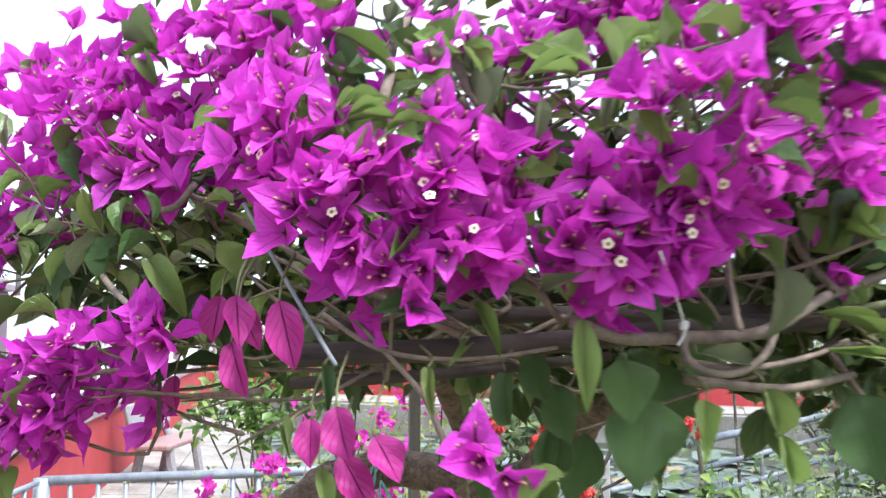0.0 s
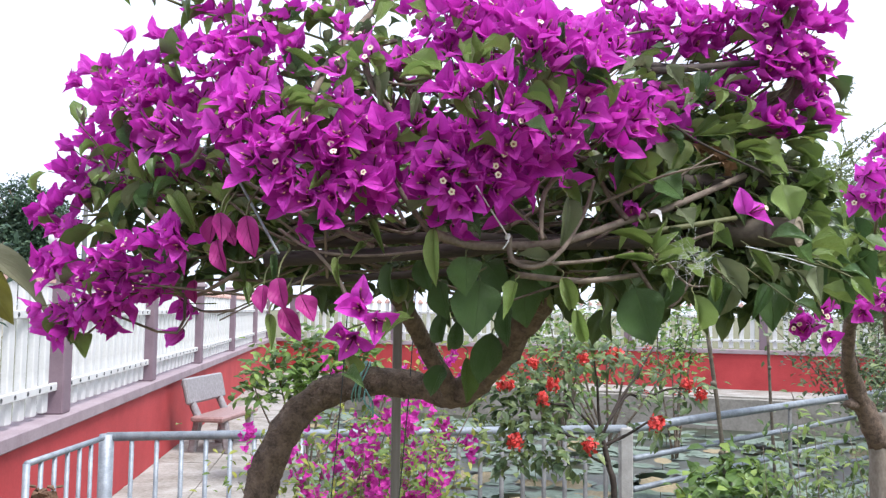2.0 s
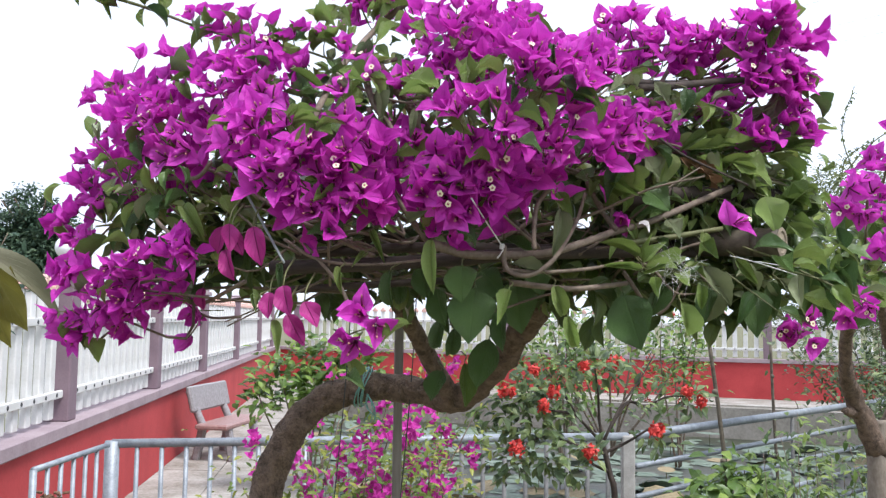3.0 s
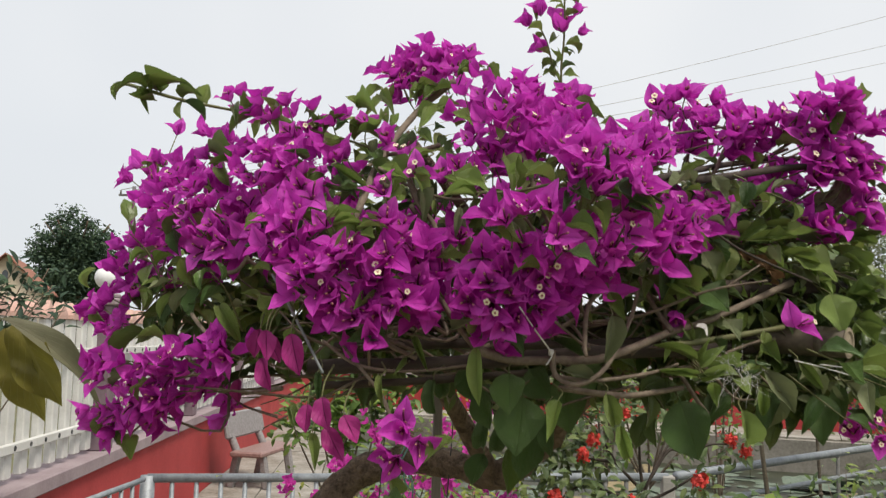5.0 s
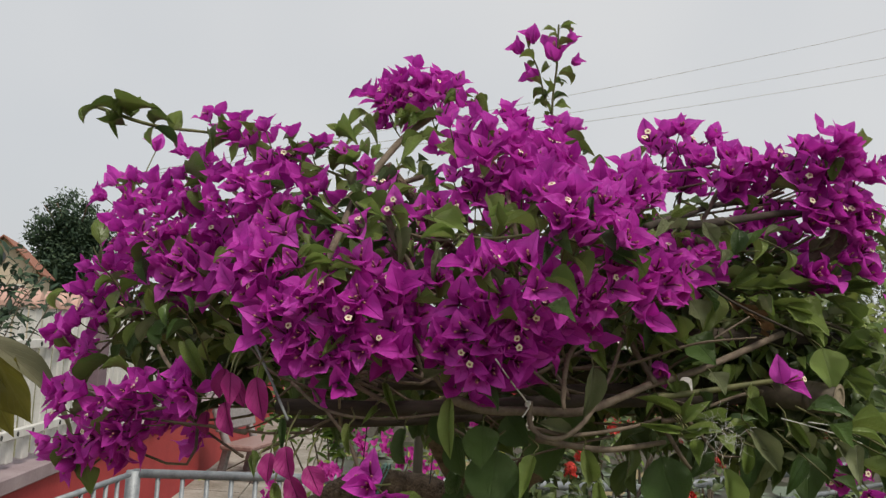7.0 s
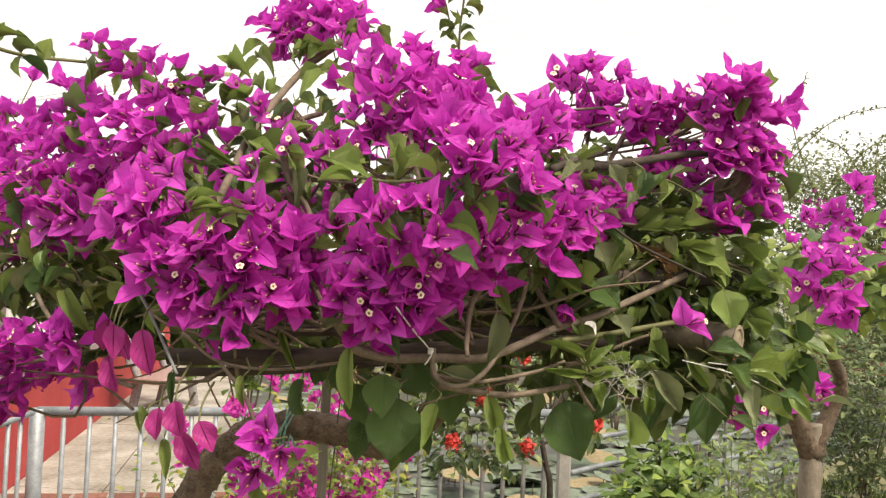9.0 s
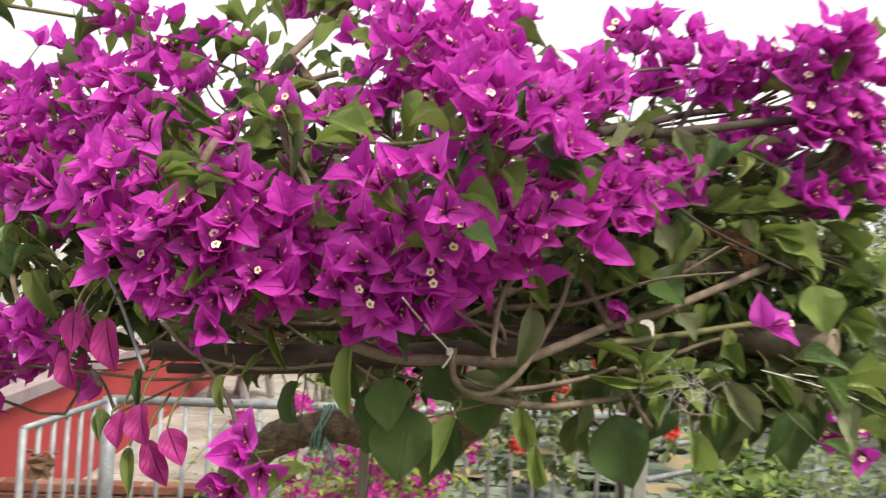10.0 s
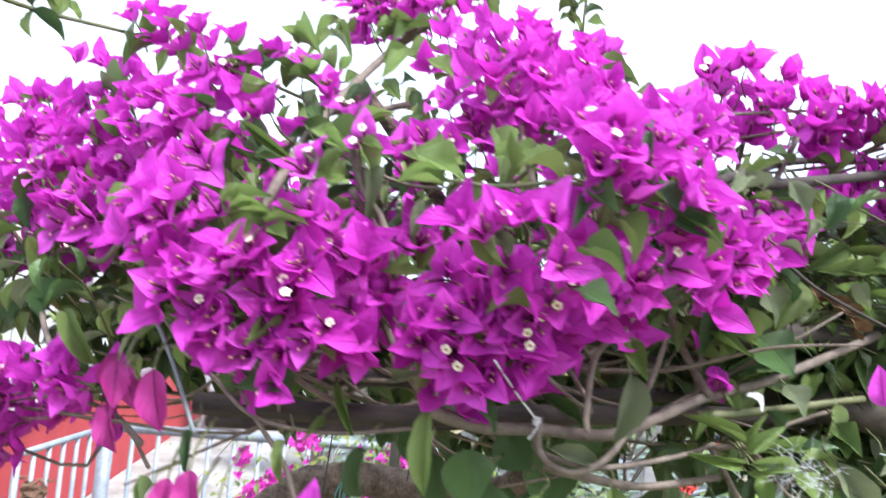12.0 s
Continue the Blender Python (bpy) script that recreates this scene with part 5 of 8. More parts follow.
BRANCHES = [
    ('d', 0.0120, [(0.398, 0.534, 2.000), (0.461, 0.533, 2.009), (0.527, 0.543, 2.014), (0.601, 0.562, 2.014)]),
    ('d', 0.0045, [(0.409, 0.458, 2.124), (0.461, 0.490, 2.136), (0.532, 0.533, 2.154), (0.588, 0.545, 2.158)]),
    ('t', 0.0075, [(0.600, 0.540, 2.162), (0.605, 0.547, 2.147), (0.605, 0.559, 2.129), (0.597, 0.569, 2.113), (0.570, 0.595, 2.095), (0.500, 0.640, 2.040)]),
    ('t', 0.0042, [(0.134, 0.543, 2.264), (0.085, 0.563, 2.229), (0.058, 0.467, 2.150), (0.058, 0.372, 2.090), (0.050, 0.352, 2.055)]),
    ('t', 0.0027, [(0.105, 0.382, 2.082), (0.131, 0.409, 2.045), (0.157, 0.375, 2.007)]),
    ('g', 0.0015, [(0.105, 0.382, 2.082), (0.145, 0.412, 2.099), (0.210, 0.309, 2.084), (0.254, 0.278, 2.086), (0.295, 0.322, 2.085), (0.350, 0.335, 2.075)]),
    ('g', 0.0018, [(-0.205, 0.366, 2.209), (-0.142, 0.372, 2.192), (-0.131, 0.529, 2.221), (-0.073, 0.510, 2.201), (0.004, 0.460, 2.174), (0.063, 0.453, 2.153)]),
    ('t', 0.0046, [(0.176, 0.371, 1.935), (0.211, 0.389, 1.925), (0.260, 0.408, 1.925), (0.308, 0.401, 1.929), (0.376, 0.454, 1.955), (0.430, 0.475, 1.973), (0.529, 0.519, 2.018)]),
    ('g', 0.0035, [(0.376, 0.455, 1.942), (0.430, 0.474, 1.950), (0.513, 0.499, 1.966)]),
    ('t', 0.0027, [(0.254, 0.400, 1.935), (0.257, 0.396, 1.910), (0.280, 0.382, 1.902), (0.307, 0.386, 1.920), (0.336, 0.440, 1.966), (0.348, 0.458, 2.001)]),
    ('t', 0.0031, [(0.383, 0.452, 1.958), (0.365, 0.468, 1.987), (0.350, 0.463, 2.016)]),
    ('t', 0.0027, [(0.318, 0.412, 2.013), (0.292, 0.416, 1.984), (0.286, 0.390, 1.945), (0.287, 0.383, 1.930)]),
    ('t', 0.0021, [(0.254, 0.407, 1.909), (0.295, 0.389, 1.906), (0.353, 0.426, 1.913), (0.389, 0.452, 1.923)]),
    ('t', 0.0033, [(0.261, 0.424, 1.896), (0.329, 0.424, 1.890), (0.395, 0.456, 1.898)]),
    ('d', 0.0037, [(0.357, 0.368, 2.109), (0.484, 0.627, 2.177), (0.560, 0.606, 2.180), (0.590, 0.576, 2.170)]),
    ('t', 0.0069, [(0.575, 0.577, 2.106), (0.596, 0.577, 2.130), (0.606, 0.572, 2.151)]),
    ('t', 0.0030, [(-0.259, 0.555, 1.987), (-0.210, 0.552, 2.011), (-0.157, 0.488, 2.020), (-0.100, 0.435, 2.013), (-0.077, 0.415, 2.028)]),
    ('t', 0.0026, [(-0.195, 0.535, 2.014), (-0.154, 0.455, 1.969), (-0.105, 0.394, 1.937)]),
    ('t', 0.0022, [(-0.222, 0.555, 2.002), (-0.248, 0.558, 2.030), (-0.273, 0.562, 2.045)]),
    ('t', 0.0024, [(-0.086, 0.466, 2.142), (-0.047, 0.454, 2.113), (0.008, 0.378, 2.049), (0.029, 0.371, 2.024)]),
]
TWIGS = [
    ('g', 0.0013, [(0.262, 0.540, 2.150), (0.280, 0.565, 2.205), (0.294, 0.584, 2.258)]),
    ('t', 0.0029, [(0.121, 0.509, 2.175), (0.095, 0.495, 2.164), (0.049, 0.516, 2.161), (0.015, 0.481, 2.118)]),
    ('t', 0.0023, [(0.212, 0.498, 2.187), (0.233, 0.350, 2.095), (0.258, 0.398, 2.030), (0.255, 0.456, 1.946)]),
    ('t', 0.0026, [(0.481, 0.613, 2.202), (0.429, 0.533, 2.111), (0.391, 0.512, 2.018), (0.383, 0.505, 1.956)]),
    ('t', 0.0024, [(-0.178, 0.538, 2.054), (-0.091, 0.477, 2.027), (0.020, 0.421, 1.965), (0.109, 0.434, 1.930)]),
    ('t', 0.0023, [(-0.018, 0.360, 1.891), (-0.149, 0.592, 1.869), (-0.146, 0.477, 1.897), (-0.201, 0.460, 1.883)]),
    ('t', 0.0017, [(-0.048, 0.452, 1.854), (-0.125, 0.589, 1.852), (-0.161, 0.630, 1.860)]),
    ('t', 0.0013, [(-0.143, 0.609, 1.856), (-0.202, 0.734, 1.829), (-0.224, 0.765, 1.816)]),
    ('t', 0.0017, [(0.015, 0.393, 1.939), (0.057, 0.371, 1.916), (0.111, 0.372, 1.911), (0.169, 0.393, 1.918)]),
    ('t', 0.0020, [(0.096, 0.362, 1.858), (0.083, 0.365, 1.887), (0.057, 0.371, 1.916), (0.032, 0.397, 1.940)]),
    ('t', 0.0022, [(0.638, 0.560, 1.922), (0.583, 0.554, 1.941), (0.507, 0.525, 1.953), (0.420, 0.488, 1.924)]),
    ('t', 0.0020, [(0.649, 0.583, 2.014), (0.571, 0.536, 2.037), (0.513, 0.572, 2.068), (0.434, 0.493, 2.071)]),
    ('t', 0.0019, [(0.544, 0.576, 2.186), (0.519, 0.591, 2.178), (0.484, 0.593, 2.173)]),
    ('t', 0.0021, [(0.592, 0.548, 2.209), (0.556, 0.544, 2.197), (0.525, 0.584, 2.180)]),
    ('t', 0.0029, [(0.121, 0.423, 2.012), (0.149, 0.398, 1.967), (0.174, 0.401, 1.934)]),
    ('t', 0.0029, [(0.048, 0.410, 1.965), (0.074, 0.412, 1.941), (0.112, 0.412, 1.923)]),
]
TRUNK = [(-0.199, 1.103, 1.374), (-0.184, 1.096, 1.479), (-0.166, 1.091, 1.564), (-0.123, 1.087, 1.651), (-0.057, 1.096, 1.706), (0.027, 1.089, 1.726), (0.109, 1.064, 1.724), (0.187, 1.018, 1.716), (0.243, 0.957, 1.766), (0.294, 0.874, 1.840), (0.330, 0.791, 1.913), (0.336, 0.717, 1.959)]
LIMB_SIDE = [(0.175, 1.018, 1.712), (0.145, 0.972, 1.769), (0.117, 0.916, 1.828), (0.089, 0.809, 1.894), (0.072, 0.704, 1.939)]
POST_TOP = (0.061, 1.175, 1.941)
STRAW = [(-0.027, 0.341, 2.005), (-0.001, 0.347, 1.958), (0.032, 0.324, 1.909)]
CORD_A = [(0.220, 0.325, 1.976), (0.236, 0.354, 1.954), (0.252, 0.389, 1.933), (0.251, 0.388, 1.926), (0.247, 0.387, 1.920)]
CORD_B = [(0.509, 0.451, 1.930), (0.529, 0.455, 1.926), (0.567, 0.470, 1.917), (0.597, 0.474, 1.908)]
CORD_C = [(0.545, 0.480, 1.926), (0.589, 0.497, 1.922), (0.621, 0.498, 1.921), (0.648, 0.525, 1.930), (0.670, 0.537, 1.943)]
TAG = [(0.411, 0.429, 1.961)]
FIBRE = [(0.443, 0.418, 1.916)]
DRY = [(0.464, 0.496, 2.050), (0.493, 0.493, 2.031)]
BAMBOO = [(0.579, 0.492, 1.950), (0.508, 0.456, 1.959), (0.358, 0.415, 1.947), (0.065, 0.323, 1.939)]
STICK_A = [(-0.011, 0.440, 1.910), (0.147, 0.439, 1.918), (0.308, 0.472, 1.933), (0.525, 0.568, 1.944)]
STICK_B = [(0.004, 0.499, 1.931), (0.169, 0.501, 1.941), (0.305, 0.531, 1.942), (0.441, 0.603, 1.953)]
STICK_C = [(0.433, 0.560, 1.998), (0.520, 0.600, 2.007), (0.603, 0.615, 2.016)]
STICK_D = [(-0.023, 0.506, 1.886), (0.101, 0.502, 1.895), (0.237, 0.559, 1.907)]
STICK_E = [(-0.127, 0.633, 1.942), (0.010, 0.611, 1.959), (0.237, 0.638, 1.961), (0.481, 0.731, 1.969)]
LONE_FLOWER = [(0.521, 0.455, 1.967)]
LONE_BUD = [(-0.278, 0.681, 2.228), (-0.259, 0.602, 2.169)]
HANG_BUD = [(-0.223, 0.760, 1.808), (-0.210, 0.760, 1.823)]
SPRIG_STEMS = [("g", 0.0014, [(0.268, 0.600, 2.269), (0.268, 0.597, 2.301), (0.271, 0.593, 2.337), (0.271, 0.588, 2.380), (0.271, 0.587, 2.389)]), ("g", 0.0011, [(0.268, 0.600, 2.276), (0.256, 0.595, 2.304), (0.249, 0.592, 2.329), (0.237, 0.588, 2.354), (0.233, 0.587, 2.365)])]
SPRIG_BLOOM = [((0.268, 0.592, 2.343), (0.1, -0.5, 0.8), 1.05, False), ((0.241, 0.587, 2.363), (-0.3, -0.3, 0.8), 0.8, True), ((0.228, 0.588, 2.351), (-0.6, -0.3, 0.5), 0.7, True), ((0.249, 0.593, 2.322), (-0.6, -0.3, 0.1), 0.75, True), ((0.283, 0.591, 2.366), (0.5, -0.3, 0.6), 0.6, True), ((0.289, 0.594, 2.341), (0.6, -0.3, 0.3), 0.55, True)]
SPRIG_LEAVES = [((0.269, 0.588, 2.380), (0.250, 0.586, 2.387)), ((0.272, 0.588, 2.384), (0.292, 0.589, 2.391)), ((0.272, 0.594, 2.326), (0.298, 0.596, 2.334)), ((0.269, 0.598, 2.287), (0.293, 0.600, 2.292)), ((0.263, 0.597, 2.299), (0.239, 0.593, 2.309)), ((0.260, 0.597, 2.293), (0.242, 0.595, 2.291)), ((0.263, 0.596, 2.304), (0.253, 0.597, 2.285)), ((0.266, 0.599, 2.279), (0.257, 0.599, 2.275)), ((0.244, 0.590, 2.340), (0.233, 0.590, 2.336)), ((0.268, 0.595, 2.315), (0.281, 0.596, 2.323))]
NEAR_LEAF = [(-0.568, 0.745, 1.960), (-0.479, 0.757, 1.927), (-0.416, 0.772, 1.843)]
NEAR_LEAF_LOW = [(-0.555, 0.767, 1.956), (-0.532, 0.776, 1.888), (-0.508, 0.787, 1.814)]

RNG = random.Random(7)


# ---- flower and leaf meshes ----
def add_bract(bm, rng, length, width, out, theta, m=Matrix(), fine=True):
    """One papery bract rising from the flower's heart; returns its way and its inner face."""
    way = out * math.sin(theta) + Vector((0, 0, math.cos(theta)))
    face = Vector((0, 0, math.sin(theta))) - out * math.cos(theta)
    s = rng.uniform(0.86, 1.12)
    add_blade(bm, length * s, width * s * rng.uniform(0.9, 1.1), rng.uniform(0.04, 0.26), rng.uniform(-0.2, 1.0), rng.uniform(0.12, 0.34),
              m @ growing(out * 0.0012, way, face), 8 if fine else 4, 12 if fine else 6, rng.uniform(0.36, 0.44), 0, 1.0, rng.uniform(-0.4, 0.4), rng.uniform(0.10, 0.40), 0.52, rng.uniform(1.4, 1.8))
    return way, face


def add_floret(bm, rng, length, out, way, face, star):
    """A slim dark tube in front of its bract, pale at the mouth; open ones carry a cream star."""
    tip = (way * 0.68 + face * 0.15) * length * rng.uniform(0.75, 1.0)
    mid = tip * 0.5 + face * 0.0012
    add_tube(bm, [out * 0.001, mid, tip * 0.86], 0.0009, 0.0011, sides=6, steps=2, mat=0)
    add_tube(bm, [tip * 0.86, tip], 0.0012, 0.0007, sides=6, steps=1, mat=2)
    if star:
        q = facing(tip + face * 0.0012, face + way * 0.9)
        rim, lip, hub = [], [], bm.verts.new(q @ Vector((0, 0, -0.0008)))
        for i in range(20):
            a, r = i * math.pi / 10, 0.0031 + 0.00035 * math.cos(i * math.pi / 2) + rng.uniform(-0.0002, 0.0002)
            rim.append(bm.verts.new(q @ Vector((r * math.cos(a), r * math.sin(a), 0.0003 - 0.0004 * math.cos(i * math.pi / 2)))))
            lip.append(bm.verts.new(q @ Vector((0.0012 * math.cos(a), 0.0012 * math.sin(a), 0.0007))))
        for i in range(20):
            n = (i + 1) % 20
            bm.faces.new((lip[i], rim[i], rim[n], lip[n])).material_index = 1
            bm.faces.new((hub, lip[i], lip[n])).material_index = 2


def flower_set(seed, length, width, spread, stars):
    """The meshes of one flower: its florets, and its three bracts."""
    rng = random.Random(seed)
    lead, core, bracts = rng.uniform(0, 2), bmesh.new(), []
    for k in range(3):
        phi = lead + k * 2.094 + rng.uniform(-0.22, 0.22)
        out = Vector((math.cos(phi), math.sin(phi), 0))
        b = bmesh.new()
        way, face = add_bract(b, rng, length, width, out, spread + rng.uniform(-0.2, 0.2))
        bracts.append(mesh_of(b, "bract", M_BRACT))
        add_floret(core, rng, length, out, way, face, k < stars)
    return mesh_of(core, "flower", [M_TUBE, M_STAR, M_MOUTH]), bracts


def set_flower(kind, tree, m):
    core, bracts = kind
    ob = shared("flower", core, tree, m)
    for mesh in bracts:
        shared("bract", mesh, ob, Matrix())
    return ob


def add_bloom(bm, rng, length, width, spread, m):
    """A plain flower for the joined inner mass."""
    lead = rng.uniform(0, 2)
    for k in range(3):
        phi = lead + k * 2.094 + rng.uniform(-0.22, 0.22)
        add_bract(bm, rng, length, width, Vector((math.cos(phi), math.sin(phi), 0)), spread + rng.uniform(-0.2, 0.2), m, False)


FLOWER_MESHES = [flower_set(50 + n, 0.0272, 0.0198, (0.43, 0.58, 0.76, 0.50, 0.88)[n % 5], (0, 1, 0, 0, 0, 0, 2, 0, 0, 0, 1, 0, 0)[n % 13]) for n in range(20)]
CLOSED_MESHES = [flower_set(80 + n, 0.0270, 0.0178, 0.32, 0) for n in range(4)]
OLD_MESHES = []
for n in range(5):
    b = bmesh.new()
    add_blade(b, 0.0350, 0.0240, 0.10 + 0.06 * n, 0.2 + 0.12 * n, 0.24, Matrix(), 8, 14, 0.46, 0, 1.1, 0.2 * n - 0.4, 0.30, 0.72, 1.7)
    OLD_MESHES.append(mesh_of(b, "faded_bract", M_BRACT_OLD))


def leaf_mesh(name, seed, material, width, fold, curl, wave):
    """A leaf of length one with its stalk, to be scaled."""
    b, rng = bmesh.new(), random.Random(seed)
    add_blade(b, 0.94, width, fold, curl, wave, Matrix.Translation((0, 0.06, 0)), 8, 20, rng.uniform(0.38, 0.46), 0, 1.8, rng.uniform(-0.45, 0.45), 0.12, 0.8, rng.uniform(1.2, 1.5), rng.uniform(0.03, 0.10))
    add_tube(b, [(0, 0, 0.0), (0, 0.04, 0.004), (0, 0.08, 0.0)], 0.016, 0.012, sides=5, steps=2)
    return mesh_of(b, name, material)


SHAPES = [(0.60, 0.75, 0.9, 0.22), (0.56, 1.2, 1.3, 0.28), (0.64, 0.45, 0.7, 0.28), (0.54, 1.7, 1.0, 0.34), (0.60, 0.95, -0.6, 0.26), (0.56, 1.15, 1.8, 0.32)]
LEAF_MESHES = {key: [leaf_mesh("leaf", 200 + 10 * j + k, mat, *s) for k, s in enumerate(SHAPES)]
               for j, (key, mat) in enumerate((("green", M_LEAF), ("dark", M_LEAF_DARK), ("young", M_LEAF_YOUNG), ("pale", M_LEAF_PALE)))}

# ---- the flowering tree ----
TREE = thing("bougainvillea_tree", "flat-topped bougainvillea in full magenta bloom with a bent trunk", "tree")
CROWN = Vector((0.17, 0.75, 1.95))


def outward(p, rng, lift=0.25, wild=0.55):
    d = Vector(p) - CROWN
    d = Vector((d.x * 1.3, d.y * 1.1 - 0.20, d.z * 1.2 + 0.05)).normalized()
    return (d + Vector((rng.uniform(-1, 1), rng.uniform(-1, 1), rng.uniform(-1, 1))) * wild + Vector((0, 0, lift))).normalized()


SPOTS = [Vector(p) for some in (SHOULDER_FLOWERS, FLANK_FLOWERS, MIDDLE_FLOWERS, ROUND_CLUSTER, SPRAY_FLOWERS, CROWN_FLOWERS, CREST_FLOWERS, FAR_SHOULDER_FLOWERS, FAR_FLANK_FLOWERS, DROOPING_FLOWERS, HANGING_FLOWERS) for p in some]
stalks = bmesh.new()


def bloom(p, rng, size=1.0, closed=0.08, lift=0.25, turn=(0, 0, 0)):
    """One flower at p, fanning out from the middle of its own cluster, its stalk running back into the crown."""
    p = Vector(p)
    near = [q for q in SPOTS if (q - p).length < 0.06]
    fan = p - sum(near, Vector()) / max(1, len(near))
    way = (outward(p, rng, lift, 0.34) + fan * 16.0 + Vector(turn)).normalized()
    mesh = rng.choice(CLOSED_MESHES) if rng.random() < closed else rng.choice(FLOWER_MESHES)
    base = p - way * 0.008
    set_flower(mesh, TREE, facing(base, way, rng.uniform(0, 6.3), size * rng.uniform(0.88, 1.14)))
    back = base - way * 0.022 + (CROWN - p) * 0.02 + Vector((rng.gauss(0, 0.006), rng.gauss(0, 0.006), -0.004))
    add_tube(stalks, [base, base - way * 0.014 + Vector((0, 0, -0.002)), back], 0.0008, 0.0011, sides=4, steps=2)


for some, lift in ((SHOULDER_FLOWERS, 0.35), (FLANK_FLOWERS, 0.35), (MIDDLE_FLOWERS, 0.3), (ROUND_CLUSTER, -0.05), (SPRAY_FLOWERS, 0.45),
                   (CROWN_FLOWERS, 0.5), (CREST_FLOWERS, 0.55), (FAR_SHOULDER_FLOWERS, 0.25), (FAR_FLANK_FLOWERS, 0.1), (DROOPING_FLOWERS, 0.0), (HANGING_FLOWERS, 0.1)):
    for p in some:
        far = some in (FAR_SHOULDER_FLOWERS, FAR_FLANK_FLOWERS)
        bloom(p, RNG, 1.0 if some is HANGING_FLOWERS else 0.98 if some in (SPRAY_FLOWERS, ROUND_CLUSTER) else 1.16 if far else 1.02, lift=lift, turn=(-0.1, -0.5, 0.5) if far else (0, 0, 0))
for root, tip, wide in OLD_BRACTS:
    root, tip = Vector(root), Vector(tip)
    size = (tip - root).length
    ob = shared("faded_bract", RNG.choice(OLD_MESHES), TREE, growing(root, tip - root, (RNG.uniform(-0.4, 0.4), -1, RNG.uniform(-0.1, 0.4))) @ Matrix.Diagonal((wide / 0.0240, size / 0.0340, size / 0.0340, 1)))
    ob["label"] = "faded crimson bract with a net of veins"
    add_tube(stalks, [root, root + Vector((0, 0.010, 0.014)), root + Vector((0.004, 0.03, 0.03))], 0.0009, 0.0012, sides=4, steps=3)
core, rng = bmesh.new(), random.Random(12)
add_floret(core, rng, 0.034, Vector((1, 0, 0)), Vector((0.9, -0.25, 0.25)), Vector((0.1, -0.9, 0.2)), True)
add_floret(core, rng, 0.030, Vector((1, 0, 0)), Vector((0.75, -0.2, 0.5)), Vector((0.1, -0.9, 0.2)), False)
lone = new("flower", mesh_of(core, "flower", [M_TUBE, M_STAR, M_MOUTH]))
lone.parent, lone.location = TREE, Vector(LONE_FLOWER[0]) - Vector((0.010, 0, 0.002))
for way, face in (((-0.25, -0.1, 1.0), (-0.35, -0.9, -0.1)), ((0.9, -0.35, -0.30), (0.1, -0.5, 0.9)), ((0.75, 0.35, 0.5), (-0.5, -0.8, 0.4))):
    b = bmesh.new()
    add_blade(b, 0.031, 0.0215, 0.2, 0.3, 0.2, growing((0, 0, 0), way, face), 8, 12, 0.42, 0, 1.0, 0.2, 0.45, 0.52, 1.6)
    part("bract", b, M_BRACT, lone)
set_flower(CLOSED_MESHES[2], TREE, facing((0.391, 0.468, 1.980), (-0.2, -0.5, -0.6), 0.4, 1.1))
set_flower(CLOSED_MESHES[0], TREE, facing(LONE_BUD[0], (0.25, -0.3, 0.9), 0.5, 0.95))
add_tube(stalks, [LONE_BUD[0], LONE_BUD[1]], 0.0007, 0.001, sides=4, steps=1)
set_flower(CLOSED_MESHES[1], TREE, facing(Vector(HANG_BUD[1]), (-0.8, -0.3, -0.45), 0.5, 1.55))
for p, way, size, shut in SPRIG_BLOOM:
    set_flower(CLOSED_MESHES[1] if shut else FLOWER_MESHES[3], TREE, facing(p, way, 0.7, size * 1.35))


def set_leaf(base, tip, width, key, rng, face=None):
    base, tip = Vector(base), Vector(tip)
    length = (tip - base).length
    mesh = LEAF_MESHES[key][2] if width > 0.030 else rng.choice(LEAF_MESHES[key])
    face = face or Vector((rng.uniform(-0.5, 0.5), -0.75, rng.uniform(0.1, 1.1)))
    m = growing(base, tip - base, face)
    wide = min(2.4, max(0.45, width / (0.52 * length)))
    return shared("leaf", mesh, TREE, m @ Matrix.Diagonal((length * wide, length, length, 1)))


loose = {key: bmesh.new() for key in LEAF_MESHES}


def loose_leaf(p, along, size, narrow, key, face):
    """A curled leaf for the joined rest of the foliage."""
    _, fold, curl, wave = RNG.choice(SHAPES)
    add_blade(loose[key], size * 0.95, size * narrow, fold, curl, wave, growing(p, along, face), 5, 8, RNG.uniform(0.38, 0.46), 0, 1.8, RNG.uniform(-0.5, 0.5), 0.1, 0.9, RNG.uniform(1.15, 1.4))


for key, lists in LEAF_LISTS:
    for some in lists:
        for base, tip, width in some:
            set_leaf(base, tip, width, key, RNG)
for key, lists in FRONT_LISTS:
    for some in lists:
        for base, tip, width in some:
            set_leaf(base, tip, width, key, RNG, Vector((RNG.uniform(-0.35, 0.35), -1.0, RNG.uniform(0.0, 0.5))))
            add_tube(stalks, [base, Vector(base) + Vector((RNG.uniform(-0.004, 0.004), 0.010, 0.005)), Vector(base) + Vector((RNG.uniform(-0.010, 0.010), 0.03, 0.012))], 0.0008, 0.0011, sides=4, steps=3)
for base, tip in SPRIG_LEAVES:
    set_leaf(base, tip, 0.013, "green", RNG)


def limb(tone, radius, points, name="branch"):
    b = bmesh.new()
    add_tube(b, points, radius * 1.08, radius * 0.8, sides=8, steps=6, rough=0.07, seed=int(radius * 1e5))
    part(name, b, {"g": M_TWIG_GREEN, "t": M_TWIG, "d": M_STICK}[tone], TREE)


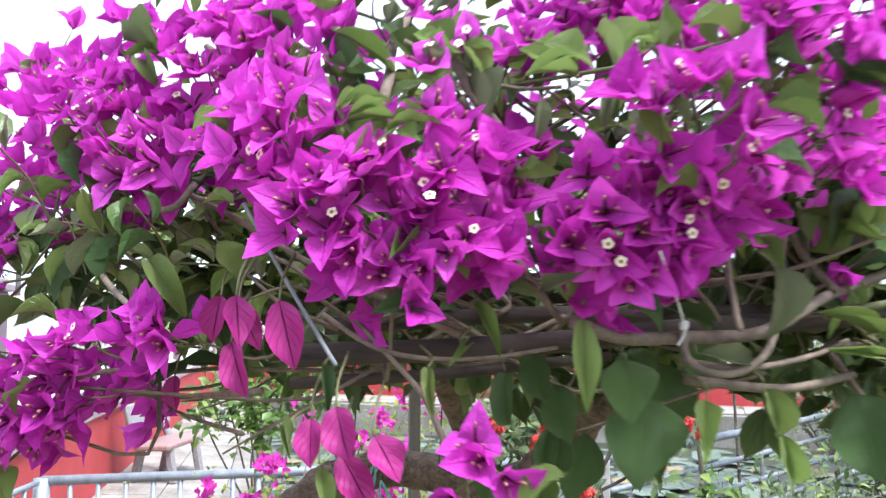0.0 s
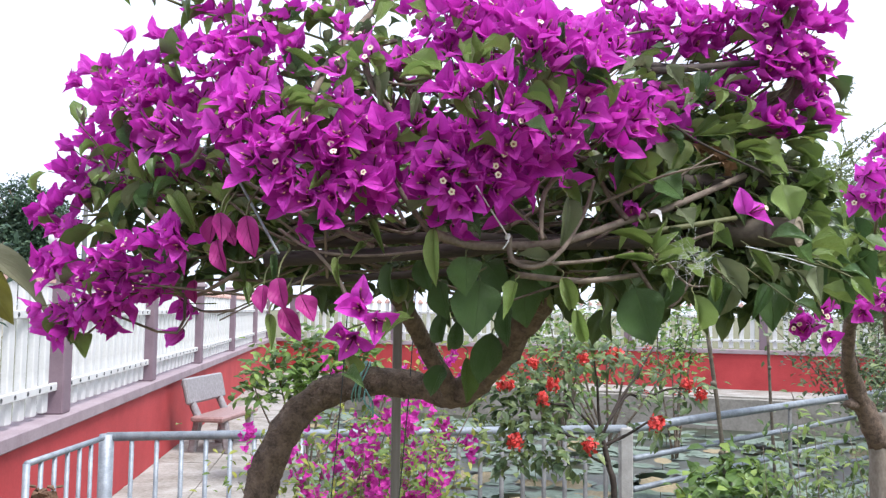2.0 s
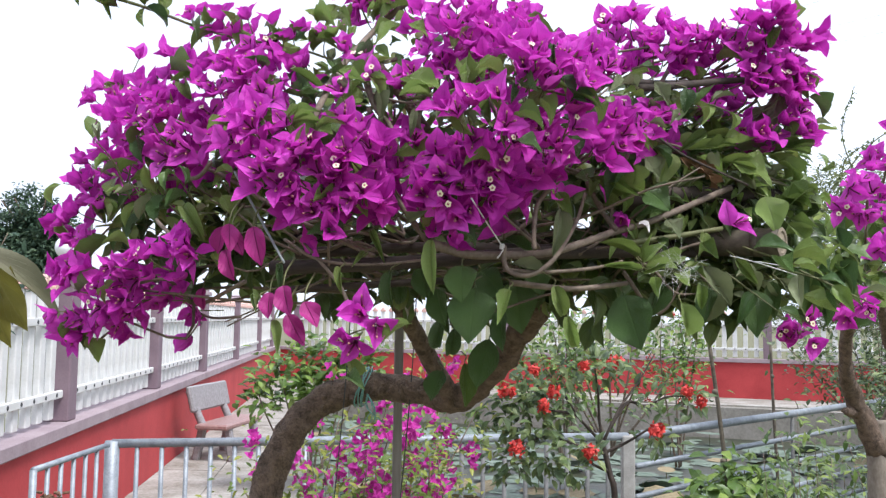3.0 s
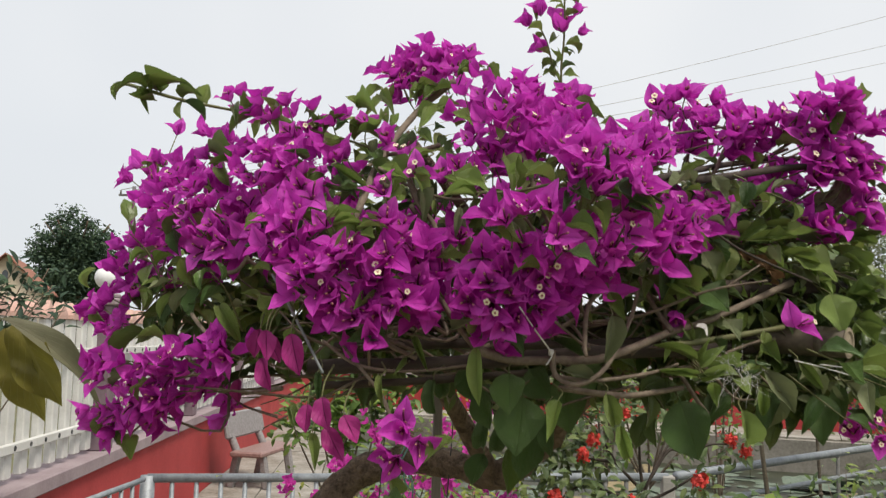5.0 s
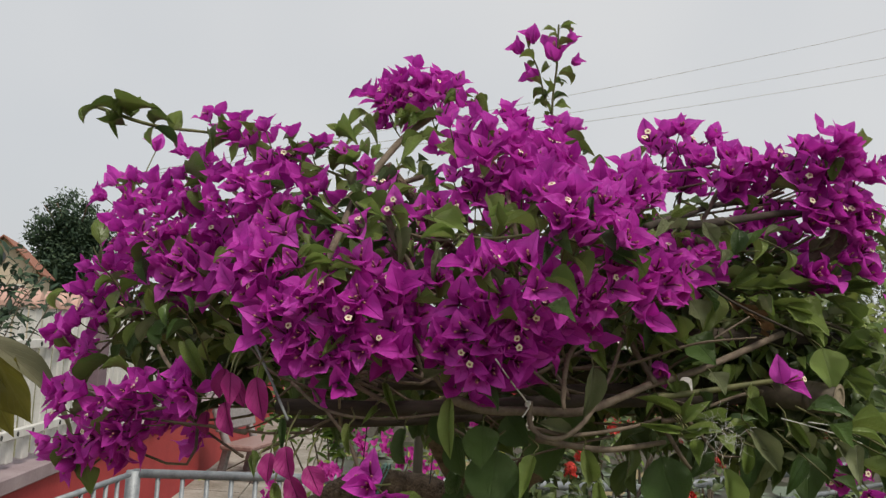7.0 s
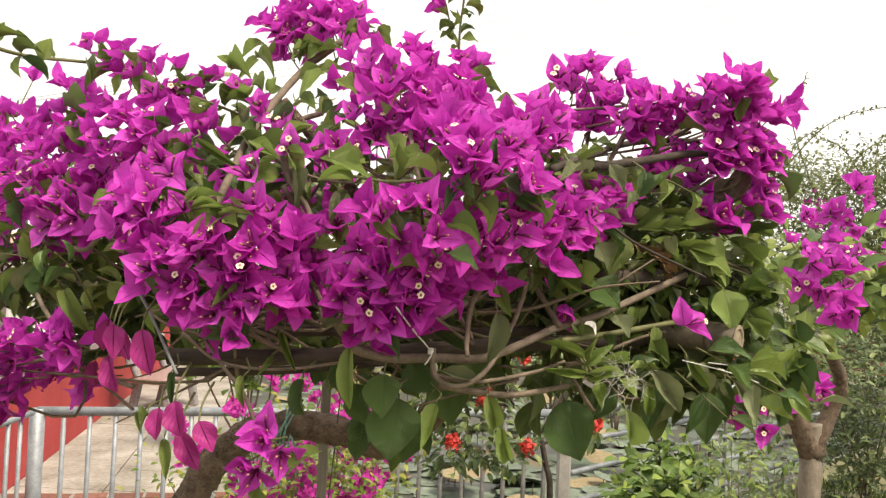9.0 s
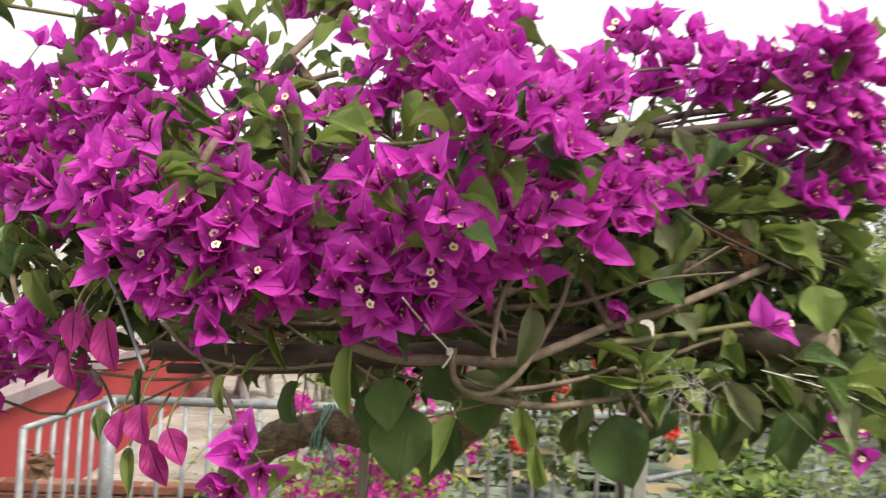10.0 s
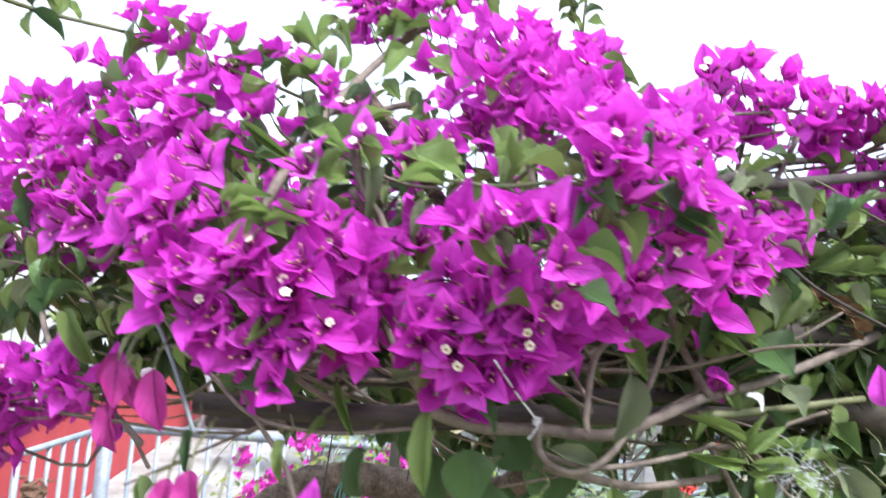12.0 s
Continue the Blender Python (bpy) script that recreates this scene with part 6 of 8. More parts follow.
for tone, radius, points in BRANCHES:
    limb(tone, radius, points)
for tone, radius, points in (*TWIGS, *SPRIG_STEMS, *HOLLOW_SHOOTS):
    limb(tone, radius, points, "twig")


def build_trunk():
    root = Vector(TRUNK[0])
    b = bmesh.new()
    line = [(root.x - 0.05, root.y, -0.02), (root.x - 0.04, root.y, 0.35), (root.x - 0.025, root.y, 0.8), *TRUNK]
    add_tube(b, line, 0.0355, 0.0185, sides=28, steps=14, rough=0.03, seed=2)
    rng = random.Random(8)
    for v in b.verts:
        v.co += noise.noise_vector(v.co * 30) * 0.006 + noise.noise_vector(v.co * 95) * 0.003
    for k in range(16):
        p = Vector(line[3 + k % 10]).lerp(Vector(line[4 + k % 10]), rng.random())
        d = Vector((rng.uniform(-1, 1), -1, rng.uniform(-0.6, 1))).normalized()
        bmesh.ops.create_icosphere(b, subdivisions=2, radius=rng.uniform(0.004, 0.008), matrix=Matrix.Translation(p + d * 0.026))
    part("trunk", b, M_BARK, TREE)
    b = bmesh.new()
    add_tube(b, LIMB_SIDE, 0.0175, 0.012, sides=16, steps=8, rough=0.05, seed=3)
    part("limb", b, M_BARK, TREE)
    for k, (dx, dy, dz) in enumerate(((-0.25, -0.25, 0.22), (0.28, -0.1, 0.2), (0.05, 0.3, 0.25), (-0.35, 0.1, 0.28), (0.3, 0.25, 0.3))):
        top = Vector(TRUNK[-1 - k % 2])
        b = bmesh.new()
        add_tube(b, [top - Vector((0, 0, 0.03)), top + Vector((dx * 0.4, dy * 0.4, dz * 0.2)), top + Vector((dx, dy, dz))], 0.012, 0.005, sides=8, steps=6, rough=0.07, seed=k)
        part("limb", b, M_BARK, TREE)


build_trunk()

# Alternate leaves along the green shoots.
for tone, radius, points in (*BRANCHES, *TWIGS):
    if tone == "g":
        line = spline(points, 8)
        for k, p in enumerate(line[2:]):
            if k % 3 == 0:
                side = Vector((RNG.uniform(-0.6, 0.6), RNG.uniform(-0.8, 0.1), (1 if k % 2 else -0.8) * RNG.uniform(0.4, 1.0))).normalized()
                size = RNG.uniform(0.022, 0.036)
                set_leaf(p, p + side * size, size * RNG.uniform(0.36, 0.52), RNG.choice(("green", "young", "green", "dark")), RNG, Vector((RNG.uniform(-0.5, 0.5), -0.7, 0.9)))

# Leaves that stand singly among the flowers, then the joined inner mass.
for k in range(90):
    p = RNG.choice(SPOTS) + Vector((RNG.gauss(0, 0.018), RNG.uniform(0.005, 0.03), min(0.004, RNG.gauss(-0.008, 0.016))))
    along = Vector((RNG.uniform(-1, 1), RNG.uniform(-0.9, 0.2), RNG.uniform(-0.9, 0.3))).normalized()
    size = RNG.uniform(0.024, 0.040)
    set_leaf(p, p + along * size, size * RNG.uniform(0.45, 0.65), RNG.choice(("green", "green", "dark", "young")), RNG, Vector((RNG.uniform(-0.6, 0.6), -0.6, 1)))


def leafy(q):
    """The leafy hollow beside the main shoot, where few flowers open."""
    if (0.0 < q.x < 0.17 and 2.09 < q.z < 2.26 and q.y > 0.36) or (0.0 < q.x < 0.25 and 2.07 < q.z < 2.14):
        return True
    return in_hollow(q)


def in_hollow(q):
    """Whether q lies in one of the funnel-shaped hollows between the clusters."""
    for front, rear, radius in HOLLOWS:
        front, way = Vector(front), Vector(rear) - Vector(front)
        k = (q - front).dot(way) / way.length_squared
        if -0.1 < k < 1 and (q - front - way * k).length < radius * (1 + 0.5 * k):
            return True
    return False


shoots = bmesh.new()


def shoot(points, size, keys, gap=0.016, radius=0.0013):
    """A thin arching shoot with alternate, half-folded leaves."""
    line = add_tube(shoots, points, radius, radius * 0.5, sides=5, steps=7, rough=0.05, seed=len(shoots.verts))
    run, side = gap * 0.6, 1
    for a, c in zip(line, line[1:]):
        run += (c - a).length
        if run < gap:
            continue
        run, side = RNG.uniform(-0.3, 0.2) * gap, -side
        ahead = (c - a).normalized()
        across = ahead.cross(Vector((0.2, -1, 0.3))).normalized() * side
        way = (across * RNG.uniform(0.5, 1.0) + ahead * RNG.uniform(0.3, 0.9) + Vector((RNG.uniform(-0.3, 0.3), RNG.uniform(-0.5, 0.1), RNG.uniform(-0.35, 0.25)))).normalized()
        big = size * RNG.uniform(0.7, 1.2)
        loose_leaf(c + way * 0.003, way, big, RNG.uniform(0.42, 0.58), RNG.choice(keys), Vector((RNG.uniform(-0.7, 0.7), RNG.uniform(-0.7, 0.0), 0.9)))


STEM = spline(BRANCHES[0][2], 8)
for k in range(24):
    p = RNG.choice(STEM[7:26])
    way = Vector((RNG.choice((-1, 1)) * RNG.uniform(0.3, 1.0), RNG.uniform(-0.15, 0.6), RNG.uniform(-0.3, 0.35))).normalized() * RNG.uniform(0.06, 0.12)
    shoot([p, p + way * 0.5 + Vector((0, 0, 0.012)), p + way + Vector((0, 0, -0.006))], 0.026, ("green", "young", "green", "pale"), 0.015)
for tone, radius, points in SPRIG_STEMS:
    shoot(points, 0.021, ("green", "dark", "young"), 0.012)
for k in range(16):
    p = Vector((RNG.uniform(0.36, 0.53), RNG.uniform(0.53, 0.62), RNG.uniform(1.99, 2.105)))
    way = Vector((RNG.uniform(0.2, 1.0), RNG.uniform(-0.5, 0.2), RNG.uniform(-0.35, 0.30))).normalized() * RNG.uniform(0.07, 0.15)
    shoot([p, p + way * 0.5 + Vector((0, 0, 0.014)), p + way + Vector((0, 0, -0.012))], 0.040, ("green", "green", "pale", "young", "dark"), 0.021)
for k in range(10):
    p = Vector((RNG.uniform(0.44, 0.60), RNG.uniform(0.47, 0.56), RNG.uniform(1.90, 1.945)))
    way = Vector((RNG.uniform(-0.2, 0.9), RNG.uniform(-0.5, 0.1), RNG.uniform(-0.5, 0.0))).normalized() * RNG.uniform(0.05, 0.09)
    shoot([p, p + way * 0.5, p + way], 0.046, ("green", "pale", "dark"), 0.022)
for k in range(16):
    p = Vector((RNG.uniform(-0.26, -0.02), RNG.uniform(0.46, 0.60), RNG.uniform(1.93, 2.04)))
    way = Vector((RNG.uniform(-1.0, 0.5), RNG.uniform(-0.5, 0.2), RNG.uniform(-0.5, 0.4))).normalized() * RNG.uniform(0.06, 0.11)
    shoot([p, p + way * 0.5 + Vector((0, 0, 0.01)), p + way], 0.034, ("green", "dark", "pale", "young"), 0.018)


def inner_mass():
    rng = random.Random(17)
    leaves, blooms, twigs = bmesh.new(), bmesh.new(), bmesh.new()
    zones = [((0.46, 0.72, 2.12), (0.15, 0.10, 0.04), 150, 0.038), ((-0.12, 0.62, 2.03), (0.15, 0.10, 0.09), 220, 0.036), ((-0.08, 0.66, 2.11), (0.16, 0.10, 0.05), 110, 0.034), ((0.50, 0.66, 1.98), (0.17, 0.12, 0.060), 170, 0.046), ((0.33, 0.74, 1.95), (0.26, 0.14, 0.040), 130, 0.042), ((-0.05, 0.64, 1.98), (0.17, 0.13, 0.055), 190, 0.040),
             ((0.13, 0.62, 2.10), (0.26, 0.12, 0.075), 240, 0.036), ((0.47, 0.66, 2.10), (0.20, 0.10, 0.06), 260, 0.038), ((-0.13, 0.62, 2.08), (0.17, 0.10, 0.06), 130, 0.034),
             ((0.12, 0.60, 2.19), (0.14, 0.06, 0.05), 60, 0.032), ((0.60, 0.60, 1.93), (0.10, 0.08, 0.05), 40, 0.050),
             ((0.20, 0.98, 2.10), (0.62, 0.24, 0.055), 900, 0.046), ((0.20, 1.02, 1.98), (0.62, 0.24, 0.06), 420, 0.046)]
    for c, r, count, size in zones:
        for _ in range(count):
            p = Vector(c) + Vector([max(-0.85, min(0.85, rng.gauss(0, 0.55))) * k for k in r])
            along = Vector((rng.gauss(0, 1), rng.gauss(-0.3, 0.7), rng.gauss(-0.35, 0.6))).normalized()
            s = size * rng.uniform(0.6, 1.2)
            add_blade(leaves, s, s * rng.uniform(0.5, 0.7), rng.uniform(0.1, 0.8), rng.uniform(-0.2, 0.9), 0.12, growing(p, along, Vector((rng.uniform(-0.6, 0.6), -0.5, 1))), 2, 4, 0.38)
    # Leaves under the crown, their colour darkened to deepen the shade there.
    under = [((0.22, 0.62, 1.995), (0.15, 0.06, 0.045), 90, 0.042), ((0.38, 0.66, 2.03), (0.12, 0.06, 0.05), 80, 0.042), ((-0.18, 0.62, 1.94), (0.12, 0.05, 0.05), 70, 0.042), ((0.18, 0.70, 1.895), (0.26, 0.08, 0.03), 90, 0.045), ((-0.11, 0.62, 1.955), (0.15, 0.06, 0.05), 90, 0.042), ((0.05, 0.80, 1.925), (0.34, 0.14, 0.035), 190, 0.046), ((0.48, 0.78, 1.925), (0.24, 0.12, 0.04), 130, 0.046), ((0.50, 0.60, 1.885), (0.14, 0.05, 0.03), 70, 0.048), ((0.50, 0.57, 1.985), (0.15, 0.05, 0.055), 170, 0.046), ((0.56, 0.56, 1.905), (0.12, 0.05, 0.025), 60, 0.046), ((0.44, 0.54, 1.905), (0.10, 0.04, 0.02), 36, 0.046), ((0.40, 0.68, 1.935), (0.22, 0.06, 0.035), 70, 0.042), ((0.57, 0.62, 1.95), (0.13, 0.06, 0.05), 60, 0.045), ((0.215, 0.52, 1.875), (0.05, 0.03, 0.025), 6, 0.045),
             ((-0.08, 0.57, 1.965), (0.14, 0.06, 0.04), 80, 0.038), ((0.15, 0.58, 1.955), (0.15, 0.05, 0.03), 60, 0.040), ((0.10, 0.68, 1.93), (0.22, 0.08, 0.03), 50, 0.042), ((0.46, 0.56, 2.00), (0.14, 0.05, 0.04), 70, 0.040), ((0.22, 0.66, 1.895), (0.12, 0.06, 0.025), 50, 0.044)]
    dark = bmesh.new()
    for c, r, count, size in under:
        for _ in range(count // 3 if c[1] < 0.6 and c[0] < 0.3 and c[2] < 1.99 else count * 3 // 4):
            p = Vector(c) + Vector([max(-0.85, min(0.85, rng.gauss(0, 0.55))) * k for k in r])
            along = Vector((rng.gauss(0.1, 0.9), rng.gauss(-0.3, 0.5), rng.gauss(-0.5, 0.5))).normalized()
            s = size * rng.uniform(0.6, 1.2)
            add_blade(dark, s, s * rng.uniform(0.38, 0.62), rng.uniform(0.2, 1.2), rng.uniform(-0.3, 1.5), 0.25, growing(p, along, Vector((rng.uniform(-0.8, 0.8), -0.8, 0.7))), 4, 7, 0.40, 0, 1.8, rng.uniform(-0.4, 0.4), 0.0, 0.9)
    for p in SPOTS:
        if not leafy(p) and p.z > 1.87 and rng.random() < (0.85 if p.x > 0.36 else 0.9):
            q = p + Vector((rng.gauss(0.006, 0.008) if p.x > 0.36 else rng.gauss(0, 0.015), rng.uniform(0.004, 0.022), min(-0.004 if p.x > 0.36 else 0.003, rng.gauss(0, 0.014))))
            if 0.30 < q.x < 0.385 and q.z > 2.20:
                q.z = 2.19
            near = [o for o in SPOTS if (o - q).length < 0.06]
            fan = q - sum(near, Vector()) / max(1, len(near))
            add_bloom(blooms, rng, 0.0270, 0.0188, rng.uniform(0.45, 0.85), facing(q, outward(q, rng, 0.3, 0.35) + fan * 16.0 + Vector((-0.3, -0.4, 0.4) if p.x > 0.36 else (0, 0, 0)), rng.uniform(0, 6)))
        for _ in range(0 if p.z < 1.89 and p.x > 0 else int(rng.random() < 0.35) if p.x > 0.36 else 2 if rng.random() < 0.3 else 1):
            q = p + Vector((rng.gauss(0, 0.016), rng.uniform(0.022, 0.085), rng.gauss(-0.004, 0.016)))
            if 0.30 < q.x < 0.385 and q.z > 2.20:
                q.z = 2.19
            if leafy(q):
                q.y = 0.52 + rng.uniform(0, 0.1)
                if rng.random() < 0.6:
                    continue
            add_bloom(blooms, rng, 0.0275, 0.0194, rng.uniform(0.6, 1.0), facing(q, outward(q, rng, 0.1, 0.8), rng.uniform(0, 6)))
    for _ in range(105):
        q = Vector((rng.uniform(-0.30, 0.40), rng.uniform(0.62, 1.15), rng.uniform(2.06, 2.17)))
        add_bloom(blooms, rng, 0.0275, 0.0194, rng.uniform(0.6, 1.0), facing(q, Vector((rng.gauss(0, 0.5), -0.4, 1)), rng.uniform(0, 6)))
    for _ in range(30):
        q = Vector((rng.uniform(-0.08, 0.26), rng.uniform(0.62, 0.76), rng.uniform(2.06, 2.18)))
        add_bloom(blooms, rng, 0.0275, 0.0194, rng.uniform(0.6, 1.0), facing(q, Vector((rng.gauss(0, 0.5), -0.8, 0.6)), rng.uniform(0, 6)))
    for lo, hi, count in (((0.15, 0.49, 2.13), (0.33, 0.62, 2.235), 60), ((0.30, 0.48, 2.08), (0.47, 0.66, 2.17), 26), ((-0.28, 0.56, 2.04), (-0.06, 0.68, 2.14), 50)):
        for _ in range(count):
            q = Vector([rng.uniform(a, b) for a, b in zip(lo, hi)])
            q.z = min(q.z, 2.235 - max(0.0, q.x - 0.24) * 0.7)
            if in_hollow(q):
                continue
            add_bloom(blooms, rng, 0.0275, 0.0194, rng.uniform(0.5, 0.9), facing(q, outward(q, rng, 0.3, 0.5), rng.uniform(0, 6)))
    for front, rear, radius in HOLLOWS:
        for _ in range(9):
            q = Vector(front).lerp(Vector(rear), rng.uniform(0.5, 1.0)) + Vector([rng.uniform(-1.3, 1.3) * radius for _ in range(3)])
            along = Vector((rng.gauss(0, 0.9), rng.gauss(-0.3, 0.5), rng.gauss(-0.2, 0.5))).normalized()
            add_blade(rng.choice((dark, leaves)), rng.uniform(0.026, 0.042), rng.uniform(0.014, 0.022), rng.uniform(0.2, 1.0), rng.uniform(-0.2, 1.2), 0.25, growing(q, along, Vector((rng.uniform(-0.8, 0.8), -0.8, 0.7))), 4, 7, 0.40, 0, 1.8, rng.uniform(-0.4, 0.4), 0.0, 0.9)
    for _ in range(45):
        p = rng.choice(SPOTS) + Vector((0, rng.uniform(0.03, 0.1), -0.01))
        q = p.lerp(CROWN + Vector((rng.uniform(-0.3, 0.3), 0, 0.02)), rng.uniform(0.3, 0.6))
        add_tube(twigs, [p, p.lerp(q, 0.5) + Vector((rng.gauss(0, 0.04), 0, rng.gauss(0, 0.035))), q], 0.0014, 0.0024, sides=5, steps=3)
    for _ in range(75):
        p = Vector((rng.uniform(0.0, 0.45), rng.uniform(0.46, 0.72), rng.uniform(1.895, 1.985)))
        way = Vector((rng.choice((-1, 1)), rng.gauss(0, 0.3), rng.gauss(0, 0.35))).normalized() * rng.uniform(0.08, 0.22)
        kink = Vector((0, rng.gauss(0, 0.012), rng.gauss(0, 0.014)))
        add_tube(twigs, [p, p + way * 0.35 + kink, p + way * 0.7 - kink * 0.6, p + way], rng.uniform(0.0014, 0.0030), 0.0008, sides=5, steps=4)
    tagged(part("shaded_foliage", dark, M_LEAF_SHADED_MASS, TREE), kind="stuff")
    tagged(part("foliage", leaves, M_LEAF_MASS, TREE), kind="stuff")
    tagged(part("inner_bloom", blooms, M_BRACT_INNER, TREE), kind="stuff")
    tagged(part("twig_mass", twigs, M_TWIG, TREE), kind="stuff")


inner_mass()
for key, material in (("green", M_LEAF), ("young", M_LEAF_YOUNG), ("pale", M_LEAF_PALE), ("dark", M_LEAF_DARK)):
    tagged(part("curled_foliage", loose[key], material, TREE), kind="stuff")
tagged(part("shoot", shoots, M_TWIG_GREEN, TREE), kind="stuff")
tagged(part("stalk_mass", stalks, M_TWIG_GREEN, TREE), kind="stuff")
b = bmesh.new()
dry = [Vector(p) for p in DRY]
for k in range(4):
    add_blade(b, 0.024, 0.014, 1.5, 1.6, 0.9, growing(dry[0].lerp(dry[1], k / 3), (dry[1] - dry[0]) + Vector((0, 0, RNG.uniform(-0.02, 0.01))), (RNG.uniform(-1, 1), -1, 0.5)), 4, 6)
part("dry_leaves", b, M_DRY, TREE, "shrivelled brown dry leaves")


# ---- the frame that carries the crown ----
def trellis():
    ob = thing("crown_support", "dark weathered poles and cut bamboo tied under the crown", "support frame")
    end = Vector(BAMBOO[0])
    b = bmesh.new()
    way = Vector((-0.78, 0.62, 0.03)).normalized()
    far = end + way * 0.55
    add_tube(b, [end, end.lerp(far, 0.1), end.lerp(far, 0.5), far], 0.0168, 0.0165, sides=18, steps=3, rough=0.02)
    pole = part("bamboo_pole", b, M_BAMBOO, ob, "cut grey-brown bamboo pole")
    for t in (0.05, 0.42, 0.8):
        b = bmesh.new()
        p = end.lerp(far, t)
        add_tube(b, [p - way * 0.004, p, p + way * 0.004], 0.0176, 0.0176, sides=18, steps=1)
        part("node_ring", b, M_BAMBOO, pole)
    b = bmesh.new()
    m = facing(end - way * 0.0012, -way)
    for r0, r1, z0, z1 in ((0.0172, 0.0130, 0.0, 0.0004), (0.0130, 0.0112, 0.0004, -0.0012), (0.0112, 0.004, -0.0012, -0.0005), (0.004, 0.0, -0.0005, -0.0002)):
        n = 20
        a = [b.verts.new(m @ Vector((r0 * math.cos(i * 6.2832 / n), r0 * math.sin(i * 6.2832 / n), z0))) for i in range(n)]
        c = [b.verts.new(m @ Vector((max(r1, 1e-4) * math.cos(i * 6.2832 / n), max(r1, 1e-4) * math.sin(i * 6.2832 / n), z1))) for i in range(n)]
        for i in range(n):
            b.faces.new((a[i], a[(i + 1) % n], c[(i + 1) % n], c[i]))
    part("cut_end", b, M_BAMBOO_CUT, pole, "rough sawn bamboo end")
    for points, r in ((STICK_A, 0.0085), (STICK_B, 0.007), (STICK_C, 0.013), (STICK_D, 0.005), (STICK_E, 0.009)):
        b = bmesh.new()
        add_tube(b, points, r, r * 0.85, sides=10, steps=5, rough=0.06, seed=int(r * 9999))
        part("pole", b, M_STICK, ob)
    top = Vector(POST_TOP)
    b = bmesh.new()
    add_box(b, (0.017, 0.016, top.z + 0.02), pose(top.x, top.y, top.z / 2 - 0.01, 0, 0, 12), bevel=0.002)
    part("prop", b, M_POST, ob, "upright grey timber prop", smooth=False)


trellis()


def cord(name, label, category, points, radius, material, knots=()):
    ob = thing(name, label, category)
    b = bmesh.new()
    add_tube(b, points, radius, sides=6, steps=6, rough=0.12, seed=4)
    part("strand", b, material, ob)
    for p in knots:
        b = bmesh.new()
        for k in range(3):
            a = k * 1.1
            add_tube(b, [Vector(p) + Vector((0.0022 * math.cos(a + t), 0.0022 * math.sin(a + t) * 0.6, 0.0026 * math.sin(a * 2 + t))) for t in (0, 1.6, 3.2, 4.8, 6.3)], radius * 1.1, sides=6, steps=3)
        part("knot", b, material, ob)


cord("white_cord", "white cord end knotted round a twig below the blossom", "cord", CORD_A, 0.0008, M_CORD, (CORD_A[2],))
cord("white_cord", "white cord end sticking out below the bamboo pole", "cord", CORD_B, 0.0006, M_CORD)
cord("white_cord", "white cord tied between bamboo pole and twigs", "cord", CORD_C, 0.0006, M_CORD, (CORD_C[2],))
cord("plastic_strip", "grey plastic strip stuck slantwise through the crown", "plastic strip", STRAW, 0.0015, M_STRAW)
K1 = Vector(TRUNK[5]) + Vector((-0.02, 0, 0))


def trunk_ties():
    ob = thing("trunk_tie", "green nylon cord bound round the bent trunk", "cord")
    b = bmesh.new()
    for s in range(4):
        lean, wob = RNG.uniform(-0.016, 0.016), RNG.uniform(0, 6)
        ring = [K1 + Vector((0.003 * s - 0.005 + lean * math.cos(a) + 0.002 * math.sin(3 * a + wob), 0.0365 * math.sin(a), 0.0365 * math.cos(a))) for a in np.linspace(0, 6.283, 22)]
        add_tube(b, ring, 0.0014, sides=6, steps=1)
    part("binding", b, M_CORD_GREEN, ob)
    for k in range(6):
        b = bmesh.new()
        p = K1 + Vector((0.01, -0.034, -0.01))
        add_tube(b, [p, p + Vector((RNG.uniform(-0.01, 0.02), -0.004, -0.025)), p + Vector((RNG.uniform(-0.02, 0.03), -0.004, -0.05))], 0.0012, 0.0008, sides=5, steps=3)
        part("frayed_end", b, M_CORD_GREEN, ob)
    for dx, z1 in ((-0.02, 0.25), (0.10, 0.26)):
        top = K1 + Vector((dx, -0.03, z1))
        cord("hanging_wire", "thin dark twisted wire hanging from the crown", "wire", [top, K1 + Vector((dx - 0.01, -0.042, 0)), K1 + Vector((dx - 0.04, -0.03, -0.4)), K1 + Vector((dx - 0.05, -0.02, -0.9))], 0.0011, M_WIRE_DARK)


trunk_ties()


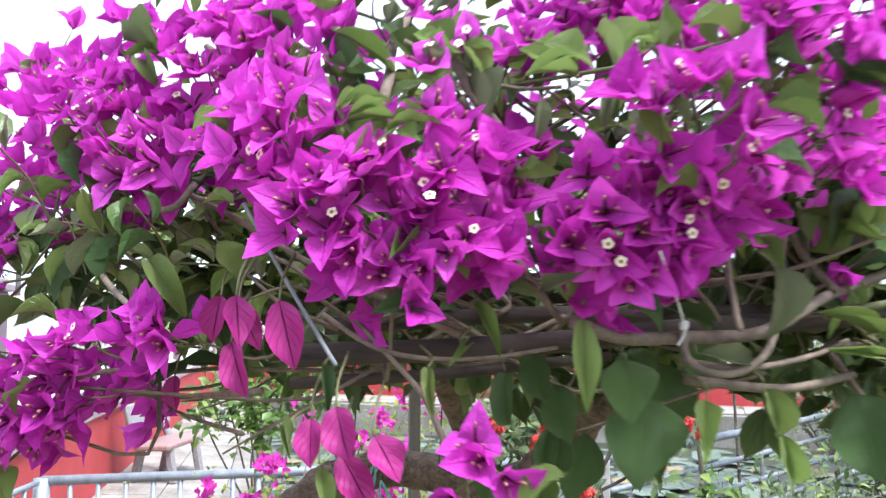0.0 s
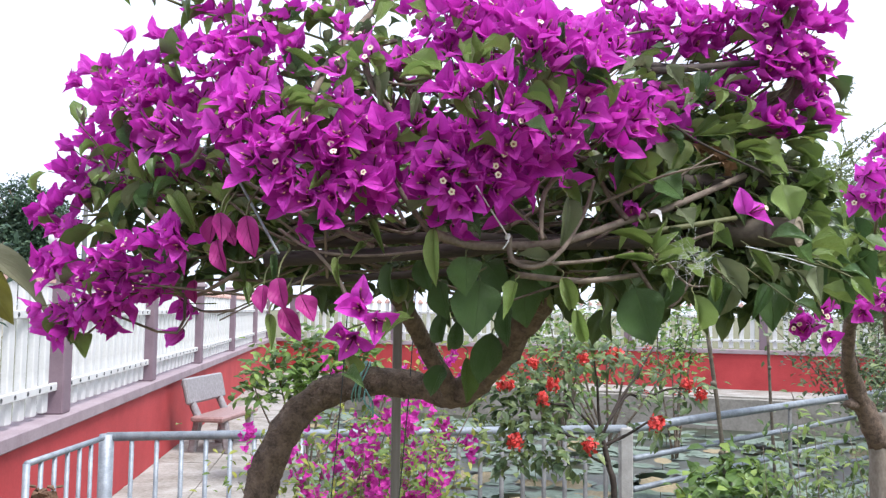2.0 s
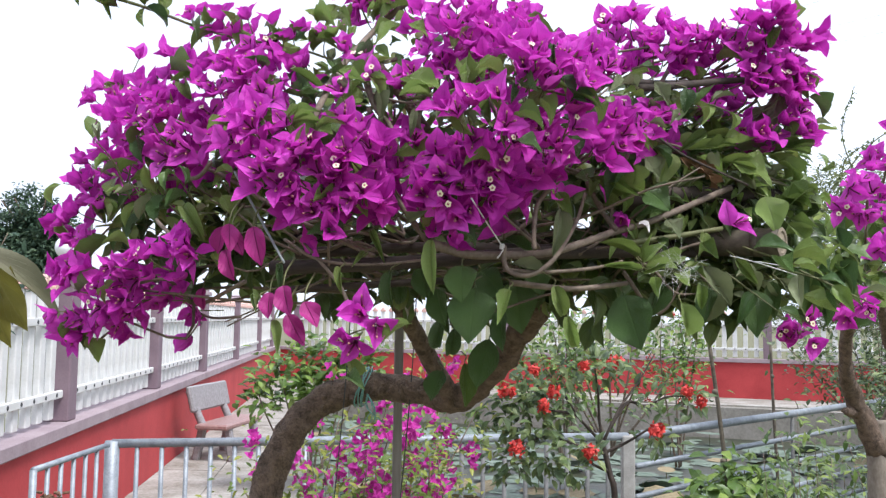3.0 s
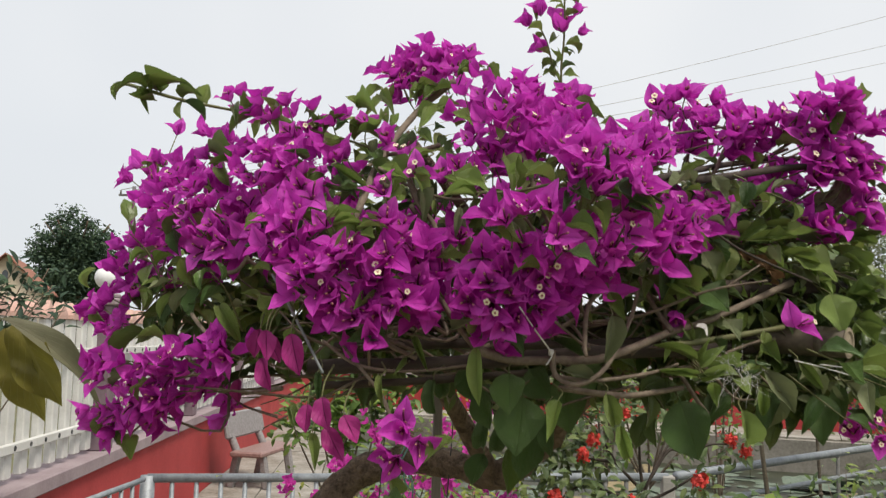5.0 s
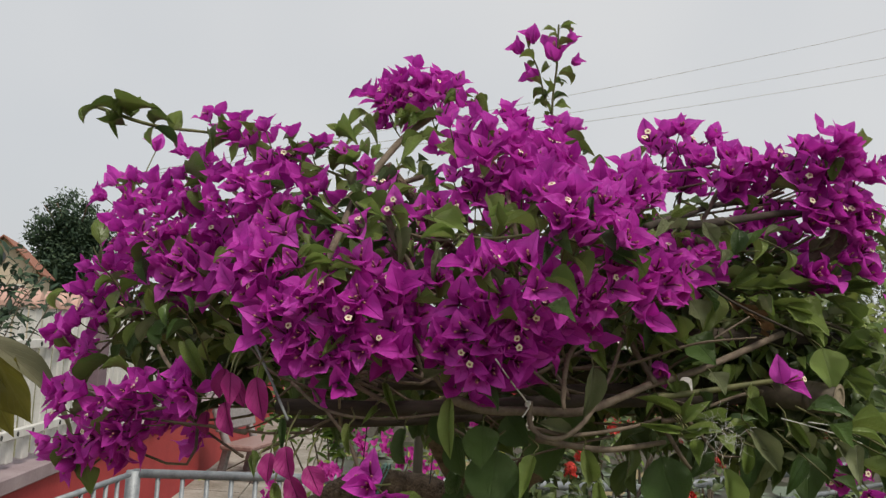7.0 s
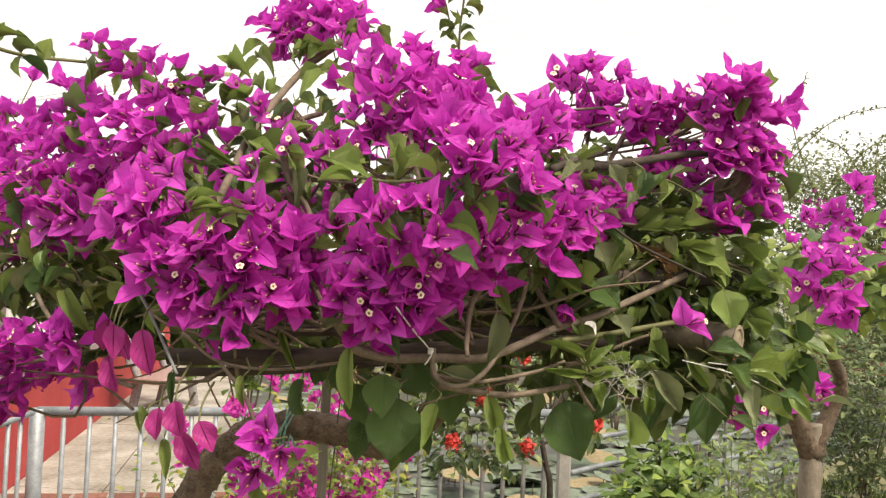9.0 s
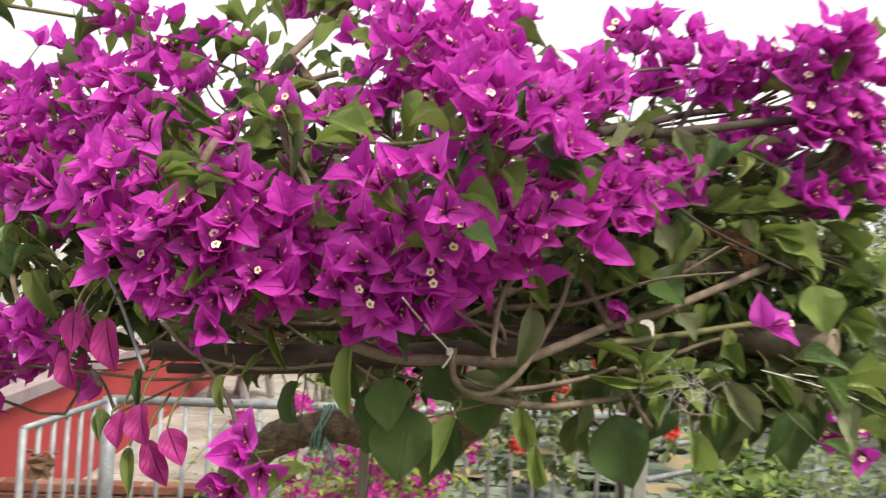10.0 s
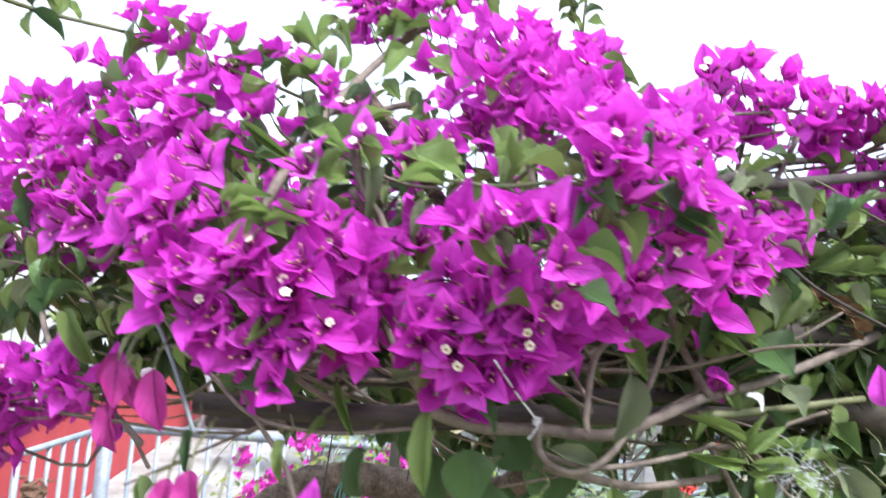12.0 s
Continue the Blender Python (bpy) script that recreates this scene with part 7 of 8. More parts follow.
def tag_and_fibres():
    ob = thing("plastic_tag", "torn white plastic tag caught on the branch fork", "tag")
    p = Vector(TAG[0])
    b = bmesh.new()
    rows = [((-0.012, 0.006, 0.006), 0.004), ((-0.004, -0.004, 0.007), 0.006), ((0.004, -0.006, 0.003), 0.006), ((0.007, -0.005, -0.006), 0.0045), ((0.0085, -0.003, -0.015), 0.0022)]
    pairs = [(b.verts.new(p + Vector(c) + Vector((0.4 * w, 0, w))), b.verts.new(p + Vector(c) - Vector((0.7 * w, 0, 0.6 * w)))) for c, w in ((Vector(c) * 0.5, w * 0.45) for c, w in rows)]
    for (u0, v0), (u1, v1) in zip(pairs, pairs[1:]):
        b.faces.new((u0, u1, v1, v0))
    bmesh.ops.solidify(b, geom=b.faces[:], thickness=0.0006)
    part("film", b, M_TAG, ob)
    ob = thing("fibre_tangle", "tangle of frayed white fibres caught in young leaves", "fibres")
    c, rng = Vector(FIBRE[0]), random.Random(31)
    for k in range(38):
        b = bmesh.new()
        p = c + Vector((rng.gauss(0, 0.008), rng.gauss(0, 0.006), rng.gauss(0, 0.008)))
        line = [p]
        way = Vector((rng.gauss(0, 1), rng.gauss(-0.2, 0.5), rng.gauss(-0.2, 1))).normalized()
        for _ in range(4):
            way = (way + Vector((rng.gauss(0, 0.5), rng.gauss(0, 0.4), rng.gauss(-0.1, 0.5)))).normalized()
            line.append(line[-1] + way * rng.uniform(0.005, 0.010))
        add_tube(b, line, 0.00017, 0.00012, sides=4, steps=4)
        part("fibre", b, M_CORD, ob)


tag_and_fibres()


# ---- where the garden plants stand ----
IXORA_BASE = (0.773, 3.268, 0.0)
IXORA_TRUNK = [(0.765, 3.165, 1.095), (0.741, 3.154, 1.226), (0.711, 3.144, 1.349)]
IXORA_FORKS = [[(0.711, 3.144, 1.349), (0.696, 3.135, 1.447), (0.684, 3.076, 1.557), (0.664, 3.017, 1.663)], [(0.711, 3.144, 1.349), (0.739, 3.140, 1.411), (0.792, 3.187, 1.498), (0.871, 3.234, 1.595), (0.952, 3.280, 1.717)], [(0.711, 3.144, 1.349), (0.644, 3.085, 1.418), (0.590, 3.027, 1.478), (0.535, 3.017, 1.566), (0.465, 3.006, 1.660)], [(0.739, 3.140, 1.411), (0.829, 3.238, 1.510), (0.903, 3.244, 1.494), (0.997, 3.246, 1.536), (1.105, 3.252, 1.538)], [(0.721, 3.147, 1.307), (0.594, 3.036, 1.355), (0.454, 2.975, 1.394), (0.352, 2.924, 1.333)], [(0.712, 3.147, 1.307), (0.814, 3.149, 1.356), (0.907, 3.149, 1.415), (0.954, 3.150, 1.439)], [(0.731, 3.153, 1.237), (0.663, 3.046, 1.276), (0.634, 2.991, 1.318)], [(0.590, 3.027, 1.478), (0.509, 2.971, 1.495), (0.427, 2.915, 1.506)]]
IXORA_CLUMPS = [((0.549, 3.060, 1.677), 0.1, 80), ((0.443, 3.009, 1.603), 0.1, 70), ((0.408, 2.970, 1.427), 0.13, 130), ((0.319, 2.924, 1.310), 0.1, 90), ((0.512, 3.019, 1.524), 0.1, 70), ((0.676, 3.067, 1.672), 0.08, 50), ((0.767, 3.224, 1.653), 0.07, 36), ((0.589, 2.992, 1.272), 0.08, 60), ((0.656, 2.991, 1.329), 0.05, 24), ((1.081, 3.251, 1.526), 0.07, 50), ((0.931, 3.151, 1.416), 0.09, 60), ((1.006, 3.292, 1.593), 0.05, 22), ((0.925, 3.242, 1.535), 0.05, 18), ((0.273, 3.006, 1.521), 0.1, 70), ((0.351, 2.960, 1.527), 0.1, 80), ((0.451, 2.931, 1.312), 0.09, 60)]
IXORA_RED = [(0.413, 2.903, 1.658), (0.449, 2.865, 1.524), (0.635, 2.919, 1.342), (0.348, 2.821, 1.369), (0.760, 3.121, 1.684), (0.615, 2.963, 1.674), (0.493, 2.914, 1.573), (1.058, 3.147, 1.565), (1.124, 3.173, 1.522), (0.914, 3.049, 1.416), (0.310, 2.904, 1.571)]
PINK_BASE = (-0.283, 2.803, 0.0)
PINK_TIPS = [(-0.622, 2.670, 1.329), (-0.494, 2.580, 1.286), (-0.394, 2.678, 1.395), (-0.329, 2.776, 1.467), (-0.186, 2.687, 1.418), (-0.125, 2.887, 1.481), (-0.019, 2.701, 1.358), (0.037, 2.802, 1.387), (-0.102, 3.077, 1.647), (0.033, 3.181, 1.692), (0.205, 3.002, 1.520), (-0.148, 2.881, 1.547), (0.091, 2.993, 1.564), (-0.635, 2.575, 1.244), (-0.353, 2.490, 1.247), (-0.131, 2.598, 1.311), (-0.092, 2.591, 1.433), (0.030, 2.604, 1.354), (-0.178, 2.491, 1.367)]
CROTON_BASE = (-1.60, 8.467, 0.0)
CROTON_TIPS = [(-2.20, 8.42, 1.20), (-2.02, 8.61, 1.40), (-1.72, 8.41, 1.56), (-1.50, 8.62, 1.62), (-1.32, 8.44, 1.45), (-1.70, 8.24, 1.22), (-1.46, 8.25, 1.10), (-1.18, 8.73, 1.60), (-0.98, 8.60, 1.50)]
BUSH_BASE = (1.788, 5.189, 0.0)
BUSH_TIPS = [(1.505, 5.088, 0.730), (1.614, 5.185, 0.820), (1.737, 5.182, 0.918), (1.864, 5.181, 0.935), (1.996, 5.182, 0.857), (2.024, 5.084, 0.755), (1.589, 4.785, 0.807), (1.758, 4.784, 0.815), (1.714, 4.883, 0.875), (1.846, 4.785, 0.752), (1.493, 4.788, 0.701)]
THIN_BASE = (1.739, 3.626, 0.0)
THIN_TIPS = [(1.647, 3.800, 1.311), (1.799, 4.003, 1.401), (1.736, 3.602, 1.339), (1.776, 3.511, 1.251), (1.892, 3.613, 1.315), (1.566, 3.802, 1.228), (1.997, 3.624, 1.238)]
THIN2_BASE = (2.244, 4.653, 0.0)
THIN2_TIPS = [(2.074, 4.641, 1.120), (2.245, 4.846, 1.189), (2.229, 4.547, 1.111), (2.285, 4.450, 1.038), (1.979, 4.840, 1.013)]
TALL2_BASE = (4.295, 7.563, 0.0)
TALL2_TIPS = [(3.807, 7.557, 1.535), (4.099, 7.750, 1.746), (4.270, 7.551, 1.661), (4.577, 7.546, 1.780), (3.696, 7.063, 1.277), (3.987, 7.060, 1.339), (4.326, 7.056, 1.405), (3.874, 8.062, 1.276)]
BACK_BASE = (1.912, 11.685, 0.0)
BACK_TIPS = [(1.281, 11.598, 1.523), (1.590, 11.591, 1.839), (1.900, 11.597, 1.999), (2.215, 11.631, 1.770), (2.529, 11.665, 1.540), (2.841, 11.682, 1.544), (1.127, 11.613, 1.209)]
BACK2_BASE = (1.218, 10.838, 0.0)
BACK2_TIPS = [(0.846, 10.764, 1.612), (1.026, 10.757, 1.833), (1.280, 10.763, 1.946), (1.536, 10.785, 1.840), (1.193, 10.582, 1.621), (1.480, 10.602, 1.554), (0.695, 10.571, 1.400), (0.411, 10.751, 1.461)]
BACK3_BASE = (2.674, 10.917, 0.0)
BACK3_TIPS = [(2.447, 10.834, 1.852), (2.664, 10.838, 1.965), (2.920, 10.860, 1.859), (2.552, 10.655, 1.640), (2.803, 10.669, 1.643)]
EDGE_BASE = (-3.566, 3.765, 0.0)
EDGE_TIPS = [(-2.377, 3.786, 2.202), (-2.304, 3.886, 2.274), (-2.153, 3.821, 2.098), (-2.410, 3.773, 2.287), (-2.257, 3.710, 2.087), (-2.285, 3.898, 2.186), (-2.402, 3.690, 2.135), (-2.320, 3.788, 2.234)]
N2 = Vector((1.684, 2.818, 0.0))
N2_LIMBS = [[(1.560, 2.720, 1.592), (1.492, 2.610, 1.679), (1.435, 2.444, 1.838), (1.404, 2.232, 1.962)], [(1.761, 2.835, 1.554), (1.768, 2.776, 1.673), (1.659, 2.660, 1.799), (1.547, 2.443, 1.933)], [(1.628, 2.789, 1.517), (1.565, 2.738, 1.538), (1.516, 2.688, 1.544)]]
N2_LEAVES = [((0.992, 1.260, 2.042), (0.1, 0.14, 0.07), 90), ((1.131, 1.360, 2.002), (0.14, 0.2, 0.07), 130), ((1.329, 1.557, 2.084), (0.2, 0.3, 0.08), 120), ((0.932, 1.162, 1.935), (0.08, 0.1, 0.05), 50), ((1.202, 1.713, 2.041), (0.08, 0.2, 0.07), 40), ((1.245, 1.517, 2.012), (0.2, 0.3, 0.08), 90)]
N2_BLOOMS = [((0.763, 0.691, 2.027), 11, 0.026), ((1.079, 1.456, 2.155), 8, 0.03), ((0.892, 0.908, 2.131), 8, 0.022), ((0.729, 0.685, 1.878), 9, 0.018), ((0.665, 0.686, 1.842), 5, 0.013), ((1.123, 1.258, 2.082), 8, 0.03), ((0.855, 0.862, 1.976), 6, 0.02), ((1.266, 1.356, 2.114), 14, 0.06), ((1.005, 1.197, 2.085), 8, 0.035)]
STAKES = [((1.647, 5.173, 1.763), (1.740, 5.225, 1.127), 0.016), ((3.145, 8.680, 1.633), (3.181, 8.730, 0.979), 0.018)]


# ---- plants of the garden behind ----
def add_small_flower(bm, p, way, size, rng, mat=0):
    lead = rng.uniform(0, 2)
    q = facing(p, way, lead)
    for k in range(3):
        out = Vector((math.cos(k * 2.094), math.sin(k * 2.094), 0))
        th = rng.uniform(0.6, 1.0)
        way_b = out * math.sin(th) + Vector((0, 0, math.cos(th)))
        face = Vector((0, 0, math.sin(th))) - out * math.cos(th)
        add_blade(bm, size * rng.uniform(0.85, 1.1), size * 0.82, 0.25, 0.4, 0.1, q @ growing((0, 0, 0), way_b, face), 2, 3, 0.4, mat)


def bush(name, label, category, base, stems, leaf_size, leaf_count, leaf_mat, seed, stem_r=0.008, spread=0.09, bloom_mat=None, bloom_count=0, bloom_size=0.026, stem_mat=None, head=False, width=0.5, start=7):
    """Stems from one base to given tips; leaves and small flowers gather along their upper parts."""
    rng = random.Random(seed)
    ob = thing(name, label, category, at=base)
    base = Vector(base)
    leaves, blooms, spots = bmesh.new(), bmesh.new(), []
    for k, tip in enumerate(stems):
        tip = Vector(tip) - base
        bend = Vector((rng.gauss(0, 0.05), rng.gauss(0, 0.05), 0))
        points = [Vector((rng.gauss(0, 0.02), rng.gauss(0, 0.02), 0)), tip * 0.45 + bend, tip * 0.75 + bend, tip]
        bm = bmesh.new()
        line = add_tube(bm, points, stem_r, stem_r * 0.35, sides=6, steps=5, rough=0.06, seed=seed + k)
        part("stem", bm, stem_mat or M_TWIG, ob)
        spots += line[len(line) * start // 20:]
    for _ in range(leaf_count):
        p = rng.choice(spots) + Vector((rng.gauss(0, 1), rng.gauss(0, 1), rng.gauss(0, 0.8))) * spread
        along = Vector((rng.gauss(0, 1), rng.gauss(0, 1), rng.gauss(0.25, 0.6)))
        s = leaf_size * rng.uniform(0.65, 1.25)
        add_blade(leaves, s, s * width * rng.uniform(0.8, 1.2), 0.35, 0.5, 0.1, growing(p, along, Vector((rng.uniform(-0.5, 0.5), -0.4, 1))), 2, 3, 0.42)
    tagged(part("foliage", leaves, leaf_mat, ob), kind="stuff")
    if bloom_count:
        heart = None
        for n in range(bloom_count):
            if head or n % 14 == 0:
                heart = rng.choice(spots) + Vector((rng.gauss(0, 1), rng.gauss(-0.3, 1), rng.gauss(0.2, 0.9))) * spread * 1.1
            p = heart if head else heart + Vector((rng.gauss(0, 1), rng.gauss(0, 1), rng.gauss(0, 1))) * 0.024
            if head:
                bm = bmesh.new()
                for _ in range(34):
                    d = Vector((rng.gauss(0, 1), rng.gauss(0, 1), abs(rng.gauss(0, 0.8)))).normalized()
                    add_blade(bm, bloom_size * 0.45, bloom_size * 0.22, 0.2, 0.3, 0.0, growing(p + d * bloom_size * 0.45, d + Vector((rng.gauss(0, 0.6), rng.gauss(0, 0.6), rng.gauss(0, 0.6))), d), 2, 2, 0.55)
                part("flower_head", bm, bloom_mat, ob)
            else:
                add_small_flower(blooms, p, Vector((rng.gauss(0, 0.6), -0.7, rng.gauss(0.4, 0.5))), bloom_size, rng)
        if not head:
            tagged(part("bloom", blooms, bloom_mat, ob), kind="stuff")
        else:
            blooms.free()
    return ob


def red_flower_tree():
    """A small forked shrub with whorls of leaves and round heads of red florets."""
    rng = random.Random(41)
    ob = thing("red_flowering_shrub", "small forked shrub with round red flower heads before the railing", "shrub", at=IXORA_BASE)
    base = Vector(IXORA_BASE)
    line = [(0.0, 0.0, -0.02), (0.01, 0.0, 0.5), *[tuple(Vector(p) - base) for p in IXORA_TRUNK]]
    b = bmesh.new()
    add_tube(b, line, 0.016, 0.011, sides=10, steps=5, rough=0.06, seed=3)
    part("trunk", b, M_STICK, ob)
    for k, fork in enumerate(IXORA_FORKS):
        b = bmesh.new()
        add_tube(b, [Vector(p) - base for p in fork], 0.0075, 0.003, sides=8, steps=5, rough=0.06, seed=k)
        part("limb", b, M_STICK, ob)
    leaves = bmesh.new()
    for c, r, n in IXORA_CLUMPS:
        c = Vector(c) - base
        for _ in range(n * 3 // 4):
            d = Vector((rng.gauss(0, 1), rng.gauss(0, 1), rng.gauss(0, 0.8)))
            p = c + d * r * 0.55
            s = rng.uniform(0.04, 0.07)
            add_blade(leaves, s, s * rng.uniform(0.42, 0.55), 0.4, rng.uniform(0.2, 0.9), 0.1, growing(p, d.normalized() + Vector((rng.gauss(0, 0.6), rng.gauss(0, 0.6), rng.gauss(0.1, 0.5))), Vector((rng.uniform(-0.5, 0.5), -0.4, 1))), 2, 4, 0.48)
    tagged(part("foliage", leaves, M_LEAF_SHRUB, ob), kind="stuff")
    for k, p in enumerate(IXORA_RED):
        bm, p, size = bmesh.new(), Vector(p) - base, rng.uniform(0.028, 0.042)
        for _ in range(90):
            d = Vector((rng.gauss(0, 1), rng.gauss(0, 1), rng.gauss(0.15, 0.9))).normalized()
            add_blade(bm, size * 0.45, size * 0.42, 0.2, 0.3, 0.0, growing(p + d * size * rng.uniform(0.45, 0.75), Vector((rng.gauss(0, 1), rng.gauss(0, 1), rng.gauss(0, 1))), d), 2, 2, 0.5)
        part("flower_head", bm, M_RED_BLOOM, ob, "round red flower head")


def arching_shrub():
    """A spreading shrub whose fine-leaved crown arches in over the lawn, with long sprays above it."""
    rng = random.Random(77)
    base, hub = Vector((4.6, 5.7, 0.0)), Vector((-0.45, -0.15, 1.75))
    ob = thing("arching_shrub", "spreading fine-leaved shrub with long arching sprays and few pink flowers", "shrub", at=base)
    b = bmesh.new()
    add_tube(b, [(0, 0, -0.02), (-0.08, 0, 0.7), (-0.25, -0.1, 1.3), hub], 0.06, 0.035, sides=10, steps=5, rough=0.06)
    part("trunk", b, M_BARK, ob)
    leaves, blooms = bmesh.new(), bmesh.new()

    def leaf(p, way, size):
        add_blade(leaves, size, size * rng.uniform(0.42, 0.58), 0.4, 0.5, 0.1, growing(p, way, Vector((rng.uniform(-0.5, 0.5), -0.4, 1))), 2, 3, 0.42)

    for k in range(30):
        end = Vector((rng.uniform(2.45, 3.7), rng.uniform(4.8, 6.0), rng.uniform(1.8, 2.8))) - base
        b = bmesh.new()
        line = add_tube(b, [hub, hub.lerp(end, 0.5) + Vector((0, 0, rng.uniform(0.1, 0.4))), end], 0.012, 0.003, sides=6, steps=8, rough=0.06, seed=k)
        part("limb", b, M_TWIG, ob)
        for _ in range(150):
            p = rng.choice(line[8:]) + Vector((rng.gauss(0, 0.13), rng.gauss(0, 0.13), rng.gauss(-0.02, 0.11)))
            leaf(p, Vector((rng.gauss(0, 1), rng.gauss(0, 1), rng.gauss(0.1, 0.6))), rng.uniform(0.025, 0.046))
    for k in range(260):
        c = Vector((rng.uniform(2.28, 3.8), rng.uniform(4.9, 6.0), 2.40 + rng.uniform(-0.55, 0.50))) - base
        for _ in range(75):
            p = c + Vector((rng.gauss(0, 0.12), rng.gauss(0, 0.12), rng.gauss(0, 0.07)))
            leaf(p, Vector((rng.gauss(0, 1), rng.gauss(0, 1), rng.gauss(0.1, 0.6))), rng.uniform(0.025, 0.046))
    for start, mid, end in (((2.75, 5.3, 2.6), (2.58, 5.32, 3.1), (2.66, 5.32, 3.43)), ((2.5, 5.33, 2.75), (2.85, 5.32, 3.12), (3.35, 5.32, 3.27)), ((2.55, 5.3, 2.7), (2.6, 5.32, 2.95), (2.78, 5.32, 3.08)),
                            ((2.9, 5.33, 2.7), (3.15, 5.4, 2.98), (3.4, 5.4, 3.02)), ((3.0, 5.0, 2.6), (3.05, 5.1, 2.95), (3.3, 5.2, 3.14)), ((3.2, 5.5, 2.7), (2.95, 5.4, 2.96), (2.72, 5.3, 3.0)), ((3.1, 5.6, 2.7), (3.5, 5.5, 3.1), (3.9, 5.5, 3.2))):
        b = bmesh.new()
        line = add_tube(b, [Vector(start) - base, Vector(mid) - base, Vector(end) - base], 0.0055, 0.002, sides=5, steps=12, rough=0.06)
        part("spray", b, M_TWIG_GREEN, ob)
        for n, p in enumerate(line):
            for _ in range(3):
                leaf(p, Vector((rng.gauss(0, 0.8), rng.gauss(-0.2, 0.6), rng.gauss(0.3, 0.8))), rng.uniform(0.022, 0.040))
    for k in range(60):
        p = Vector((rng.choice((2.62, 3.15, 3.3)) + rng.gauss(0, 0.05), 5.0 + rng.gauss(0, 0.05), rng.choice((2.25, 2.55)) + rng.gauss(0, 0.05))) - base
        add_small_flower(blooms, p, Vector((rng.gauss(0, 0.6), -0.7, rng.gauss(0.3, 0.5))), 0.026, rng)
    tagged(part("foliage", leaves, M_LEAF_HEDGE, ob), kind="stuff")
    tagged(part("bloom", blooms, M_BRACT_FAR, ob), kind="stuff")


red_flower_tree()
bush("pink_bougainvillea", "low bougainvillea with many pink blossoms before the railing", "shrub", PINK_BASE, PINK_TIPS, 0.034, 4600, M_LEAF_YOUNG_MASS, 43, 0.006, 0.085, M_BRACT_FAR, 1500, 0.025)
bush("croton_shrub", "slender shrub with broad bright green leaves on the paving", "shrub", CROTON_BASE, CROTON_TIPS, 0.135, 820, M_LEAF_BUSH, 44, 0.014, 0.10, width=0.54, start=13)
bush("green_bush", "dense low bush of glossy green leaves", "bush", BUSH_BASE, BUSH_TIPS, 0.11, 900, M_LEAF_BUSH, 45, 0.008, 0.08, width=0.62)
bush("thin_shrub", "thin twiggy shrub with narrow leaves by the pond railing", "shrub", THIN_BASE, THIN_TIPS, 0.055, 420, M_LEAF_MASS, 46, 0.0035, 0.085, width=0.4)
bush("thin_shrub", "thin twiggy shrub with narrow leaves beside the pale trunk", "shrub", THIN2_BASE, THIN2_TIPS, 0.065, 480, M_LEAF_SHRUB, 47, 0.004, 0.10, width=0.4)
arching_shrub()
bush("tall_hedge_shrub", "green leafy shrub filling the garden corner", "shrub", TALL2_BASE, TALL2_TIPS, 0.075, 3600, M_LEAF_SHRUB, 49, 0.008, 0.20, width=0.45, start=3)
bush("back_shrub", "leafy green shrub with red flowers before the far wall", "shrub", BACK_BASE, BACK_TIPS, 0.13, 520, M_LEAF_MASS, 50, 0.018, 0.25, M_RED_BLOOM, 10, 0.09, head=True)
bush("back_shrub", "leafy light green shrub before the far picket fence", "shrub", BACK2_BASE, BACK2_TIPS, 0.12, 700, M_LEAF_BUSH, 52, 0.016, 0.22, start=9)
bush("back_shrub", "leafy light green shrub before the far picket fence", "shrub", BACK3_BASE, BACK3_TIPS, 0.11, 420, M_LEAF_BUSH, 53, 0.014, 0.18, start=11)
for x, y, tall, seed in ((5.9, 12.6, 2.5, 54), (7.3, 13.4, 2.9, 55), (8.8, 14.6, 3.0, 56), (10.2, 15.5, 3.2, 57)):
    shape = random.Random(seed)
    tips = [(x + shape.gauss(0, 0.55), y + shape.gauss(0, 0.4), tall * shape.uniform(0.45, 1.0)) for _ in range(16)]
    bush("lawn_shrub", "dark green leafy shrub behind the lawn", "shrub", (x, y, 0), tips, 0.12, 2200, M_LEAF_SHRUB, seed, 0.014, 0.24, M_BRACT_FAR, 16, 0.05, width=0.45, start=5)
bush("dark_leaved_shrub", "dark small-leaved shrub reaching over from beside the path", "shrub", EDGE_BASE, EDGE_TIPS, 0.075, 260, M_LEAF_FAR, 51, 0.007, 0.055, width=0.45, start=15)


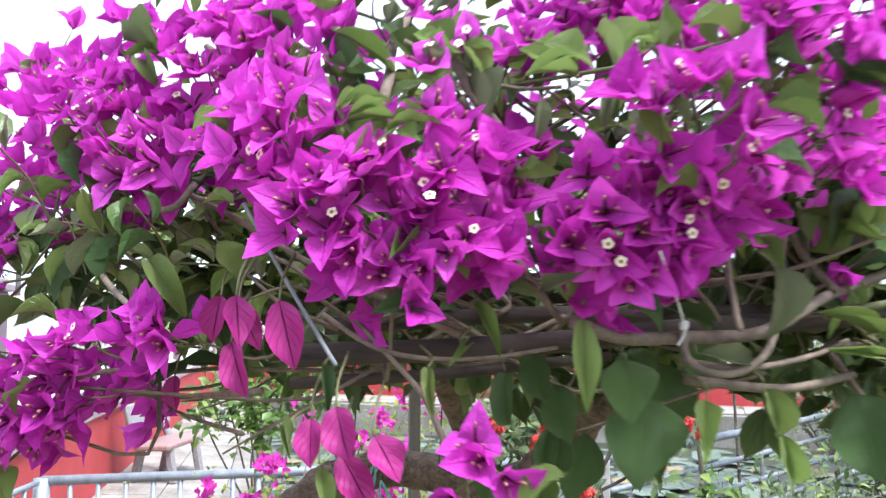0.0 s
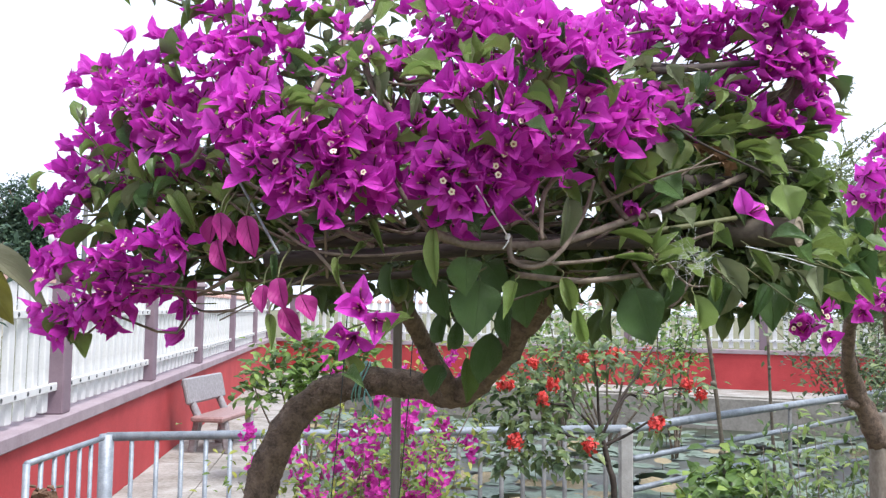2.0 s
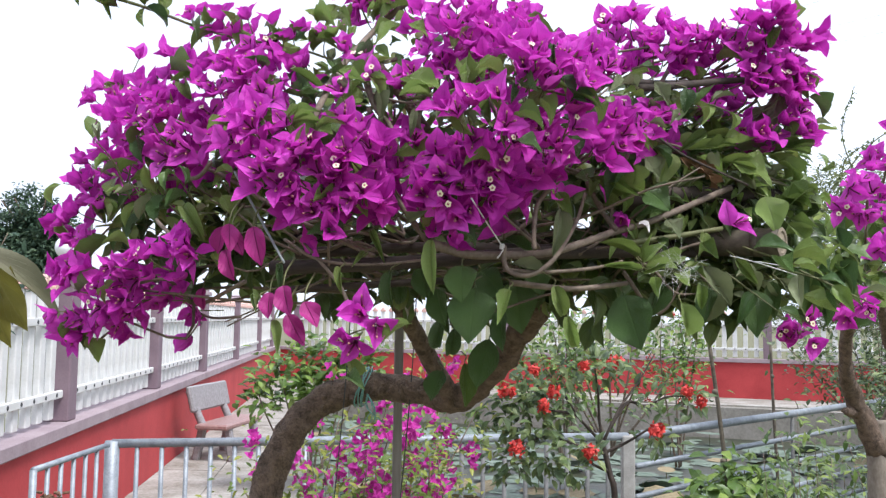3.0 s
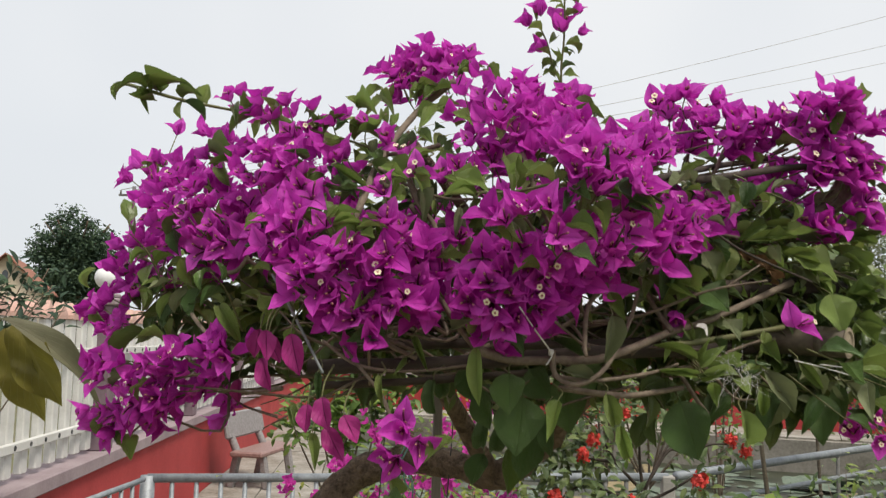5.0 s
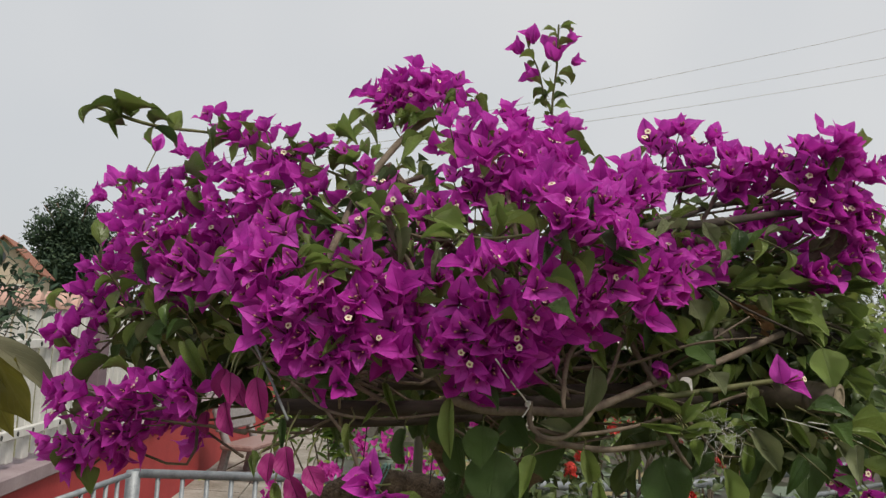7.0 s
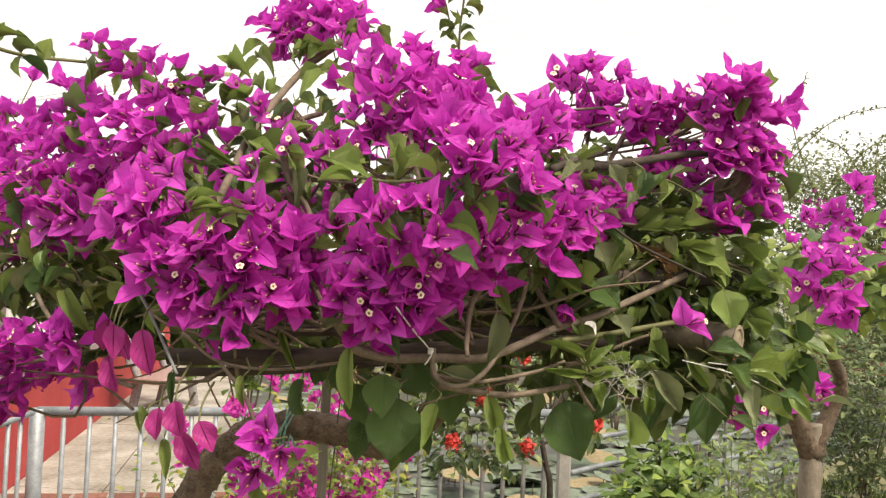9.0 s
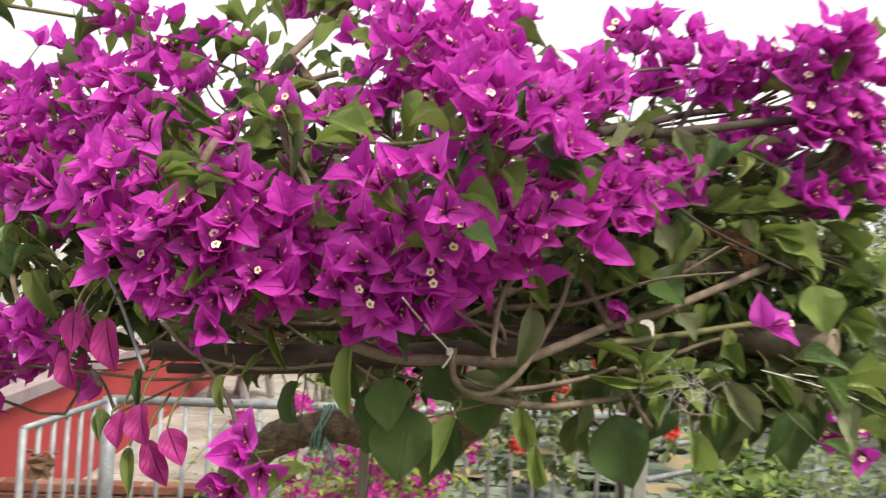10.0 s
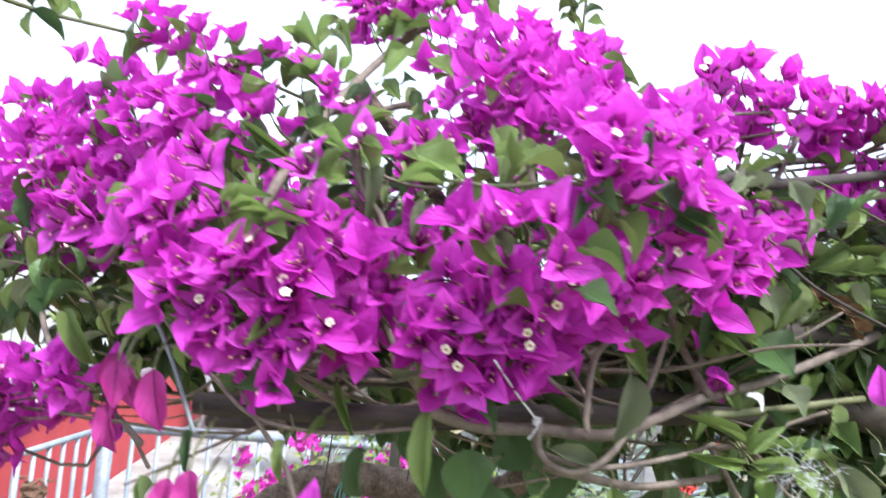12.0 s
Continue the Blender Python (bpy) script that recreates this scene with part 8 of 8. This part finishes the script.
def neighbour_tree():
    """A second, smaller flat-topped bougainvillea with a pale forked trunk."""
    ob = thing("bougainvillea_tree", "smaller bougainvillea with a pale forked trunk on the grass", "tree")
    rng = random.Random(61)
    b = bmesh.new()
    add_tube(b, [(N2.x - 0.05, N2.y, -0.02), (N2.x - 0.02, N2.y, 0.6), (N2.x, N2.y, 1.1), (N2.x, N2.y, 1.40), (N2.x, N2.y, 1.50)], 0.050, 0.034, sides=14, steps=6, rough=0.06, seed=5)
    for v in b.verts:
        v.co += noise.noise_vector(v.co * 14) * 0.010 + noise.noise_vector(v.co * Vector((30, 30, 60))) * 0.004
    part("trunk", b, M_BARK_PALE, ob)
    for k, tip in enumerate(N2_LIMBS):
        b = bmesh.new()
        tip = [Vector(p) for p in tip]
        add_tube(b, [N2 + Vector((0, 0, 1.38)), *tip], 0.038, 0.013, sides=12, steps=6, rough=0.07, seed=k)
        for v in b.verts:
            v.co += noise.noise_vector(v.co * 24) * 0.007
        part("limb", b, M_BARK, ob)
    leaves = bmesh.new()
    for c, r, n in N2_LEAVES:
        for _ in range(n):
            p = Vector(c) + Vector([rng.gauss(0, 0.5) * v for v in r])
            s = rng.uniform(0.03, 0.06)
            add_blade(leaves, s, s * 0.6, rng.uniform(0.2, 0.7), 0.6, 0.1, growing(p, (rng.gauss(0, 1), rng.gauss(-0.3, 0.7), rng.gauss(-0.4, 0.6)), (rng.uniform(-0.6, 0.6), -0.6, 1)), 2, 4, 0.38)
    tagged(part("foliage", leaves, M_LEAF_MASS, ob), kind="stuff")
    for c, n, r in N2_BLOOMS:
        for _ in range(n):
            p = Vector(c) + Vector((rng.gauss(0, r), rng.gauss(0, r), rng.gauss(0, r * 0.8)))
            way = Vector((rng.gauss(-0.1, 0.6), -0.8, rng.gauss(0.2, 0.6)))
            set_flower(rng.choice(FLOWER_MESHES), ob, facing(p, way, rng.uniform(0, 6), rng.uniform(0.95, 1.25)))
    b = bmesh.new()
    for c, n, r in N2_BLOOMS:
        add_tube(b, [Vector(N2_LIMBS[0][-1]), Vector(c).lerp(Vector(N2_LIMBS[0][-1]), 0.4) + Vector((0, 0, 0.02)), c], 0.004, 0.002, sides=6, steps=5)
    tagged(part("twig_mass", b, M_TWIG, ob), kind="stuff")


neighbour_tree()


def near_leaves():
    ob = thing("broad_leaf_plant", "drooping pale and yellowing broad leaves reaching over the path", "plant")
    p = [Vector(v) for v in NEAR_LEAF]
    chord = p[2] - p[0]
    b = bmesh.new()
    add_blade(b, chord.length * 1.25, 0.042, 0.7, 1.2, 0.35, growing(p[0], chord.normalized() + Vector((0.05, 0, 0.30)), (0.5, -0.6, 0.85)), 10, 24, 0.42, 0, 1.2, 0.5, 0.1, 0.6, 1.15)
    part("leaf", b, M_LEAF_GREY, ob, "pale grey-green drooping leaf")
    q = [Vector(v) for v in NEAR_LEAF_LOW]
    for root, tip, wide in ((q[0] + Vector((-0.005, 0.01, 0)), q[2], 0.075), (q[0] + Vector((-0.035, 0.03, -0.01)), q[2] + Vector((-0.045, 0.03, -0.03)), 0.07)):
        b = bmesh.new()
        add_blade(b, (tip - root).length, wide, 0.35, 0.45, 0.5, growing(root, tip - root + Vector((0.02, 0, 0.01)), (0.15, -1.0, 0.3)), 12, 26, 0.45, 0, 0.6, 0.2, 0.1, 0.5, 1.5)
        part("leaf", b, M_LEAF_YELLOW, ob, "yellowing hanging leaf")
    b = bmesh.new()
    root = Vector((p[0].x - 0.3, p[0].y + 0.05, 0))
    add_tube(b, [root, root + Vector((0.02, 0, 1.0)), root + Vector((0.12, 0, 1.75)), p[0]], 0.014, 0.005, sides=8, steps=6)
    part("stem", b, M_TWIG_GREEN, ob)


near_leaves()


def garden_stake(points, radius):
    ob = thing("garden_stake", "thin weathered bamboo garden stake standing by the pond", "stake", "garden stakes")
    b = bmesh.new()
    add_tube(b, points, radius, radius * 0.8, sides=8, steps=4, rough=0.05, seed=3)
    part("cane", b, M_BAMBOO, ob)
    for t in (0.3, 0.55, 0.8):
        p = Vector(points[0]).lerp(Vector(points[-1]), t)
        b = bmesh.new()
        bmesh.ops.create_uvsphere(b, u_segments=8, v_segments=6, radius=radius * 1.25, matrix=Matrix.Translation(p))
        part("node", b, M_BAMBOO, ob)


for top, low, r in STAKES:
    low = Vector(low)
    garden_stake([(low.x + (low.x - top[0]) * 1.2, low.y, 0.0), tuple(low), top], r)


def lotus_bed():
    """Floating and raised lotus pads all over the pond."""
    rng = random.Random(71)
    ob = thing("lotus_plants", "pale green and withered lotus pads covering the pond", "water plants")
    meshes = []
    for k in range(6):
        b = bmesh.new()
        n, rings = 22, 4
        hub = b.verts.new((0, 0, -0.02 if k % 2 else 0.0))
        last = None
        wob = [rng.uniform(0.9, 1.08) for _ in range(n)]
        for j in range(1, rings + 1):
            t = j / rings
            ring = [b.verts.new((t * wob[i] * math.cos(i * 6.2832 / n), t * wob[i] * math.sin(i * 6.2832 / n), (0.10 * t * t if k % 2 else 0.0) + 0.03 * t * math.sin(i * 1.7 + k) * (1 if k > 2 else 0.4))) for i in range(n)]
            for i in range(n):
                if last is None:
                    b.faces.new((hub, ring[i], ring[(i + 1) % n]))
                else:
                    b.faces.new((last[i], ring[i], ring[(i + 1) % n], last[(i + 1) % n]))
            last = ring
        meshes.append(mesh_of(b, "pad", M_PAD if k < 4 else M_PAD_DRY))
    corners = [Vector((x, y, 0)) for x, y in POND]
    count = 0
    while count < 290:
        u, v = rng.random(), rng.random() ** 1.5
        p = corners[0].lerp(corners[1], u).lerp(corners[3].lerp(corners[2], u), v * 0.95 + 0.02)
        r = rng.uniform(0.13, 0.30)
        z = WATER_Z + (rng.uniform(0.008, 0.03) if rng.random() < 0.6 else rng.uniform(0.05, 0.28))
        lean = 3 if z < WATER_Z + 0.04 else 22
        shared("pad", rng.choice(meshes), ob, pose(p.x, p.y, z, rng.uniform(-lean, lean), rng.uniform(-lean, lean), rng.uniform(0, 360)) @ Matrix.Diagonal((r, r, r, 1)))
        if z > WATER_Z + 0.04:
            b = bmesh.new()
            add_tube(b, [(p.x, p.y, WATER_Z - 0.05), (p.x, p.y, z)], 0.006, sides=5, steps=1)
            part("stalk", b, M_TWIG_GREEN, ob)
        count += 1
    rest = bmesh.new()
    for _ in range(900):
        u, v = rng.random(), rng.random() ** 1.3
        p = corners[0].lerp(corners[1], u).lerp(corners[3].lerp(corners[2], u), v * 0.96 + 0.02)
        r, n = rng.uniform(0.10, 0.26), 12
        ring = [rest.verts.new((p.x + r * rng.uniform(0.9, 1.05) * math.cos(k * 6.2832 / n), p.y + r * rng.uniform(0.9, 1.05) * math.sin(k * 6.2832 / n), WATER_Z + 0.004 + rng.uniform(0, 0.012))) for k in range(n)]
        hub = rest.verts.new((p.x, p.y, WATER_Z + 0.003))
        for k in range(n):
            rest.faces.new((hub, ring[k], ring[(k + 1) % n]))
    tagged(part("floating_pad", rest, M_PAD, ob), kind="stuff")


lotus_bed()


def turf():
    """Rough grass on the open ground beside the pond."""
    rng = random.Random(81)
    verts, faces = [], []
    while len(faces) < 70000:
        x, y = rng.uniform(1.5, 12.0), rng.uniform(3.5, 17.5)
        if (x - 1.15) * 1.04 < (y - 5.3) * 1.0 + 0.15 or noise.noise(Vector((x * 1.3, y * 1.3, 0))) < -0.25:
            continue
        h, a = rng.uniform(0.04, 0.14), rng.uniform(0, 6.283)
        w, lean = rng.uniform(0.006, 0.013), rng.uniform(0.0, 0.06)
        dx, dy = math.cos(a) * w, math.sin(a) * w
        n = len(verts)
        verts += [(x - dx, y - dy, 0), (x + dx, y + dy, 0), (x - dy * 8 * lean / 0.06, y + dx * 8 * lean / 0.06, h)]
        faces.append((n, n + 1, n + 2))
    me = bpy.data.meshes.new("grass")
    me.from_pydata(verts, [], faces)
    me.materials.append(M_GRASS)
    tagged(new("grass", me), "rough short grass on the ground beside the pond", "grass", kind="stuff")


turf()


def litter():
    rng = random.Random(91)
    meshes = []
    for k in range(4):
        b = bmesh.new()
        add_blade(b, 0.12, 0.06, 0.5, 0.8, 0.3, across=4, along=5)
        meshes.append(mesh_of(b, "fallen_leaf", M_DRY))
    for k in range(60):
        x, y = rng.uniform(2.0, 7.0), rng.uniform(5.0, 9.5)
        if (x - 1.15) * 1.04 < (y - 5.3) + 0.3:
            continue
        ob = new("fallen_leaf", rng.choice(meshes))
        ob.matrix_basis = pose(x, y, 0.02, rng.uniform(-15, 15), rng.uniform(-15, 15), rng.uniform(0, 360))
        tagged(ob, "curled brown fallen leaf on the grass", "leaf", "fallen leaves")


litter()

brick_wall()
